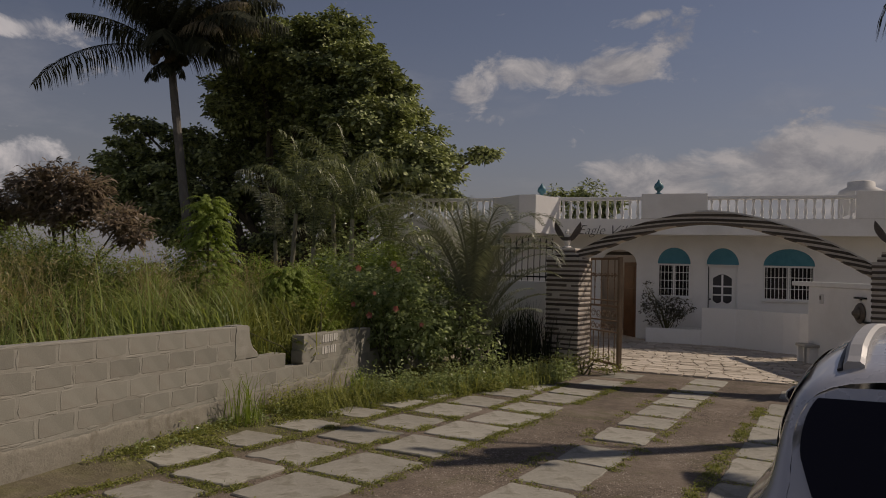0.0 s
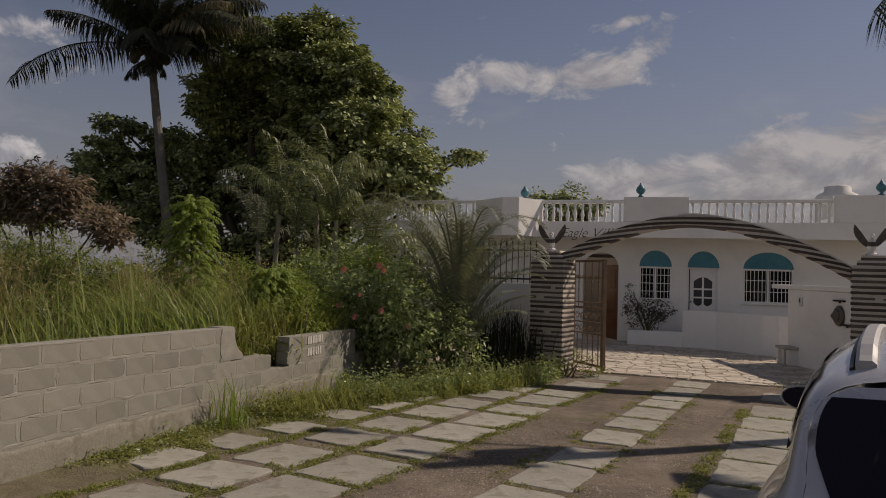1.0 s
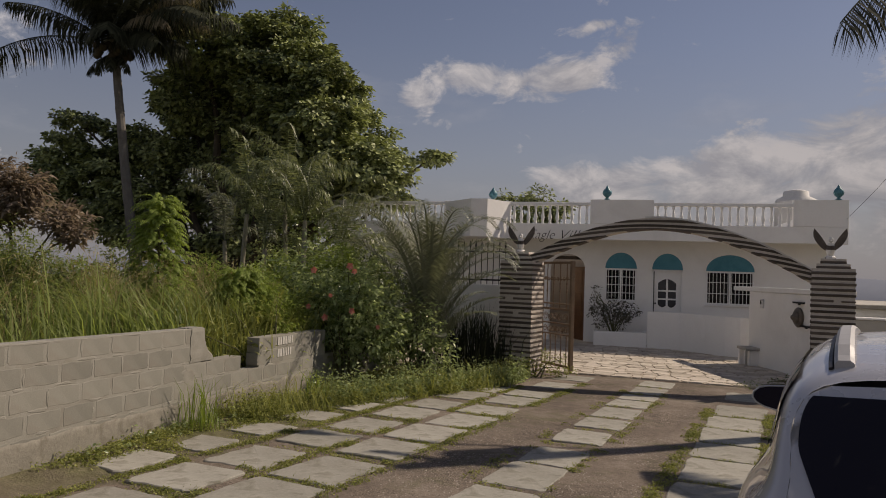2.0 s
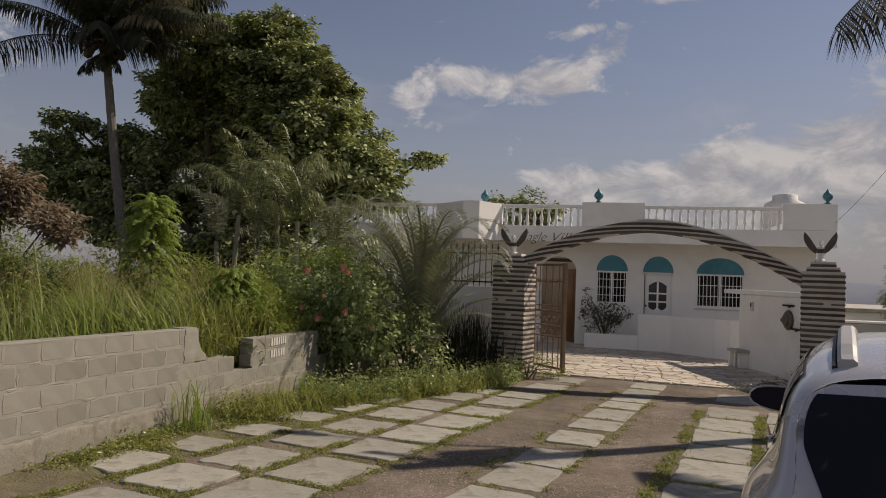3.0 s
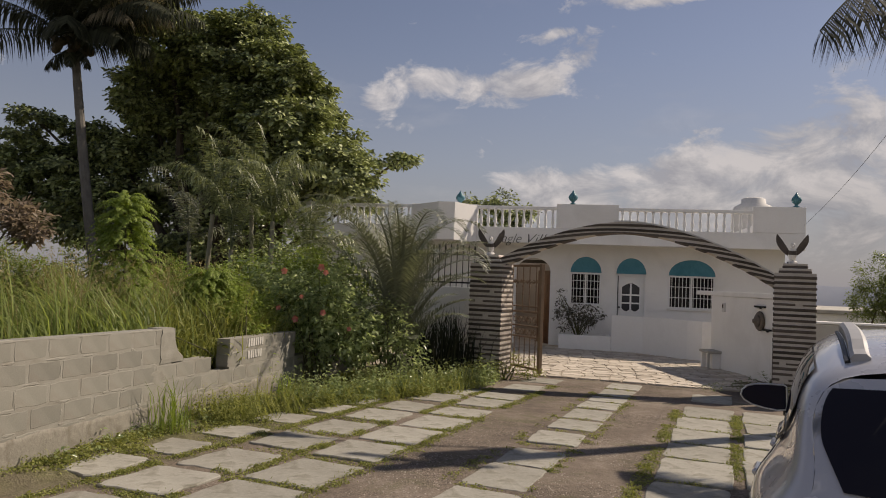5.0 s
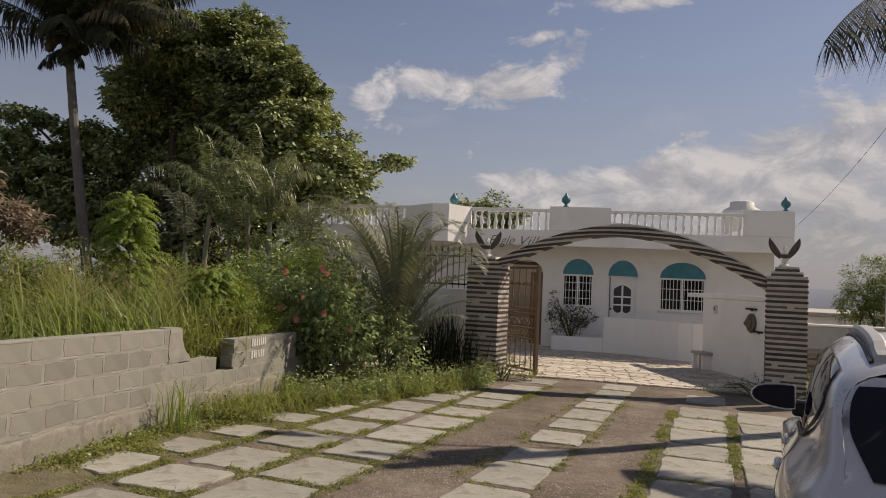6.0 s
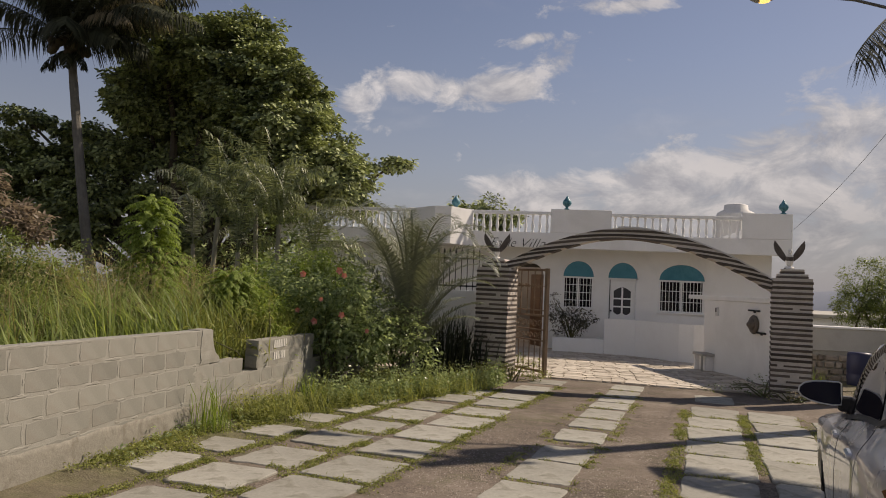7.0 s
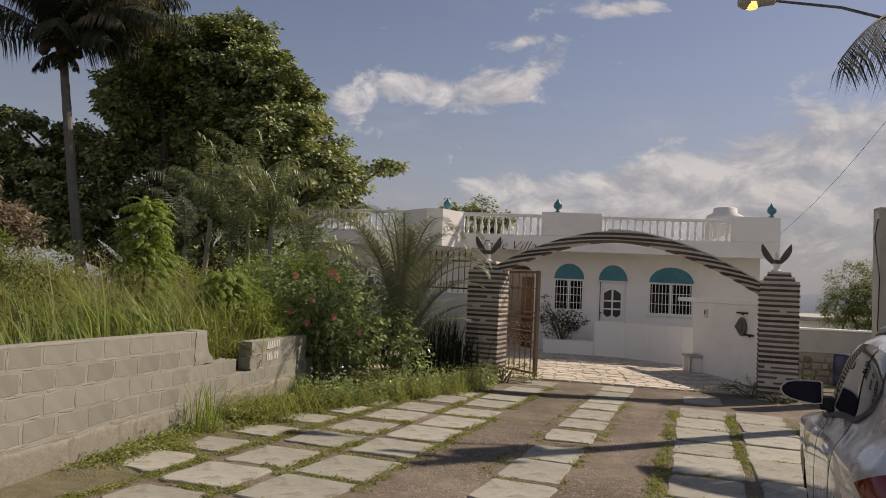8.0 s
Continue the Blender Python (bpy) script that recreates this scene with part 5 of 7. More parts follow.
        rl.faces.new(rows[0]), rl.faces.new(list(reversed(rows[-1])))
        rail = part("roof_rail", rl, M["roofrail"], car, "dull silver roof rail")
        # black tube drawn as the shadow line along the rail's foot
        gr = bmesh.new()
        tube(gr, [tuple(car_side(0.9 + 4.0 * k / 14, 5.06) * np.array([-sg, 1, 1])) for k in range(15)], 0.009, 5)
        part("rail_shadow_line", gr, M["carblack"], rail, "black tube drawn for the shadow under the rail")
        # door mirror: flat-topped shell, rounded outer end
        shape = [(-1, -0.05), (-0.95, 0.38), (-0.72, 0.74), (-0.35, 0.92), (0.2, 1.0), (0.85, 1.02), (0.98, 0.9), (1.0, -0.3), (0.98, -0.9), (0.6, -1.0), (0.0, -0.9), (-0.5, -0.72), (-0.85, -0.42)]
        mr = bmesh.new()
        layers = []
        for y, k in ((-0.035, 0.94), (-0.028, 1.0), (0.01, 0.99), (0.05, 0.85), (0.075, 0.55), (0.082, 0.2)):
            layers.append([mr.verts.new((sg * (0.985 - 0.118 * u * k), 2.5 + y, 1.175 + 0.07 * v * k)) for u, v in shape])
        for r, q in zip(layers, layers[1:]):
            for k in range(len(shape)):
                mr.faces.new((r[k], r[(k + 1) % len(shape)], q[(k + 1) % len(shape)], q[k]))
        mr.faces.new(layers[0]), mr.faces.new(list(reversed(layers[-1])))
        mo = part("door_mirror", mr, M["mirrorcap"], car, "glossy black door mirror")
        part("mirror_arm", box_mesh(min(sg * 0.80, sg * 0.885), max(sg * 0.80, sg * 0.885), 2.47, 2.55, 1.07, 1.16, bevel=0.012), M["carblack"], mo)
        tr = bmesh.new()
        tube(tr, [(sg * (0.985 - 0.118 * u), 2.466, 1.175 + 0.07 * v) for u, v in shape + shape[:1]], 0.005, 5)
        part("mirror_rim", tr, M["rail"], mo, "thin silver rim")
        for s0 in (2.62, 4.12):
            p = car_side(s0, 3.0)
            part("door_handle", box_mesh(min(sg * (abs(p[0]) - 0.01), sg * (abs(p[0]) + 0.022)), max(sg * (abs(p[0]) - 0.01), sg * (abs(p[0]) + 0.022)), p[1] - 0.08, p[1] + 0.08, p[2] - 0.014, p[2] + 0.014, bevel=0.01), M["carpaint"], car, "body-coloured door handle")
        # wheels and arch trims
        for wy in (0.74, 3.22):
            wm = Matrix.Translation((sg * 0.78, wy, 0.345)) @ Matrix.Rotation(radians(90), 4, "Y")
            tyre = part("tyre", lathe(bmesh.new(), [(0.23, -0.11), (0.32, -0.115), (0.345, -0.08), (0.345, 0.08), (0.32, 0.115), (0.23, 0.11)], 28, wm), M["rubber"], car, "black rubber tyre", True)
            part("rim", lathe(bmesh.new(), [(0.05, -0.1), (0.22, -0.08), (0.235, -0.1), (0.235, 0.1), (0.22, 0.08), (0.05, 0.1)], 20, wm), M["rail"], tyre, "silver wheel rim")
            at = bmesh.new()
            tube(at, [(sg * (0.915 - 0.03 * (abs(math.cos(a)))), wy + 0.395 * math.cos(a), 0.35 + 0.395 * math.sin(a)) for a in [math.pi * i / 18 for i in range(19)]], 0.03, 6)
            part("arch_trim", at, M["carblack"], car, "black wheel arch trim", True)
            ln = bmesh.new()
            lathe(ln, [(0.4, -0.3), (0.4, 0.0)], 20, Matrix.Translation((0.78 if sg > 0 else -0.46, wy, 0.35)) @ Matrix.Rotation(radians(90), 4, "Y"))
            part("arch_liner", ln, M["carblack"], car)
        # shut lines
        for s, a, b in ((2.22, 1.0, 3.9), (3.86, 0.8, 3.9)):
            tb = bmesh.new()
            tube(tb, [tuple(car_side(s, a + (b - a) * k / 12) * np.array([-sg, 1, 1])) for k in range(13)], 0.0018, 4)
            part("door_seam", tb, M["carblack"], car)
        tb = bmesh.new()
        c = 0.52 if sg < 0 else 3.48
        tube(tb, [tuple(car_rear(c, 1.6 + 2.2 * k / 10)) for k in range(11)], 0.004, 4)
        part("tailgate_seam", tb, M["carblack"], car)
    part("bumper_insert", raw("bumper_insert", *patch(car_rear, 0.3, 3.7, 0.1, 0.9, 16, 5, 0.01), M["carblack"], car).data, None, car, "black bumper insert")
    bpy.data.objects.remove(bpy.data.objects["bumper_insert"])


make_car()

# ---- plants ----


def unit(a):
    return a / (np.linalg.norm(a, axis=-1, keepdims=True) + 1e-9)


def mesh_quads(name, V, F, material):
    """A mesh from numpy arrays of corners and faces (fours)."""
    me = bpy.data.meshes.new(name)
    me.vertices.add(len(V))
    me.vertices.foreach_set("co", V.astype(np.float32).ravel())
    me.loops.add(F.size)
    me.loops.foreach_set("vertex_index", F.astype(np.int32).ravel())
    me.polygons.add(len(F))
    me.polygons.foreach_set("loop_start", np.arange(len(F), dtype=np.int32) * F.shape[1])
    me.materials.append(material)
    me.update(calc_edges=True)
    return me


def leaf_cards(P, D, N, L, W, fold=0.15, droop=0.15):
    """Pointed folded leaves: six corners, two fours each."""
    S = unit(np.cross(D, N))
    N = np.cross(S, D)
    L, W = L[:, None], W[:, None]
    down = np.array([0, 0, -1.0])
    a = P
    b = P + D * L * 0.5 + S * W * 0.5 + N * W * fold
    c = P + D * L + down * L * droop
    d = P + D * L * 0.5 - S * W * 0.5 + N * W * fold
    e = P + D * L * 0.52
    V = np.stack([a, b, c, d, e], 1).reshape(-1, 3)
    i = np.arange(len(P))[:, None] * 5
    F = np.concatenate([i + np.array([[0, 1, 2, 4]]), i + np.array([[0, 4, 2, 3]])])
    return V, F


def blunt_leaves(P, D, N, L, W, fold=0.12):
    """Broad leaves, widest past the middle, folded along the midrib."""
    S = unit(np.cross(D, N))
    N = np.cross(S, D)
    L, W = L[:, None], W[:, None]
    down = np.array([0, 0, -0.12])
    a, e = P, P + D * L + down * L
    b = P + D * L * 0.6 + S * W * 0.5 + N * W * fold
    d = P + D * L * 0.6 - S * W * 0.5 + N * W * fold
    c1 = P + D * L * 0.93 + S * W * 0.26 + down * L * 0.8
    c2 = P + D * L * 0.93 - S * W * 0.26 + down * L * 0.8
    V = np.stack([a, b, c1, e, c2, d], 1).reshape(-1, 3)
    i = np.arange(len(P))[:, None] * 6
    F = np.concatenate([i + np.array([[0, 1, 2, 3]]), i + np.array([[0, 3, 4, 5]])])
    return V, F


def cloud_of_leaves(rng, lobes, clumps, per, size, flat=0.6, spread=0.55, inner=0.25, outward=0.4, stray=0.45):
    """Leaves in clumps over lobes (centre and radii): uneven outline with gaps."""
    P, D, N = [], [], []
    for x, y, z, rx, ry, rz in lobes:
        area = (rx * ry + rx * rz + ry * rz) / 3
        k = max(int(clumps * area), 4)
        u = unit(rng.normal(size=(k, 3)))
        r = rng.uniform(inner, 1.0, k) ** 0.5
        c = np.array([x, y, z]) + u * np.array([rx, ry, rz]) * r[:, None]
        for cc, uu in zip(c, u):
            n = int(per * rng.uniform(0.5, 1.4))
            q = unit(rng.normal(size=(n, 3))) * rng.uniform(0.05, 1.0, (n, 1)) ** 0.5 * spread * 1.75 * np.array([1, 1, flat]) * rng.uniform(0.6, 1.25)
            P.append(cc + q)
            d = unit(q + uu * 0.4 + rng.normal(size=(n, 3)) * 0.5)
            d[:, 2] = d[:, 2] * 0.5 - 0.1
            D.append(unit(d))
            nn = np.tile(np.array([0, 0, 1.0]), (n, 1)) + rng.normal(size=(n, 3)) * stray + uu * outward
            N.append(unit(nn))
    P, D, N = np.concatenate(P), np.concatenate(D), np.concatenate(N)
    L = rng.uniform(0.7, 1.2, len(P)) * size
    return P, D, N, L


def limbs(rng, base, tops, r0, bend=0.4):
    bm = bmesh.new()
    for i, t in enumerate(tops):
        a, b = Vector(base), Vector(t)
        pts, rr = [], []
        for k in range(8):
            f = k / 7
            p = a.lerp(b, f)
            p.x = a.x + (b.x - a.x) * f ** 1.3
            p.y = a.y + (b.y - a.y) * f ** 1.3
            p += Vector(rng.normal(size=3)) * bend * 0.35 * (f * (1 - f) * 4)
            pts.append(p)
            rr.append(max(r0 * (1 - 0.85 * f) * (1 if i == 0 else 0.75), 0.02))
        tube(bm, pts, rr, 7)
    return bm


def make_tree(name, label, base, lobes, leaf, seed, clumps, per, size, aspect=0.55, r0=0.25, flat=0.5, spread=0.5, category="tree", inner=0.25, bark="bark2", outward=0.4, stray=0.45):
    rng = np.random.default_rng(seed)
    b = Vector(base)
    t = thing(name, label, category, Matrix.Translation(b))
    lo = [(x - b.x, y - b.y, z - b.z, rx, ry, rz) for x, y, z, rx, ry, rz in lobes]
    part("trunk", limbs(rng, (0, 0, -0.15), [q[:3] for q in lo], r0), M[bark], t)
    P, D, N, L = cloud_of_leaves(rng, lo, clumps, per, size, flat, spread, inner, outward, stray)
    V, F = (blunt_leaves if aspect > 0.6 else leaf_cards)(P, D, N, L, L * aspect)
    part("crown", mesh_quads("crown", V, F, M[leaf]), None, t)
    return t


def frond(rng, length, rise, fall, leaflets, ll, lw, hang, vee=0.5, turn=0.0, fwd=0.7, bend=1.3, loose=0.07):
    """One palm frond along +x from the origin: rachis and two ranks of leaflets. Returns corners and fours."""
    s = np.linspace(0, 1, leaflets)
    ang = rise - (rise + fall) * s ** bend
    step = length / (leaflets - 1)
    px = np.concatenate([[0], np.cumsum(np.cos(ang[:-1]) * step)])
    pz = np.concatenate([[0], np.cumsum(np.sin(ang[:-1]) * step)])
    py = turn * length * s ** 2
    P = np.stack([px, py, pz], 1)
    T = unit(np.gradient(P, axis=0))
    side = unit(np.cross(T, np.array([0, 0, 1.0])))
    up = np.cross(side, T)
    V, F = [], []
    w = 0.009 * length * (1 - 0.85 * s)[:, None]
    a, b, c = P + side * w, P - side * w, P + up * w * 0.8
    for x, y in ((a, b), (b, c), (c, a)):
        o = sum(len(q) for q in V)
        V.append(np.stack([x, y], 1).reshape(-1, 3))
        i = np.arange(leaflets - 1)[:, None] * 2 + o
        F.append(i + np.array([[0, 1, 3, 2]]))
    keep = s > 0.12
    for sg in (-1, 1):
        k = int(keep.sum())
        base = P[keep]
        prof = np.sin(np.pi * np.clip(0.12 + 0.85 * s[keep], 0, 1)) ** 0.6
        l = (ll * prof * rng.uniform(0.8, 1.1, k))[:, None]
        d = unit(side[keep] * sg + T[keep] * rng.uniform(fwd - 0.2, fwd + 0.2, (k, 1)) + up[keep] * vee)
        d = unit(d + rng.normal(size=(k, 3)) * loose)
        g = np.array([0, 0, -1.0]) * hang
        ww = np.full((k, 1), lw) * rng.uniform(0.7, 1.2, (k, 1))
        wd = unit(T[keep] - d * np.sum(T[keep] * d, axis=1, keepdims=True)) * ww * 0.5
        m1 = base + d * l * 0.5 + g * l * 0.25
        tip = base + d * l * 0.8 + g * l * 0.75
        o = sum(len(q) for q in V)
        V.append(np.stack([base - wd * 0.6, base + wd * 0.6, m1 + wd, m1 - wd, tip], 1).reshape(-1, 3))
        i = np.arange(k)[:, None] * 5 + o
        F.append(i + np.array([[0, 1, 2, 3]]))
        F.append(i + np.array([[3, 2, 4, 4]]))
    return np.concatenate(V), np.concatenate(F)


def frond_mesh(V, F, material):
    me = bpy.data.meshes.new("frond")
    me.from_pydata(V.tolist(), [], [tuple(dict.fromkeys(f)) for f in F.tolist()])
    me.materials.append(material)
    return me


def make_palm(name, label, base, top, r0, r1, fronds, leaf, seed, category="palm tree", rings=True, spec=None, bark="bark", wander=0.06):
    """fronds: list of (azimuth in degrees, rise, fall, length)."""
    rng = np.random.default_rng(seed)
    b, t = Vector(base), Vector(top)
    root = thing(name, label, category, Matrix.Translation(b))
    if r0:
        bm = bmesh.new()
        pts, rr = [], []
        n = 26
        for k in range(n):
            f = k / (n - 1)
            p = (t - b) * f
            p.x = (t - b).x * f ** 0.8
            pts.append(p - Vector((0, 0, 0.15 if k == 0 else 0)))
            rr.append((r0 + (r1 - r0) * f) * (1.0 + (0.06 if rings and k % 2 else 0.0)) * (1.25 if k == 0 else 1))
        tube(bm, pts, rr, 10)
        part("trunk", bm, M[bark], root)
    leaflets, ll, lw, hang, vee, fwd, bend, loose = (*spec, 0.07)[:8]
    for az, rise, fall, length in fronds:
        V, F = frond(rng, length, radians(rise), radians(fall), leaflets, ll * rng.uniform(0.85, 1.1), lw, hang, vee, rng.uniform(-wander, wander), fwd, bend, loose)
        ob = part("frond", frond_mesh(V, F, M[leaf]), None, root)
        ob.matrix_basis = Matrix.Translation((t - b) + Vector((0, 0, rng.uniform(-0.08, 0.08)))) @ Matrix.Rotation(radians(az), 4, "Z")
    return root


def fan(rng, n, rises, lengths, falls, start=0.0):
    return [(start + 360 * i / n + rng.uniform(-14, 14), rng.uniform(*rises), rng.uniform(*falls), rng.uniform(*lengths)) for i in range(n)]


def blades(rng, P, H, W, lean, az=None):
    """Grass blades: a wide lower part and a bent tip."""
    n = len(P)
    a = rng.uniform(0, 2 * math.pi, n) if az is None else az
    d = np.stack([np.cos(a), np.sin(a), np.zeros(n)], 1)
    s = np.stack([-np.sin(a), np.cos(a), np.zeros(n)], 1)
    w = (W * 0.5)[:, None]
    h = H[:, None]
    up = np.array([0, 0, 1.0])
    ln = (lean * H)[:, None]
    m = P + up * h * 0.6 + d * ln * 0.35
    t = P + up * h * (1 - 0.25 * lean[:, None]) + d * ln
    V = np.stack([P - s * w, P + s * w, m + s * w * 0.8, m - s * w * 0.8, t + s * w * 0.1, t - s * w * 0.1], 1).reshape(-1, 3)
    i = np.arange(n)[:, None] * 6
    F = np.concatenate([i + np.array([[0, 1, 2, 3]]), i + np.array([[3, 2, 4, 5]])])
    return V, F


def ground_points(rng, n, x0, x1, y0, y1, keep=None):
    x, y = rng.uniform(x0, x1, n), rng.uniform(y0, y1, n)
    if keep is not None:
        k = keep(x, y)
        x, y = x[k], y[k]
    return np.stack([x, y, [ground_z(a, b) for a, b in zip(x, y)]], 1)


def patchy(x, y, s, o):
    return np.array([noise.noise(Vector((a * s + o, b * s, o))) for a, b in zip(x, y)])


def make_grass():
    rng = np.random.default_rng(4)
    def dense(x, y):
        d = np.hypot(x, y)
        return rng.uniform(0, 1, len(x)) < np.clip(1.6 - d / 14, 0.25, 1)
    P = ground_points(rng, 60000, -24, -4.78, 2.0, 19, dense)
    H = rng.uniform(0.4, 1.45, len(P)) * (1.0 + 0.55 * patchy(P[:, 0], P[:, 1], 0.8, 3) + 0.5 * patchy(P[:, 0], P[:, 1], 2.6, 13)) * np.clip(1.0 + 0.02 * (P[:, 1] - 8), 0.8, 1.15)
    az = rng.uniform(0, 2 * math.pi, len(P))
    near = P[:, 0] > -6.0
    az[near] = rng.uniform(0.55, 1.45, int(near.sum())) * math.pi
    H = np.where(P[:, 0] > -5.2, np.minimum(H, 1.15), H)
    H = np.where(P[:, 1] < 5.0, np.minimum(H, 1.2), H)
    V, F = blades(rng, P, H, rng.uniform(0.008, 0.028, len(P)), rng.uniform(0.15, 1.5, len(P)), az)
    tagged(part("tall_grass", mesh_quads("tall_grass", V, F, M["grass"]), None), "tall green uncut grass behind the block wall", "grass", kind="stuff")
    P = ground_points(rng, 8000, -15, -5.6, 5.0, 12.5)
    P = P[patchy(P[:, 0], P[:, 1], 0.5, 9) > -0.05]
    H, lean = rng.uniform(1.0, 1.95, len(P)), rng.uniform(0.1, 0.5, len(P))
    V, F = blades(rng, P, H, rng.uniform(0.004, 0.009, len(P)), lean)
    # seed plumes along the upper part of each stalk
    low, tip = (V[2::6] + V[3::6]) / 2, (V[4::6] + V[5::6]) / 2
    k = 4
    f = rng.uniform(0.5, 1.05, (len(P), k, 1))
    Q = (low[:, None] + (tip - low)[:, None] * f).reshape(-1, 3)
    D = unit(np.repeat(unit(tip - low), k, axis=0) + rng.normal(size=(len(Q), 3)) * 0.4)
    L = rng.uniform(0.03, 0.09, len(Q))
    V2, F2 = leaf_cards(Q, D, unit(rng.normal(size=(len(Q), 3))), L, L * 0.16)
    V, F = np.concatenate([V, V2]), np.concatenate([F, F2 + len(V)])
    tagged(part("dry_grass", mesh_quads("dry_grass", V, F, M["drygrass"]), None), "dry straw-coloured grass stalks gone to seed", "grass", kind="stuff")
    # verge along the wall and under the hedge
    def verge(x, y):
        side = x * 0.983 - (y - 7) * 0.182
        n = patchy(x, y, 1.3, 1)
        bare = np.hypot((x + 3.85) / 0.55, (y - 4.25) / 0.35) > 1
        return ((x > -4.52) & (side < -4.0 + 0.4 * n + np.where(y > 9.5, 0.24 * (y - 9.5), 0)) & (side < -1.75) & bare)
    P = ground_points(rng, 10000, -4.5, -1.4, 2.5, 14.9, verge)
    P = P[patchy(P[:, 0], P[:, 1], 2.4, 5) > -0.15]
    H = rng.uniform(0.02, 0.075, len(P)) * (1.1 + patchy(P[:, 0], P[:, 1], 2.0, 6)) * np.where(P[:, 0] < -4.3, 1.5, 1.0)
    V, F = blades(rng, P, H, rng.uniform(0.004, 0.009, len(P)), rng.uniform(0.5, 1.5, len(P)))
    tagged(part("verge_grass", mesh_quads("verge_grass", V, F, M["verge"]), None), "short weedy grass along the wall foot", "grass", kind="stuff")

    def mat(name, label, C, per, radius, height, size, aspect, leaf):
        """Creeping weeds: low domes of small leaves round the given centres."""
        n = rng.poisson(per, len(C)) + 2
        i = np.repeat(np.arange(len(C)), n)
        k = len(i)
        r = (radius * rng.uniform(0.5, 1.4, len(C)))[i]
        a, f = rng.uniform(0, 2 * math.pi, k), np.sqrt(rng.uniform(0, 1, k))
        h = (height * rng.uniform(0.3, 1.5, len(C)))[i]
        out = np.stack([np.cos(a), np.sin(a), np.zeros(k)], 1)
        Q = C[i] + out * (r * f)[:, None]
        Q[:, 2] += h * (1 - f ** 2) * rng.uniform(0.3, 1.0, k) + 0.004
        D = unit(out + rng.normal(size=(k, 3)) * np.array([0.6, 0.6, 0.35]))
        N = unit(rng.normal(size=(k, 3)) * 0.45 + np.array([0, 0, 1.0]))
        L = rng.uniform(0.6, 1.25, k) * size
        V, F = leaf_cards(Q, D, N, L, L * aspect)
        tagged(part(name, mesh_quads(name, V, F, M[leaf]), None), label, "weeds", kind="stuff")
    C = ground_points(rng, 7500, -4.5, -1.4, 2.5, 14.9, verge)
    n = patchy(C[:, 0], C[:, 1], 2.2, 7)
    mat("verge_weeds", "small-leaved creeping weeds on the verge", C[n > -0.12], 18, 0.085, 0.075, 0.036, 0.5, "verge")
    C = ground_points(rng, 1300, -4.5, -1.4, 2.5, 14.9, verge)
    n = patchy(C[:, 0], C[:, 1], 1.7, 2)
    mat("leafy_weeds", "darker knee-high leafy weeds on the verge", C[(n > 0.05) & ((C[:, 0] < -4.1) | (C[:, 1] > 9))], 26, 0.09, 0.16, 0.042, 0.55, "hibleaf")

    # rank weeds at the foot of the hedge
    def foot(x, y):
        side = x * 0.983 - (y - 7) * 0.182
        lim = -3.98 + 0.33 * np.clip(y - 9.0, 0, 5)
        return (side < lim + 0.25 * patchy(x, y, 1.8, 8)) & (side > lim - 0.85) & (y > 8.0) & (x > -4.5)
    R = ground_points(rng, 4200, -4.5, -1.6, 8, 14.8, foot)
    V, F = blades(rng, R, rng.uniform(0.12, 0.62, len(R)) * (1.0 + 0.8 * patchy(R[:, 0], R[:, 1], 1.5, 4)), rng.uniform(0.005, 0.012, len(R)), rng.uniform(0.4, 1.4, len(R)))
    tagged(part("hedge_grass", mesh_quads("hedge_grass", V, F, M["verge"]), None), "rank arching grass at the hedge foot", "grass", kind="stuff")
    C = ground_points(rng, 2600, -4.5, -1.6, 8, 14.8, foot)
    mat("hedge_weeds", "leafy weeds at the hedge foot", C[patchy(C[:, 0], C[:, 1], 2.0, 3) > -0.2], 28, 0.10, 0.24, 0.048, 0.45, "verge")

    side = C[:, 0] * 0.983 - (C[:, 1] - 7) * 0.182
    back = side < -4.3 + 0.33 * np.clip(C[:, 1] - 9.0, 0, 5)
    mat("hedge_leaves", "knee-high leafy growth closing the hedge foot", C[back & (C[:, 1] > 9.7)], 40, 0.13, 0.4, 0.06, 0.5, "hibleaf")
    P = ground_points(rng, 2200, -6.3, -4.95, 7.6, 12.5)
    V, F = blades(rng, P, rng.uniform(0.9, 1.7, len(P)), rng.uniform(0.014, 0.03, len(P)), rng.uniform(0.4, 1.3, len(P)), rng.uniform(0.55, 1.45, len(P)) * math.pi)
    tagged(part("reed_grass", mesh_quads("reed_grass", V, F, M["grass"]), None), "broad arching green grass blades behind the broken wall", "grass", kind="stuff")

    # weeds in the joints of the pavers
    pts = []
    for a, b0, b1, n, wd in ((-3.45, -3.4, 4.5, 330, 0.05), (-2.57, -3.4, 6.0, 330, 0.05), (-1.72, -3.4, 7.0, 260, 0.06), (-4.22, -3.4, 3.5, 220, 0.09), (-0.14, -1, 6.5, 60, 0.06), (-0.9, -1, 6.5, 60, 0.06),
                             (0.66, -1.5, 5.6, 200, 0.06), (1.51, -2.5, 5.4, 240, 0.05), (2.38, -1, 5.4, 90, 0.06)):
        pts.append((a + rng.normal(0, wd * 0.6, n), rng.uniform(b0, b1, n)))
    for (a0, a1, slabs), n in zip(PAVER_COLUMNS, (16, 20, 16, 6, 9, 8, 4)):
        for (b0, b1), (c0, _) in zip(slabs, slabs[1:]):
            if b1 > -3.6 and c0 - b1 < 0.5:
                pts.append((rng.uniform(a0, a1, n), rng.uniform(b1, c0, n)))
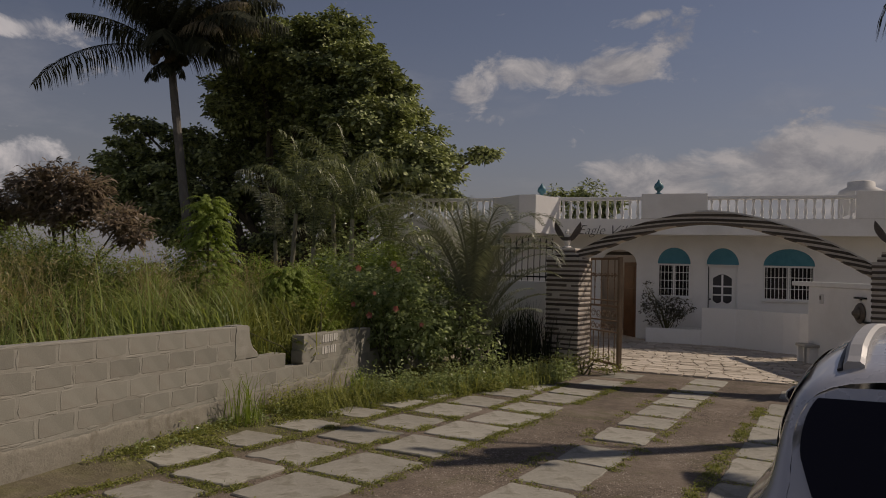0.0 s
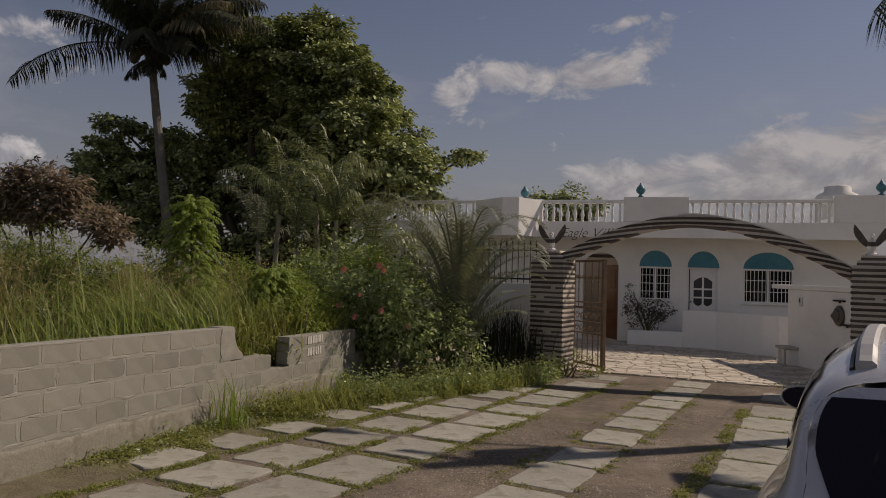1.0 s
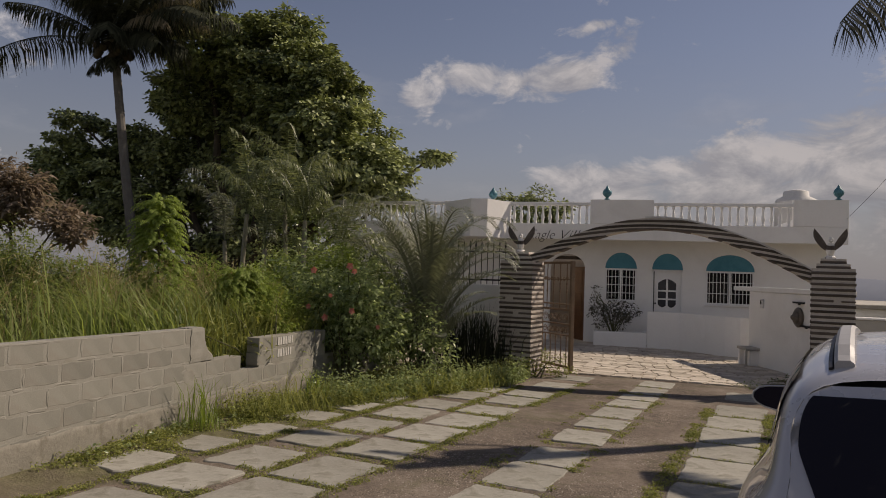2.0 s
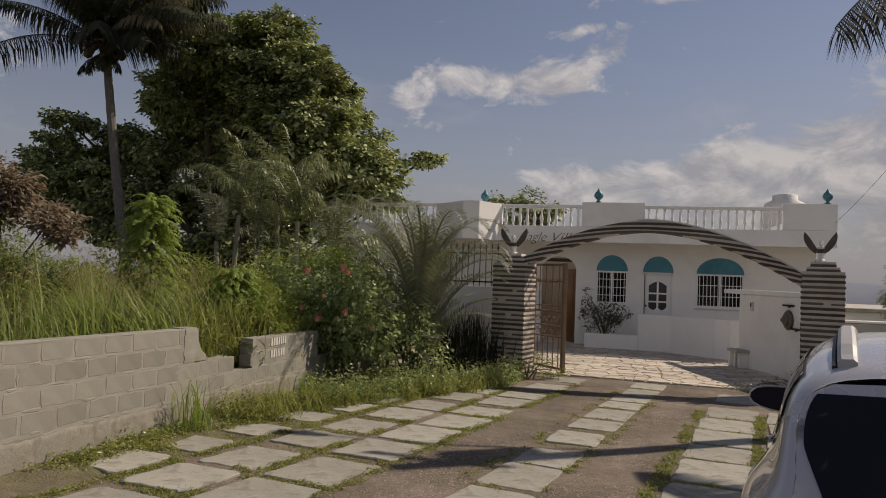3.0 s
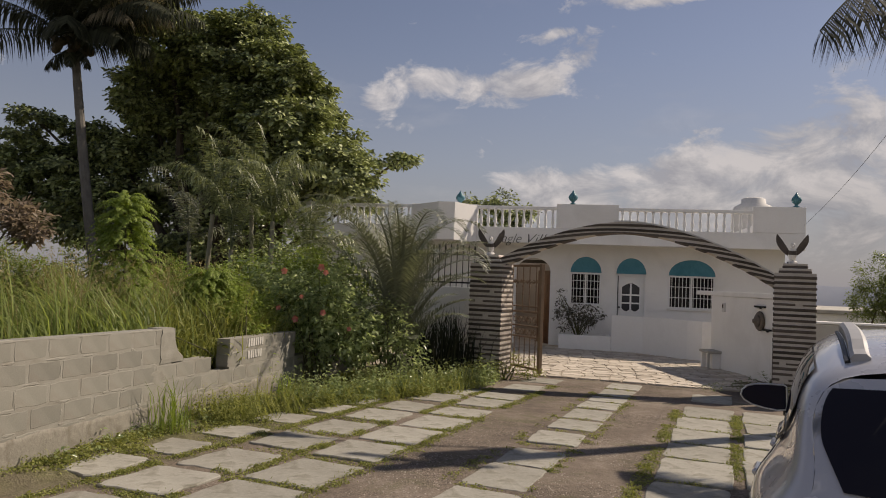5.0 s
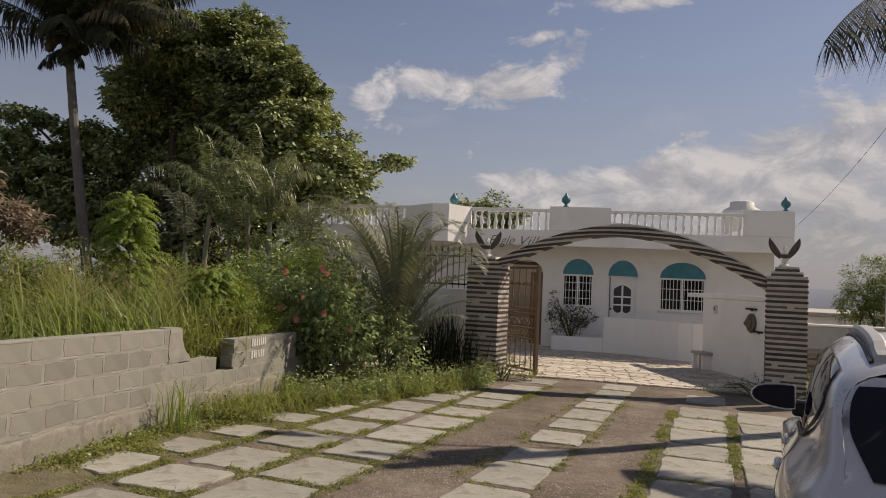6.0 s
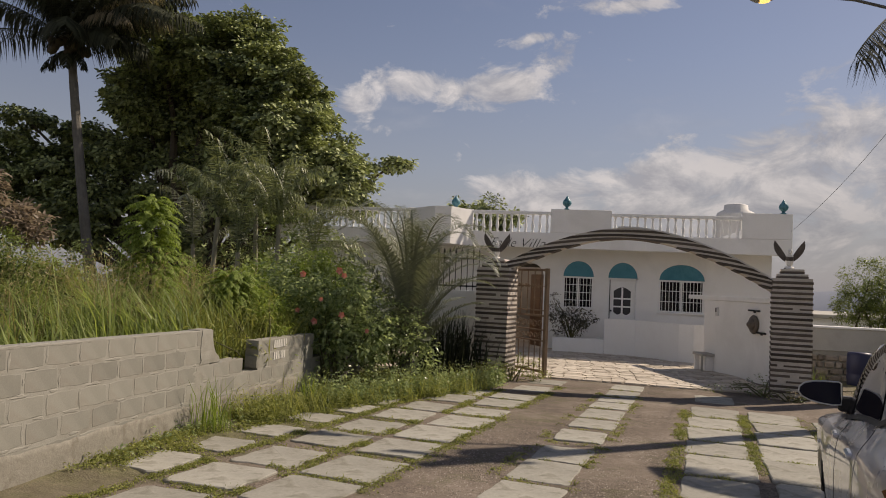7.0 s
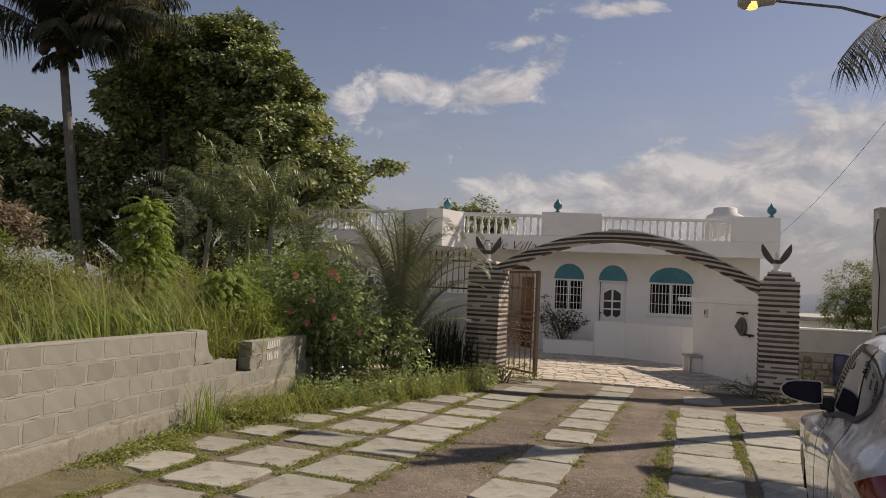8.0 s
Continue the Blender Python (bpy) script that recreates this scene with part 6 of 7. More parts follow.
    A, B = np.concatenate([p[0] for p in pts]), np.concatenate([p[1] for p in pts])
    X, Y = A * DR.x + B * DF.x, 7 + A * DR.y + B * DF.y
    C = np.stack([X, Y, [ground_z(x, y) for x, y in zip(X, Y)]], 1)
    C = C[patchy(X, Y, 1.6, 2) > -0.22]
    mat("joint_weeds", "low weeds growing between the pavers", C, 20, 0.06, 0.028, 0.026, 0.55, "verge")
    P = np.repeat(C, 5, axis=0) + rng.normal(size=(len(C) * 5, 3)) * np.array([0.04, 0.04, 0])
    V, F = blades(rng, P, rng.uniform(0.012, 0.05, len(P)), rng.uniform(0.004, 0.009, len(P)), rng.uniform(0.4, 1.5, len(P)))
    tagged(part("joint_grass", mesh_quads("joint_grass", V, F, M["verge"]), None), "short grass growing between the pavers", "grass", kind="stuff")


def make_pebbles():
    """Loose gravel on the bare strips of the drive."""
    rng = np.random.default_rng(9)
    A = np.concatenate([rng.uniform(-1.75, -0.8, 4200), rng.uniform(-0.2, 0.72, 4200), rng.uniform(-4.2, 3.2, 1200)])
    B = np.concatenate([rng.uniform(-4.5, 2.5, 4200), rng.uniform(-4.5, 2.5, 4200), rng.uniform(-3.5, 5, 1200)])
    X, Y = A * DR.x + B * DF.x, 7 + A * DR.y + B * DF.y
    keep = patchy(X, Y, 1.1, 12) > -0.2
    X, Y = X[keep], Y[keep]
    k = len(X)
    P = np.stack([X, Y, [ground_z(x, y) for x, y in zip(X, Y)]], 1)
    r = (rng.uniform(0.003, 0.011, k) ** 1.0)[:, None, None]
    base = np.array([(1, 0, 0), (0, 1, 0), (-1, 0, 0), (0, -1, 0), (0.3, 0.1, 0.75)])
    V = P[:, None, :] + base[None] * r * rng.uniform(0.6, 1.3, (k, 5, 1)) + rng.normal(size=(k, 5, 3)) * r * 0.15
    i = np.arange(k)[:, None] * 5
    F = np.concatenate([i + np.array([[a, (a + 1) % 4, 4]]) for a in range(4)])
    tagged(part("gravel", mesh_quads("gravel", V.reshape(-1, 3), F, M["pebble"]), None), "loose pale gravel on the bare drive", "gravel", kind="stuff")


def make_tuft(name, label, x, y, n, h, w, leaf, seed, lean=(0.2, 0.7), r=0.12):
    rng = np.random.default_rng(seed)
    z = ground_z(x, y)
    P = np.stack([rng.normal(0, r, n), rng.normal(0, r, n), np.full(n, -0.02)], 1)
    V, F = blades(rng, P, rng.uniform(0.5, 1.0, n) * h, rng.uniform(0.6, 1.1, n) * w, rng.uniform(*lean, n))
    ob = part(name, mesh_quads(name, V, F, M[leaf]), None)
    ob.location = (x, y, z)
    return tagged(ob, label, "plant")


def make_shrub(name, label, base, lobes, leaf, seed, clumps, per, size, aspect, flat=0.8, spread=0.14, flowers=(), stems=8, category="shrub"):
    rng = np.random.default_rng(seed)
    b = Vector(base)
    t = thing(name, label, category, Matrix.Translation(b))
    lo = [(x - b.x, y - b.y, z - b.z, rx, ry, rz) for x, y, z, rx, ry, rz in lobes]
    for i in range(stems):
        bm = bmesh.new()
        q = lo[i % len(lo)]
        p = Vector((q[0] + rng.uniform(-0.6, 0.6) * q[3], q[1] + rng.uniform(-0.6, 0.6) * q[4], q[2] + rng.uniform(0.1, 0.8) * q[5]))
        tube(bm, [Vector((rng.uniform(-0.1, 0.1), rng.uniform(-0.1, 0.1), -0.05)), p * 0.5 + Vector((rng.uniform(-0.1, 0.1), 0, 0.1)), p], [0.018, 0.012, 0.005], 5)
        part("woody_stem", bm, M["stem"], t)
    P, D, N, L = cloud_of_leaves(rng, lo, clumps, per, size, flat, spread, 0.2)
    V, F = leaf_cards(P, D, N, L, L * aspect)
    part("foliage", mesh_quads("foliage", V, F, M[leaf]), None, t)
    for fx, fy, fz, fr in flowers:
        bm = bmesh.new()
        for k in range(5):
            a = 2 * math.pi * k / 5 + fx
            d = Vector((math.cos(a), -0.35, math.sin(a)))
            s = Vector((-math.sin(a), 0, math.cos(a)))
            vs = [bm.verts.new(v) for v in (Vector(), d * fr * 0.6 + s * fr * 0.42, d * fr, d * fr * 0.6 - s * fr * 0.42)]
            bm.faces.new(vs)
        ob = part("flower", bm, M["petal"], t, "red hibiscus flower")
        ob.location = (fx - b.x, fy - b.y, fz - b.z)
    return t


def make_drooping_sapling(name, label, base, h, seed):
    """A thin stem set all round with short drooping twigs of small paired leaves: a loose cone."""
    rng = np.random.default_rng(seed)
    t = thing(name, label, "sapling", Matrix.Translation(Vector(base)))
    part("stem", tube(bmesh.new(), [(0, 0, -0.1), (0.03, 0, h * 0.5), (-0.02, 0.02, h * 0.8), (0.06, 0, h - 0.1)], [0.03, 0.022, 0.012, 0.005], 6), M["stem"], t)
    Vs, Fs, o = [], [], 0
    for k in range(700):
        f = ((k + rng.uniform(0, 1)) / 700) ** 1.15
        z = h * (0.1 + 0.86 * f)
        reach = 0.46 * (1 - f) ** 0.7
        V, F = frond(rng, rng.uniform(0.22, 0.46), radians(rng.uniform(5, 55)), radians(rng.uniform(50, 85)), 12, 0.075, 0.021, 0.6, 0.0, rng.uniform(-0.3, 0.3))
        V = V + np.array([reach * rng.uniform(0, 1) ** 0.5, 0, 0])
        a = rng.uniform(0, 2 * math.pi)
        R = np.array([[math.cos(a), -math.sin(a), 0], [math.sin(a), math.cos(a), 0], [0, 0, 1]])
        V = V @ R.T + np.array([0, 0, z])
        Vs.append(V), Fs.append(F + o)
        o += len(V)
    part("foliage", frond_mesh(np.concatenate(Vs), np.concatenate(Fs), M["feather"]), None, t)
    return t


FEATHER = ((-8.75, 16.0, 2.75, 11, 5), (-7.1, 15.8, 2.6, 12, 6), (-9.7, 16.6, 2.1, 9, 7), (-6.4, 16.4, 1.95, 9, 8), (-7.9, 15.4, 1.9, 10, 9), (-8.2, 16.9, 3.1, 9, 10))


def make_plants():
    # the big broad-leaved tree
    lobes = [(-15.9, 25, 10.4, 2.0, 2.0, 1.3), (-14.0, 25, 10.0, 1.9, 2.0, 1.2), (-12.6, 26, 11.2, 0.9, 0.9, 0.65), (-13.2, 26, 10.5, 0.9, 0.9, 0.7), (-12.0, 25.4, 9.2, 1.9, 2.0, 1.0), (-10.5, 25, 8.3, 1.4, 1.8, 1.0),
             (-10.5, 23.8, 6.8, 1.5, 1.8, 1.1), (-9.3, 24, 5.7, 1.3, 1.6, 1.0), (-8.4, 24.4, 5.1, 1.1, 1.4, 0.8), (-8.0, 26.4, 6.0, 0.8, 0.5, 0.15), (-6.95, 26.4, 6.1, 0.35, 0.4, 0.1), (-8.5, 26, 4.4, 0.8, 1.2, 0.45),
             (-15.2, 26.8, 7.8, 2.5, 2.2, 1.8), (-13.0, 24.8, 8.4, 1.5, 1.6, 1.0), (-11.6, 24, 7.3, 1.3, 1.4, 1.2), (-17.3, 26, 8.4, 1.7, 2.0, 1.4), (-11.5, 23.6, 4.8, 2.4, 2.0, 1.5), (-17.2, 27, 5.5, 2.4, 2.2, 1.5), (-14.9, 26.8, 3.1, 3.2, 2.0, 1.4),
             (-22.7, 26, 7.7, 0.9, 1.0, 0.35), (-20.6, 26, 7.1, 0.9, 1.0, 0.3), (-21.6, 26, 6.4, 0.8, 1.0, 0.3), (-23.3, 26, 7.0, 0.7, 0.9, 0.25), (-19.4, 26, 7.0, 0.6, 0.9, 0.35), (-20.5, 26, 5.9, 1.6, 1.5, 0.6), (-23.5, 26, 5.5, 1.4, 1.2, 0.4), (-18.4, 26, 6.3, 1.2, 1.5, 0.9), (-23.6, 26, 6.2, 1.1, 1.0, 0.3), (-21.5, 26, 5.3, 2.0, 1.5, 0.7), (-19.0, 26, 4.4, 2.0, 2.0, 0.9), (-24.2, 26, 4.5, 1.6, 1.4, 0.7), (-22.0, 26, 3.9, 2.8, 1.5, 0.9),
             # lobes past y 28 are hidden behind the crown, added to shade its left
             (-14.5, 28.4, 10.2, 2.6, 1.8, 1.4), (-12.6, 28.6, 8.6, 2.4, 1.8, 1.5), (-11.0, 28.4, 6.9, 2.0, 1.8, 1.4), (-17.5, 29, 8.6, 2.6, 1.8, 1.8),
             (-18.5, 29.5, 11.2, 2.3, 2.0, 1.6), (-16.0, 29.5, 11.8, 2.3, 2.0, 1.4), (-13.9, 28.5, 10.9, 1.7, 1.7, 1.1), (-20.2, 31, 10.0, 2.0, 2.0, 1.6), (-19.8, 25.6, 3.2, 1.8, 1.0, 0.8), (-10.3, 25.4, 4.4, 1.0, 0.8, 0.5)]
    make_tree("almond_tree", "large spreading broad-leaved tree with a dense dark green crown", (-15.2, 26, -0.3), lobes, "almond", 1, 28.0, 85, 0.205, 0.66, 0.32, 0.55, 0.27, outward=1.0, stray=0.3)
    # coconut palm
    fr = [(181, 15, 40, 6.7), (204, 36, 6, 3.7), (160, 52, -5, 4.6), (188, 60, -5, 4.8), (222, 60, 5, 4.6), (240, 66, 10, 4.6), (256, 72, 10, 4.6), (272, 66, 20, 4.4), (286, 70, 15, 4.6), (300, 62, 15, 4.6), (316, 54, 18, 4.4),
          (334, 46, 22, 4.4), (348, 32, 40, 4.8), (357, 54, 12, 4.6), (8, 38, 36, 4.8), (20, 52, 15, 4.6), (36, 62, 10, 4.6), (60, 66, 10, 4.6), (88, 68, 10, 4.6), (112, 66, 5, 4.6), (136, 60, 0, 4.6), (240, 80, -20, 4.6), (60, 82, -20, 4.6), (150, 76, -10, 4.8), (330, 76, -10, 4.8),
          (342, 24, 50, 2.6), (14, 26, 46, 2.8), (300, 30, 55, 2.4)]
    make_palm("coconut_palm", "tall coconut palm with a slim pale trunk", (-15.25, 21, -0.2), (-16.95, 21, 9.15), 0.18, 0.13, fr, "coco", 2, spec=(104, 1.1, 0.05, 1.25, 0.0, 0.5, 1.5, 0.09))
    rt = np.random.default_rng(22)
    palm = bpy.data.objects["coconut_palm"]
    for az, rise, fall, ln in ((352, 50, 20, 4.0), (6, 44, 34, 3.8), (338, 42, 44, 3.4)):
        V, F = frond(rt, ln, radians(rise), radians(fall), 80, 0.8, 0.045, 1.2, 0.0)
        ob = part("old_frond", frond_mesh(V, F, M["frondtan"]), None, palm, "dry tan old frond")
        ob.matrix_basis = Matrix.Translation((-1.7, 0, 9.3)) @ Matrix.Rotation(radians(az), 4, "Z")
    for az, rise, fall, ln in ((200, -20, 75, 1.2), (230, -30, 80, 1.0), (170, -10, 80, 1.1), (300, -25, 80, 1.1), (340, -20, 75, 1.2)):
        V, F = frond(rt, ln, radians(rise), radians(fall), 30, 0.35, 0.05, 1.0, 0.0)
        ob = part("old_frond", frond_mesh(V, F, M["coco"]), None, palm, "withered hanging frond stub")
        ob.matrix_basis = Matrix.Translation((-1.7, 0, 9.1)) @ Matrix.Rotation(radians(az), 4, "Z")
    nuts = to_mesh("coconut", lathe(bmesh.new(), [(0.03, -0.15), (0.11, -0.1), (0.14, 0.0), (0.1, 0.1), (0.02, 0.15)], 8), M["bark2"], True)
    for k in range(22):
        a, r = 2.4 * k, 0.25 + 0.035 * (k % 9) + (0.2 if 2.2 < (2.4 * k) % 6.283 < 4.1 else 0.0)
        part("coconut", nuts, None, palm).location = (-1.7 + r * math.cos(a), r * math.sin(a), 9.35 - 0.045 * (k % 11))
    spathe = to_mesh("flower_sheath", tube(bmesh.new(), [(0, 0, 0), (0.12, 0, 0.28), (0.2, 0, 0.4), (0.33, 0, 0.36), (0.42, 0, 0.2)], [0.03, 0.06, 0.07, 0.05, 0.01], 6), M["palestem"], True)
    for a in (20, 200, 265, 320):
        ob = part("flower_sheath", spathe, None, palm, "dry pale flower sheath")
        ob.matrix_basis = Matrix.Translation((-1.7, 0, 9.15)) @ Matrix.Rotation(radians(a), 4, "Z")
    # slender feather palms in front of the tree
    for i, (x, y, h, n, sd) in enumerate(FEATHER):
        r2 = np.random.default_rng(sd)
        fr = fan(r2, n - 3, (66, 89), (1.8, 2.5), (0, 55)) + fan(r2, 1, (30, 55), (1.2, 1.6), (70, 88), 40)
        make_palm("feather_palm", "slender multi-stemmed feather palm with olive-green fronds", (x + 0.2 * (i % 3 - 1), y, 0.0), (x, y, h + 0.25), 0.07, 0.05, fr, "greypalm" if i == 2 else "areca", sd, spec=(36, 0.6, 0.028, 1.1, 0.1, 0.9, 2.4, 0.12), bark="palestem")
    # date palm beside the gateway
    r3 = np.random.default_rng(31)
    fr = fan(r3, 12, (74, 88), (3.6, 4.1), (10, 65)) + fan(r3, 16, (60, 76), (3.0, 3.5), (0, 50), 11)
    fr = [(az, rise, fall, ln * (1.04 - 0.3 * max(math.cos(radians(az)), 0) ** 2)) for az, rise, fall, ln in fr]
    fr += [(-4, 84, 70, 3.4), (-60, 82, 50, 3.9), (8, 84, 70, 3.3), (40, 84, 45, 3.8), (-40, 86, 60, 3.6), (172, 82, 30, 3.9), (195, 84, 25, 4.0), (150, 80, 35, 3.7), (215, 82, 35, 3.8), (262, 84, 30, 4.0), (290, 80, 35, 3.7)] + fan(r3, 10, (30, 58), (1.3, 2.0), (0, 50))
    make_palm("date_palm", "bushy grey-green date palm with arching fronds beside the gateway", (-3.35, 13.5, -0.3), (-3.35, 13.5, 0.2), 0.2, 0.17, fr, "greypalm", 32, spec=(100, 0.40, 0.018, 0.25, 0.4, 0.8, 2.6, 0.08), category="palm")
    # young coconut palm by the drive, fronds hanging over the drive
    fr = [(224.5, 19, 45, 5.75), (228, 19, 46, 5.6), (250, 40, 40, 3.0), (268, 20, 50, 2.6), (330, 55, 10, 2.2), (20, 60, 10, 2.2), (70, 60, 15, 2.2), (110, 55, 20, 2.2), (290, 50, 15, 2.2)]
    make_palm("young_palm", "young coconut palm hanging fronds, darkened as backlit, over the parked car", (6.2, 10.0, -0.2), (5.6, 9.4, 4.15), 0.15, 0.10, fr, "coco", 41, spec=(200, 0.64, 0.024, 1.1, -0.8, 0.2, 1.5, 0.08), wander=0.0)
    # hibiscus and hedge plants
    fl = [(-4.72, 11.25, 1.70, 0.065), (-4.12, 11.35, 1.78, 0.07), (-4.45, 11.15, 0.93, 0.065), (-4.75, 11.15, 1.1, 0.05), (-4.0, 11.2, 1.05, 0.06), (-3.6, 11.35, 0.8, 0.045), (-4.3, 11.0, 1.3, 0.04), (-4.02, 11.3, 1.70, 0.055)]
    make_shrub("hibiscus_bush", "red-flowering hibiscus bush on the verge", (-4.25, 11.7, -0.22), [(-4.7, 11.7, 1.15, 0.5, 0.5, 0.65), (-4.1, 11.8, 1.15, 0.5, 0.5, 0.68), (-3.7, 11.9, 0.75, 0.5, 0.5, 0.6), (-4.35, 11.75, 0.5, 0.5, 0.45, 0.5)], "hibleaf", 51, 135, 32, 0.10, 0.55, spread=0.11, flowers=fl, stems=14)
    make_shrub("green_bush", "dense mixed green bush", (-5.3, 12.6, 0.1), [(-5.4, 12.4, 1.3, 0.8, 0.7, 0.9), (-5.9, 12.0, 1.0, 0.8, 0.7, 0.8), (-4.9, 13.0, 1.0, 0.7, 0.6, 0.9)], "hibleaf", 52, 110, 20, 0.12, 0.5, spread=0.14)
    make_shrub("creeper", "trailing green creeper beneath the date palm", (-3.4, 12.7, -0.28), [(-3.5, 12.6, 0.5, 0.7, 0.5, 0.6), (-3.1, 13.0, 0.3, 0.45, 0.5, 0.5), (-3.9, 12.9, 0.9, 0.5, 0.5, 0.7), (-3.3, 12.8, 0.75, 0.5, 0.4, 0.5)], "hibleaf", 53, 140, 18, 0.10, 0.45, spread=0.12)
    make_shrub("creeper", "trailing green creeper beneath the date palm", (-4.6, 9.6, 0.1), [(-5.0, 9.4, 0.75, 0.5, 0.9, 0.55), (-4.95, 10.6, 0.85, 0.4, 0.8, 0.6), (-4.9, 8.4, 0.6, 0.3, 0.5, 0.5)], "verge", 54, 55, 22, 0.12, 0.28, spread=0.13)
    for sd, (x, y, z, r, h) in enumerate(((-7.0, 13.8, 0.8, 1.0, 0.9), (-5.9, 14.6, 1.2, 1.0, 1.3), (-4.6, 14.4, 0.9, 0.8, 1.1), (-10.8, 13.5, 0.8, 1.4, 1.0), (-6.6, 17.5, 1.5, 1.3, 1.6), (-9.0, 18.0, 1.5, 1.8, 1.6), (-12.5, 17.0, 1.2, 1.8, 1.2), (-6.4, 18.2, 1.9, 1.1, 1.0), (-8.2, 18.6, 2.6, 1.2, 1.2))):
        make_shrub("undergrowth_bush", "dark green undergrowth below the palms", (x, y, 0.1), [(x, y, z, r, r * 0.8, h), (x + 0.5 * r, y, z * 0.7, r * 0.7, r * 0.7, h * 0.7)], "almond" if sd % 2 else "marl", 90 + sd, 60 / r, 22, 0.15, 0.45, spread=0.18)
    # feathery light green saplings
    for i, (x, y, h, r) in enumerate(((-5.6, 11.0, 1.75, 0.7), (-5.2, 10.4, 1.6, 0.5), (-9.5, 11.5, 1.8, 0.9), (-7.4, 12.5, 1.9, 0.8), (-5.8, 14.2, 2.15, 0.7), (-5.2, 13.6, 2.25, 0.6), (-6.2, 13.2, 2.1, 0.6))):
        make_shrub("feathery_sapling", "light green feathery sapling above the grass", (x, y, 0.1), [(x, y, h * 0.42, r * 1.15, r * 1.1, h * 0.4), (x - 0.1, y, h * 0.78, r * 0.5, r * 0.5, h * 0.22)], "feather", 60 + i, 230 / max(r, 0.6), 44, 0.085, 0.26, spread=0.13, category="sapling")
    for i, (x, y, h, r) in enumerate(((-7.9, 8.5, 2.1, 0.75), (-8.9, 9.0, 2.3, 0.9), (-7.2, 7.7, 1.5, 0.5), (-8.6, 7.5, 1.7, 0.8), (-10.2, 9.2, 2.4, 1.0), (-11.6, 10.2, 2.3, 1.2), (-6.9, 6.6, 1.3, 0.5), (-13.2, 10.8, 2.4, 1.3))):
        make_shrub("thorn_thicket", "dark green fine-leaved thicket behind the wall", (x, y, 0.1), [(x, y, h * 0.42, r * 1.1, r, h * 0.4), (x + 0.15, y, h * 0.75, r * 0.65, r * 0.6, h * 0.22), (x - 0.5 * r, y + 0.2, h * 0.6, r * 0.6, r * 0.6, h * 0.25)], "thicket", 160 + i, 190 / max(r, 0.6), 42, 0.075, 0.3, spread=0.12, stems=10, category="bush")
    for i, (x, y, h) in enumerate(((-6.45, 9.5, 2.7), (-5.5, 10.2, 1.6))):
        make_drooping_sapling("drooping_sapling", "bright green cone-shaped sapling with drooping feathery twigs", (x, y, 0.1), h, 200 + i)
    # red-leaved mango and far trees
    lobes = [(-17.5, 16.8, 3.85, 1.0, 0.95, 0.63), (-16.3, 16.8, 3.76, 0.63, 0.75, 0.63), (-18.9, 16.8, 3.38, 1.0, 0.85, 0.5), (-17.0, 16.8, 3.13, 1.0, 0.75, 0.38), (-15.0, 16.8, 2.8, 0.67, 0.6, 0.3), (-14.4, 16.7, 2.46, 0.46, 0.42, 0.38), (-20.6, 16.8, 2.96, 1.18, 0.85, 0.67)]
    make_tree("mango_tree", "mango tree with bronze-red young leaves", (-17.2, 16.8, -0.1), lobes, "mango", 71, 60, 48, 0.25, 0.34, 0.12, 0.8, 0.22)
    make_tree("garden_tree", "small feathery garden tree beyond the garden wall", (8.9, 24, -0.5), [(8.9, 24, 2.3, 0.8, 0.8, 0.7), (9.6, 24, 1.9, 0.9, 0.8, 0.9), (8.5, 24, 1.5, 0.6, 0.7, 0.6), (9.3, 24, 1.2, 0.9, 0.8, 0.6)], "thicket", 72, 95, 70, 0.11, 0.26, 0.08, 0.7, 0.15)
    make_tree("distant_tree", "tree top showing above the parapet", (-5.0, 42, -0.6), [(-4.8, 42, 6.2, 0.8, 0.9, 0.7), (-5.8, 42, 5.6, 1.0, 0.9, 0.7), (-3.9, 42, 5.6, 0.9, 0.9, 0.6), (-6.9, 42, 6.3, 0.4, 0.5, 0.5), (-5, 42, 4.4, 2.2, 1.6, 1.0)], "almond", 73, 16, 50, 0.3, 0.5, 0.15, 0.6, 0.3)
    make_shrub("planter_shrub", "sparse dark-leaved shrub in the white planter", (-0.15, 24.75, -0.08), [(-0.15, 24.7, 0.35, 0.62, 0.35, 0.4), (-0.25, 24.7, 0.75, 0.75, 0.35, 0.42), (0.2, 24.7, 0.6, 0.55, 0.3, 0.35), (-0.75, 24.7, 1.15, 0.18, 0.2, 0.3)], "bronze", 74, 120, 20, 0.10, 0.5, spread=0.12, stems=16)
    # tufts
    make_tuft("grass_tuft", "tall pale grass tuft at the foot of the wall", -4.25, 7.35, 60, 0.72, 0.013, "feather", 81)
    make_tuft("grass_tuft", "tall pale grass tuft at the foot of the wall", -4.05, 9.9, 50, 0.6, 0.013, "feather", 82)
    make_tuft("grass_tuft", "pale grass tuft beside the far gate pillar", 4.75, 15.7, 40, 0.75, 0.013, "feather", 89, (0.2, 0.8), 0.1)
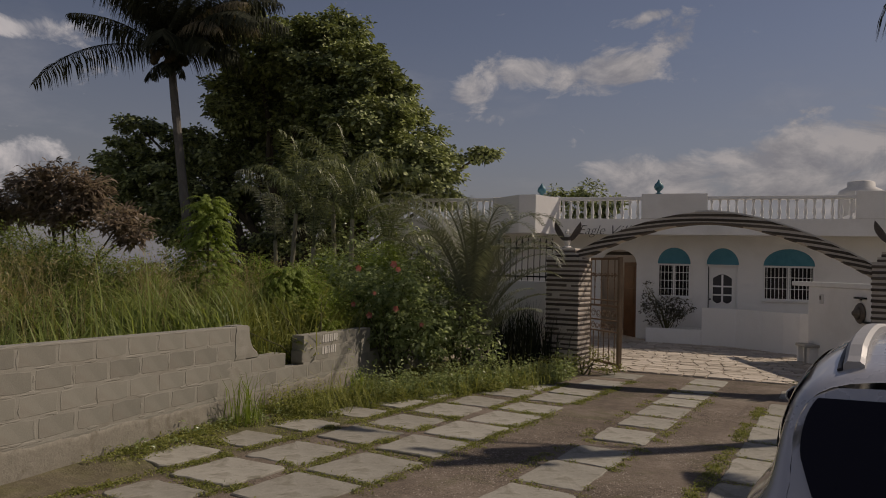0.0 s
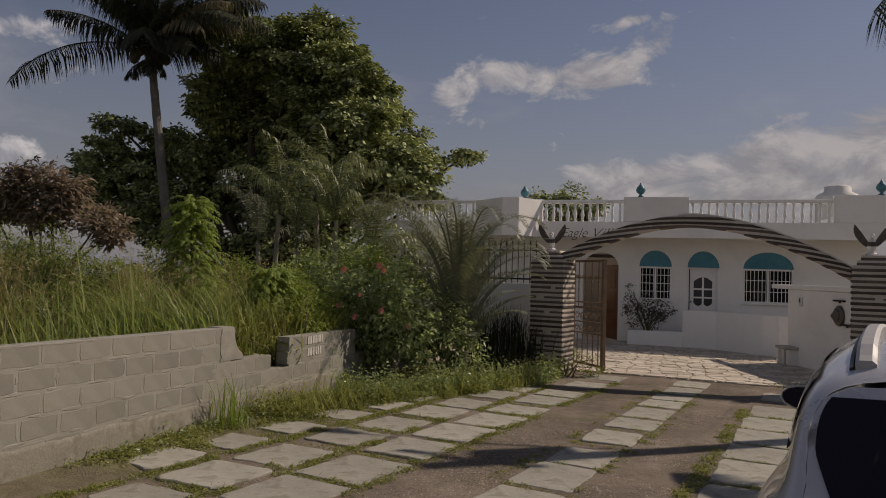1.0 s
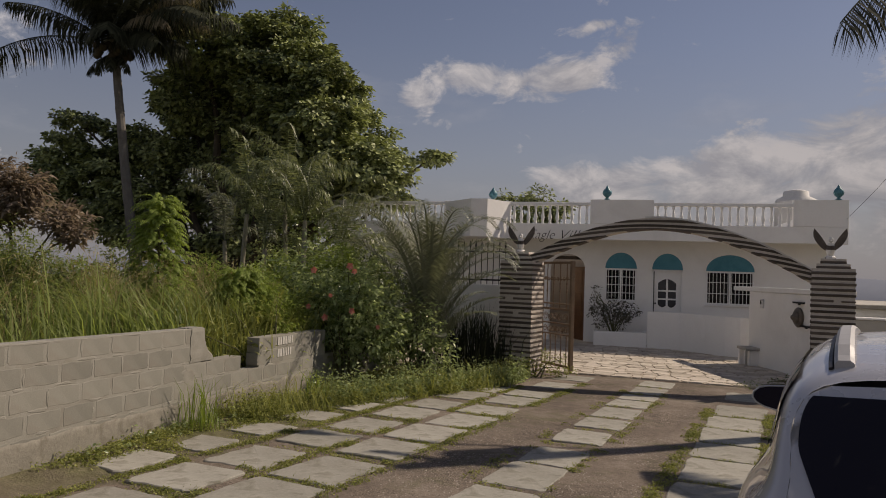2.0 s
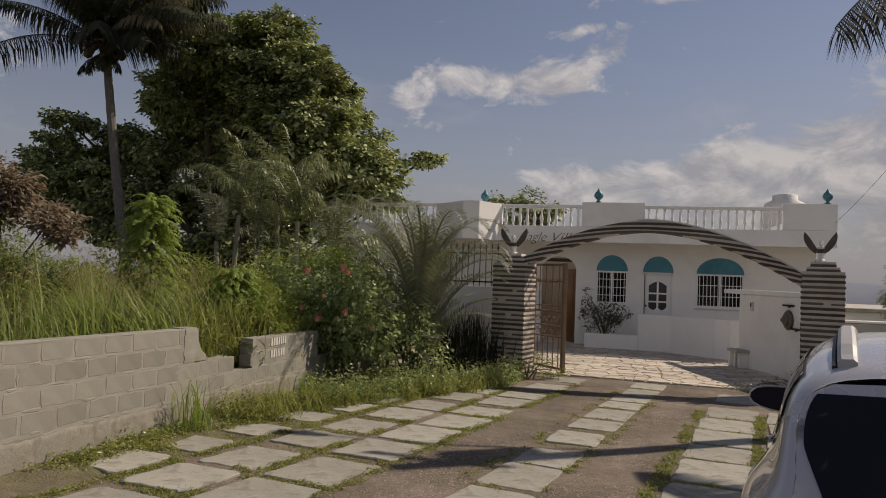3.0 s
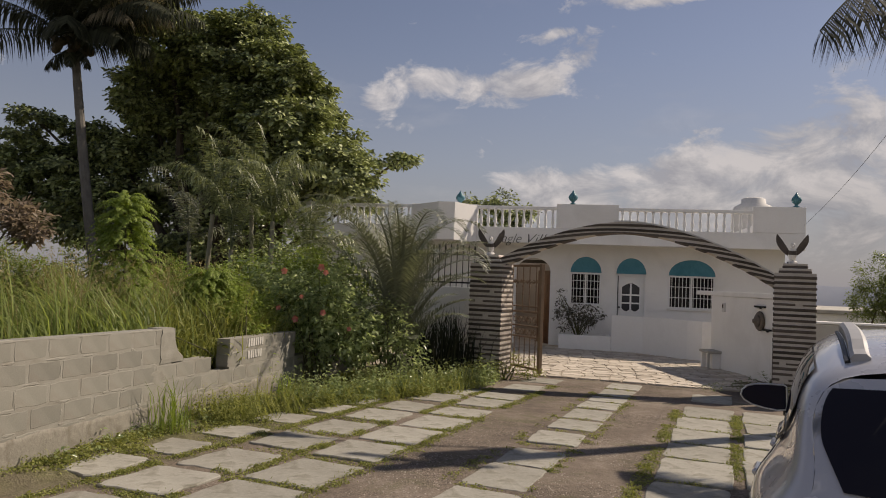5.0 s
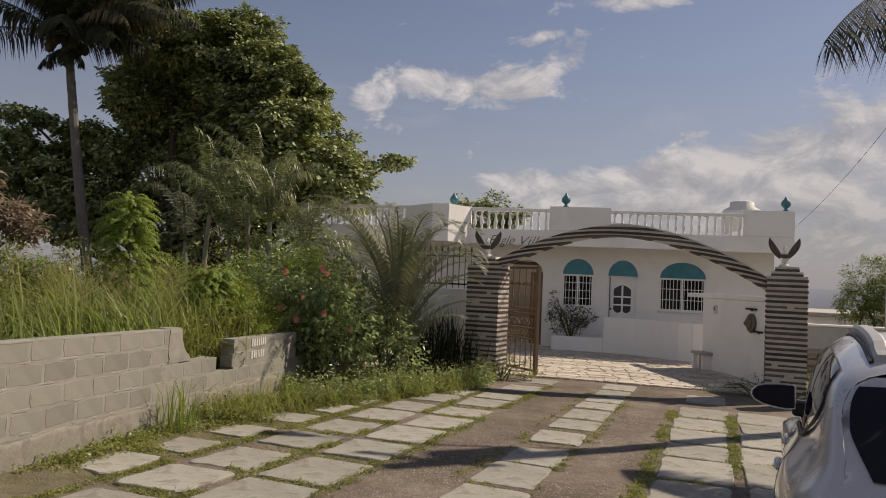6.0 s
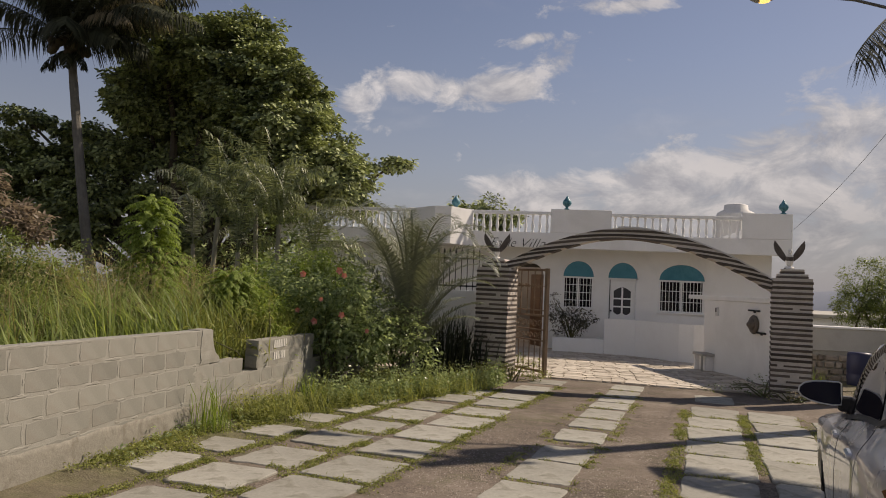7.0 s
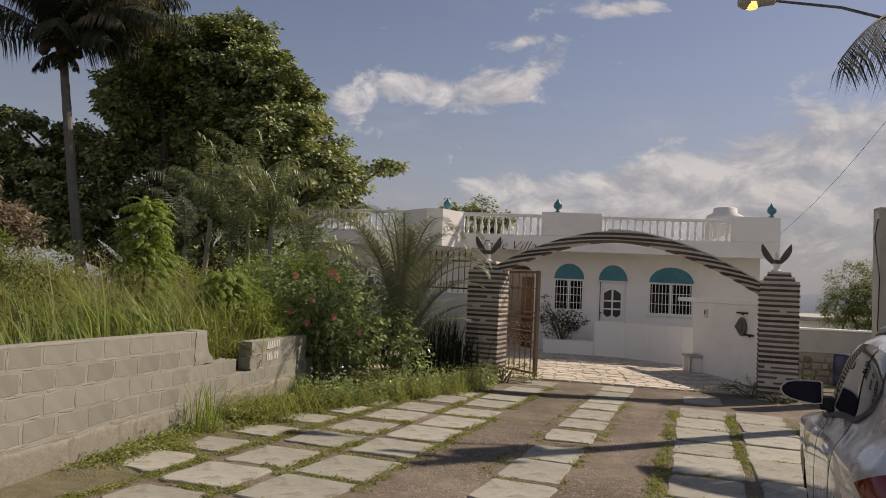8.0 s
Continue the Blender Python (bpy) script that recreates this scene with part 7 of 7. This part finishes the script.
    for sd, (x, y, h) in enumerate(((-5.15, 9.3, 1.2), (-5.2, 9.9, 1.35), (-5.1, 10.4, 1.25), (-5.4, 10.6, 1.5), (-5.15, 8.6, 1.1), (-5.4, 9.1, 1.4), (-5.1, 10.9, 1.2), (-5.6, 9.8, 1.5))):
        make_tuft("tall_grass", "tall light green grass clump behind the low wall", x, y, 280, h, 0.02, "verge", 120 + sd, (0.1, 0.6), 0.2)
    # near-black leaf colour stands in for the shade behind the pillar
    for sd, (x, y, n, h, r) in enumerate(((-2.5, 14.75, 70, 1.7, 0.22), (-2.9, 14.5, 70, 1.6, 0.25), (-2.2, 15.1, 50, 1.4, 0.16), (-2.75, 15.2, 80, 1.6, 0.25), (-3.3, 14.9, 80, 1.5, 0.25))):
        make_tuft("strap_leaf_plant", "dark strap-leaved plant, pillar shade deepened in its colour", x, y, n, h, 0.03, "coco", 83 + sd, (0.15, 0.6), r)
    make_shrub("pillar_weeds", "low leafy weeds at the foot of the gate pillar", (-1.4, 14.75, -0.3), [(-1.75, 14.65, -0.1, 0.5, 0.25, 0.22), (-1.15, 14.9, -0.05, 0.4, 0.3, 0.3), (-2.3, 14.4, -0.15, 0.4, 0.25, 0.2), (-0.85, 14.85, -0.2, 0.3, 0.2, 0.12)], "verge", 86, 190, 22, 0.06, 0.45, spread=0.08, stems=5, category="weeds")
    make_shrub("pillar_weeds", "dry weeds and litter at the foot of the gate pillar", (3.9, 14.3, -0.3), [(3.6, 14.3, -0.22, 0.5, 0.25, 0.14), (4.6, 14.2, -0.2, 0.6, 0.3, 0.16), (5.3, 14.3, -0.15, 0.5, 0.3, 0.2)], "drygrass", 87, 90, 14, 0.06, 0.4, spread=0.08, stems=5, category="weeds")

    make_shrub("pillar_weeds", "dark low weeds along the garden wall foot", (3.6, 14.9, -0.3), [(3.2, 15.1, -0.2, 0.5, 0.3, 0.16), (3.7, 14.4, -0.2, 0.4, 0.25, 0.2), (3.75, 15.9, -0.2, 0.2, 0.7, 0.2), (2.7, 15.2, -0.25, 0.3, 0.2, 0.1)], "marl", 88, 150, 18, 0.05, 0.5, spread=0.07, stems=5, category="weeds")


make_plants()
make_grass()
make_pebbles()

make_pavers()
make_patio()
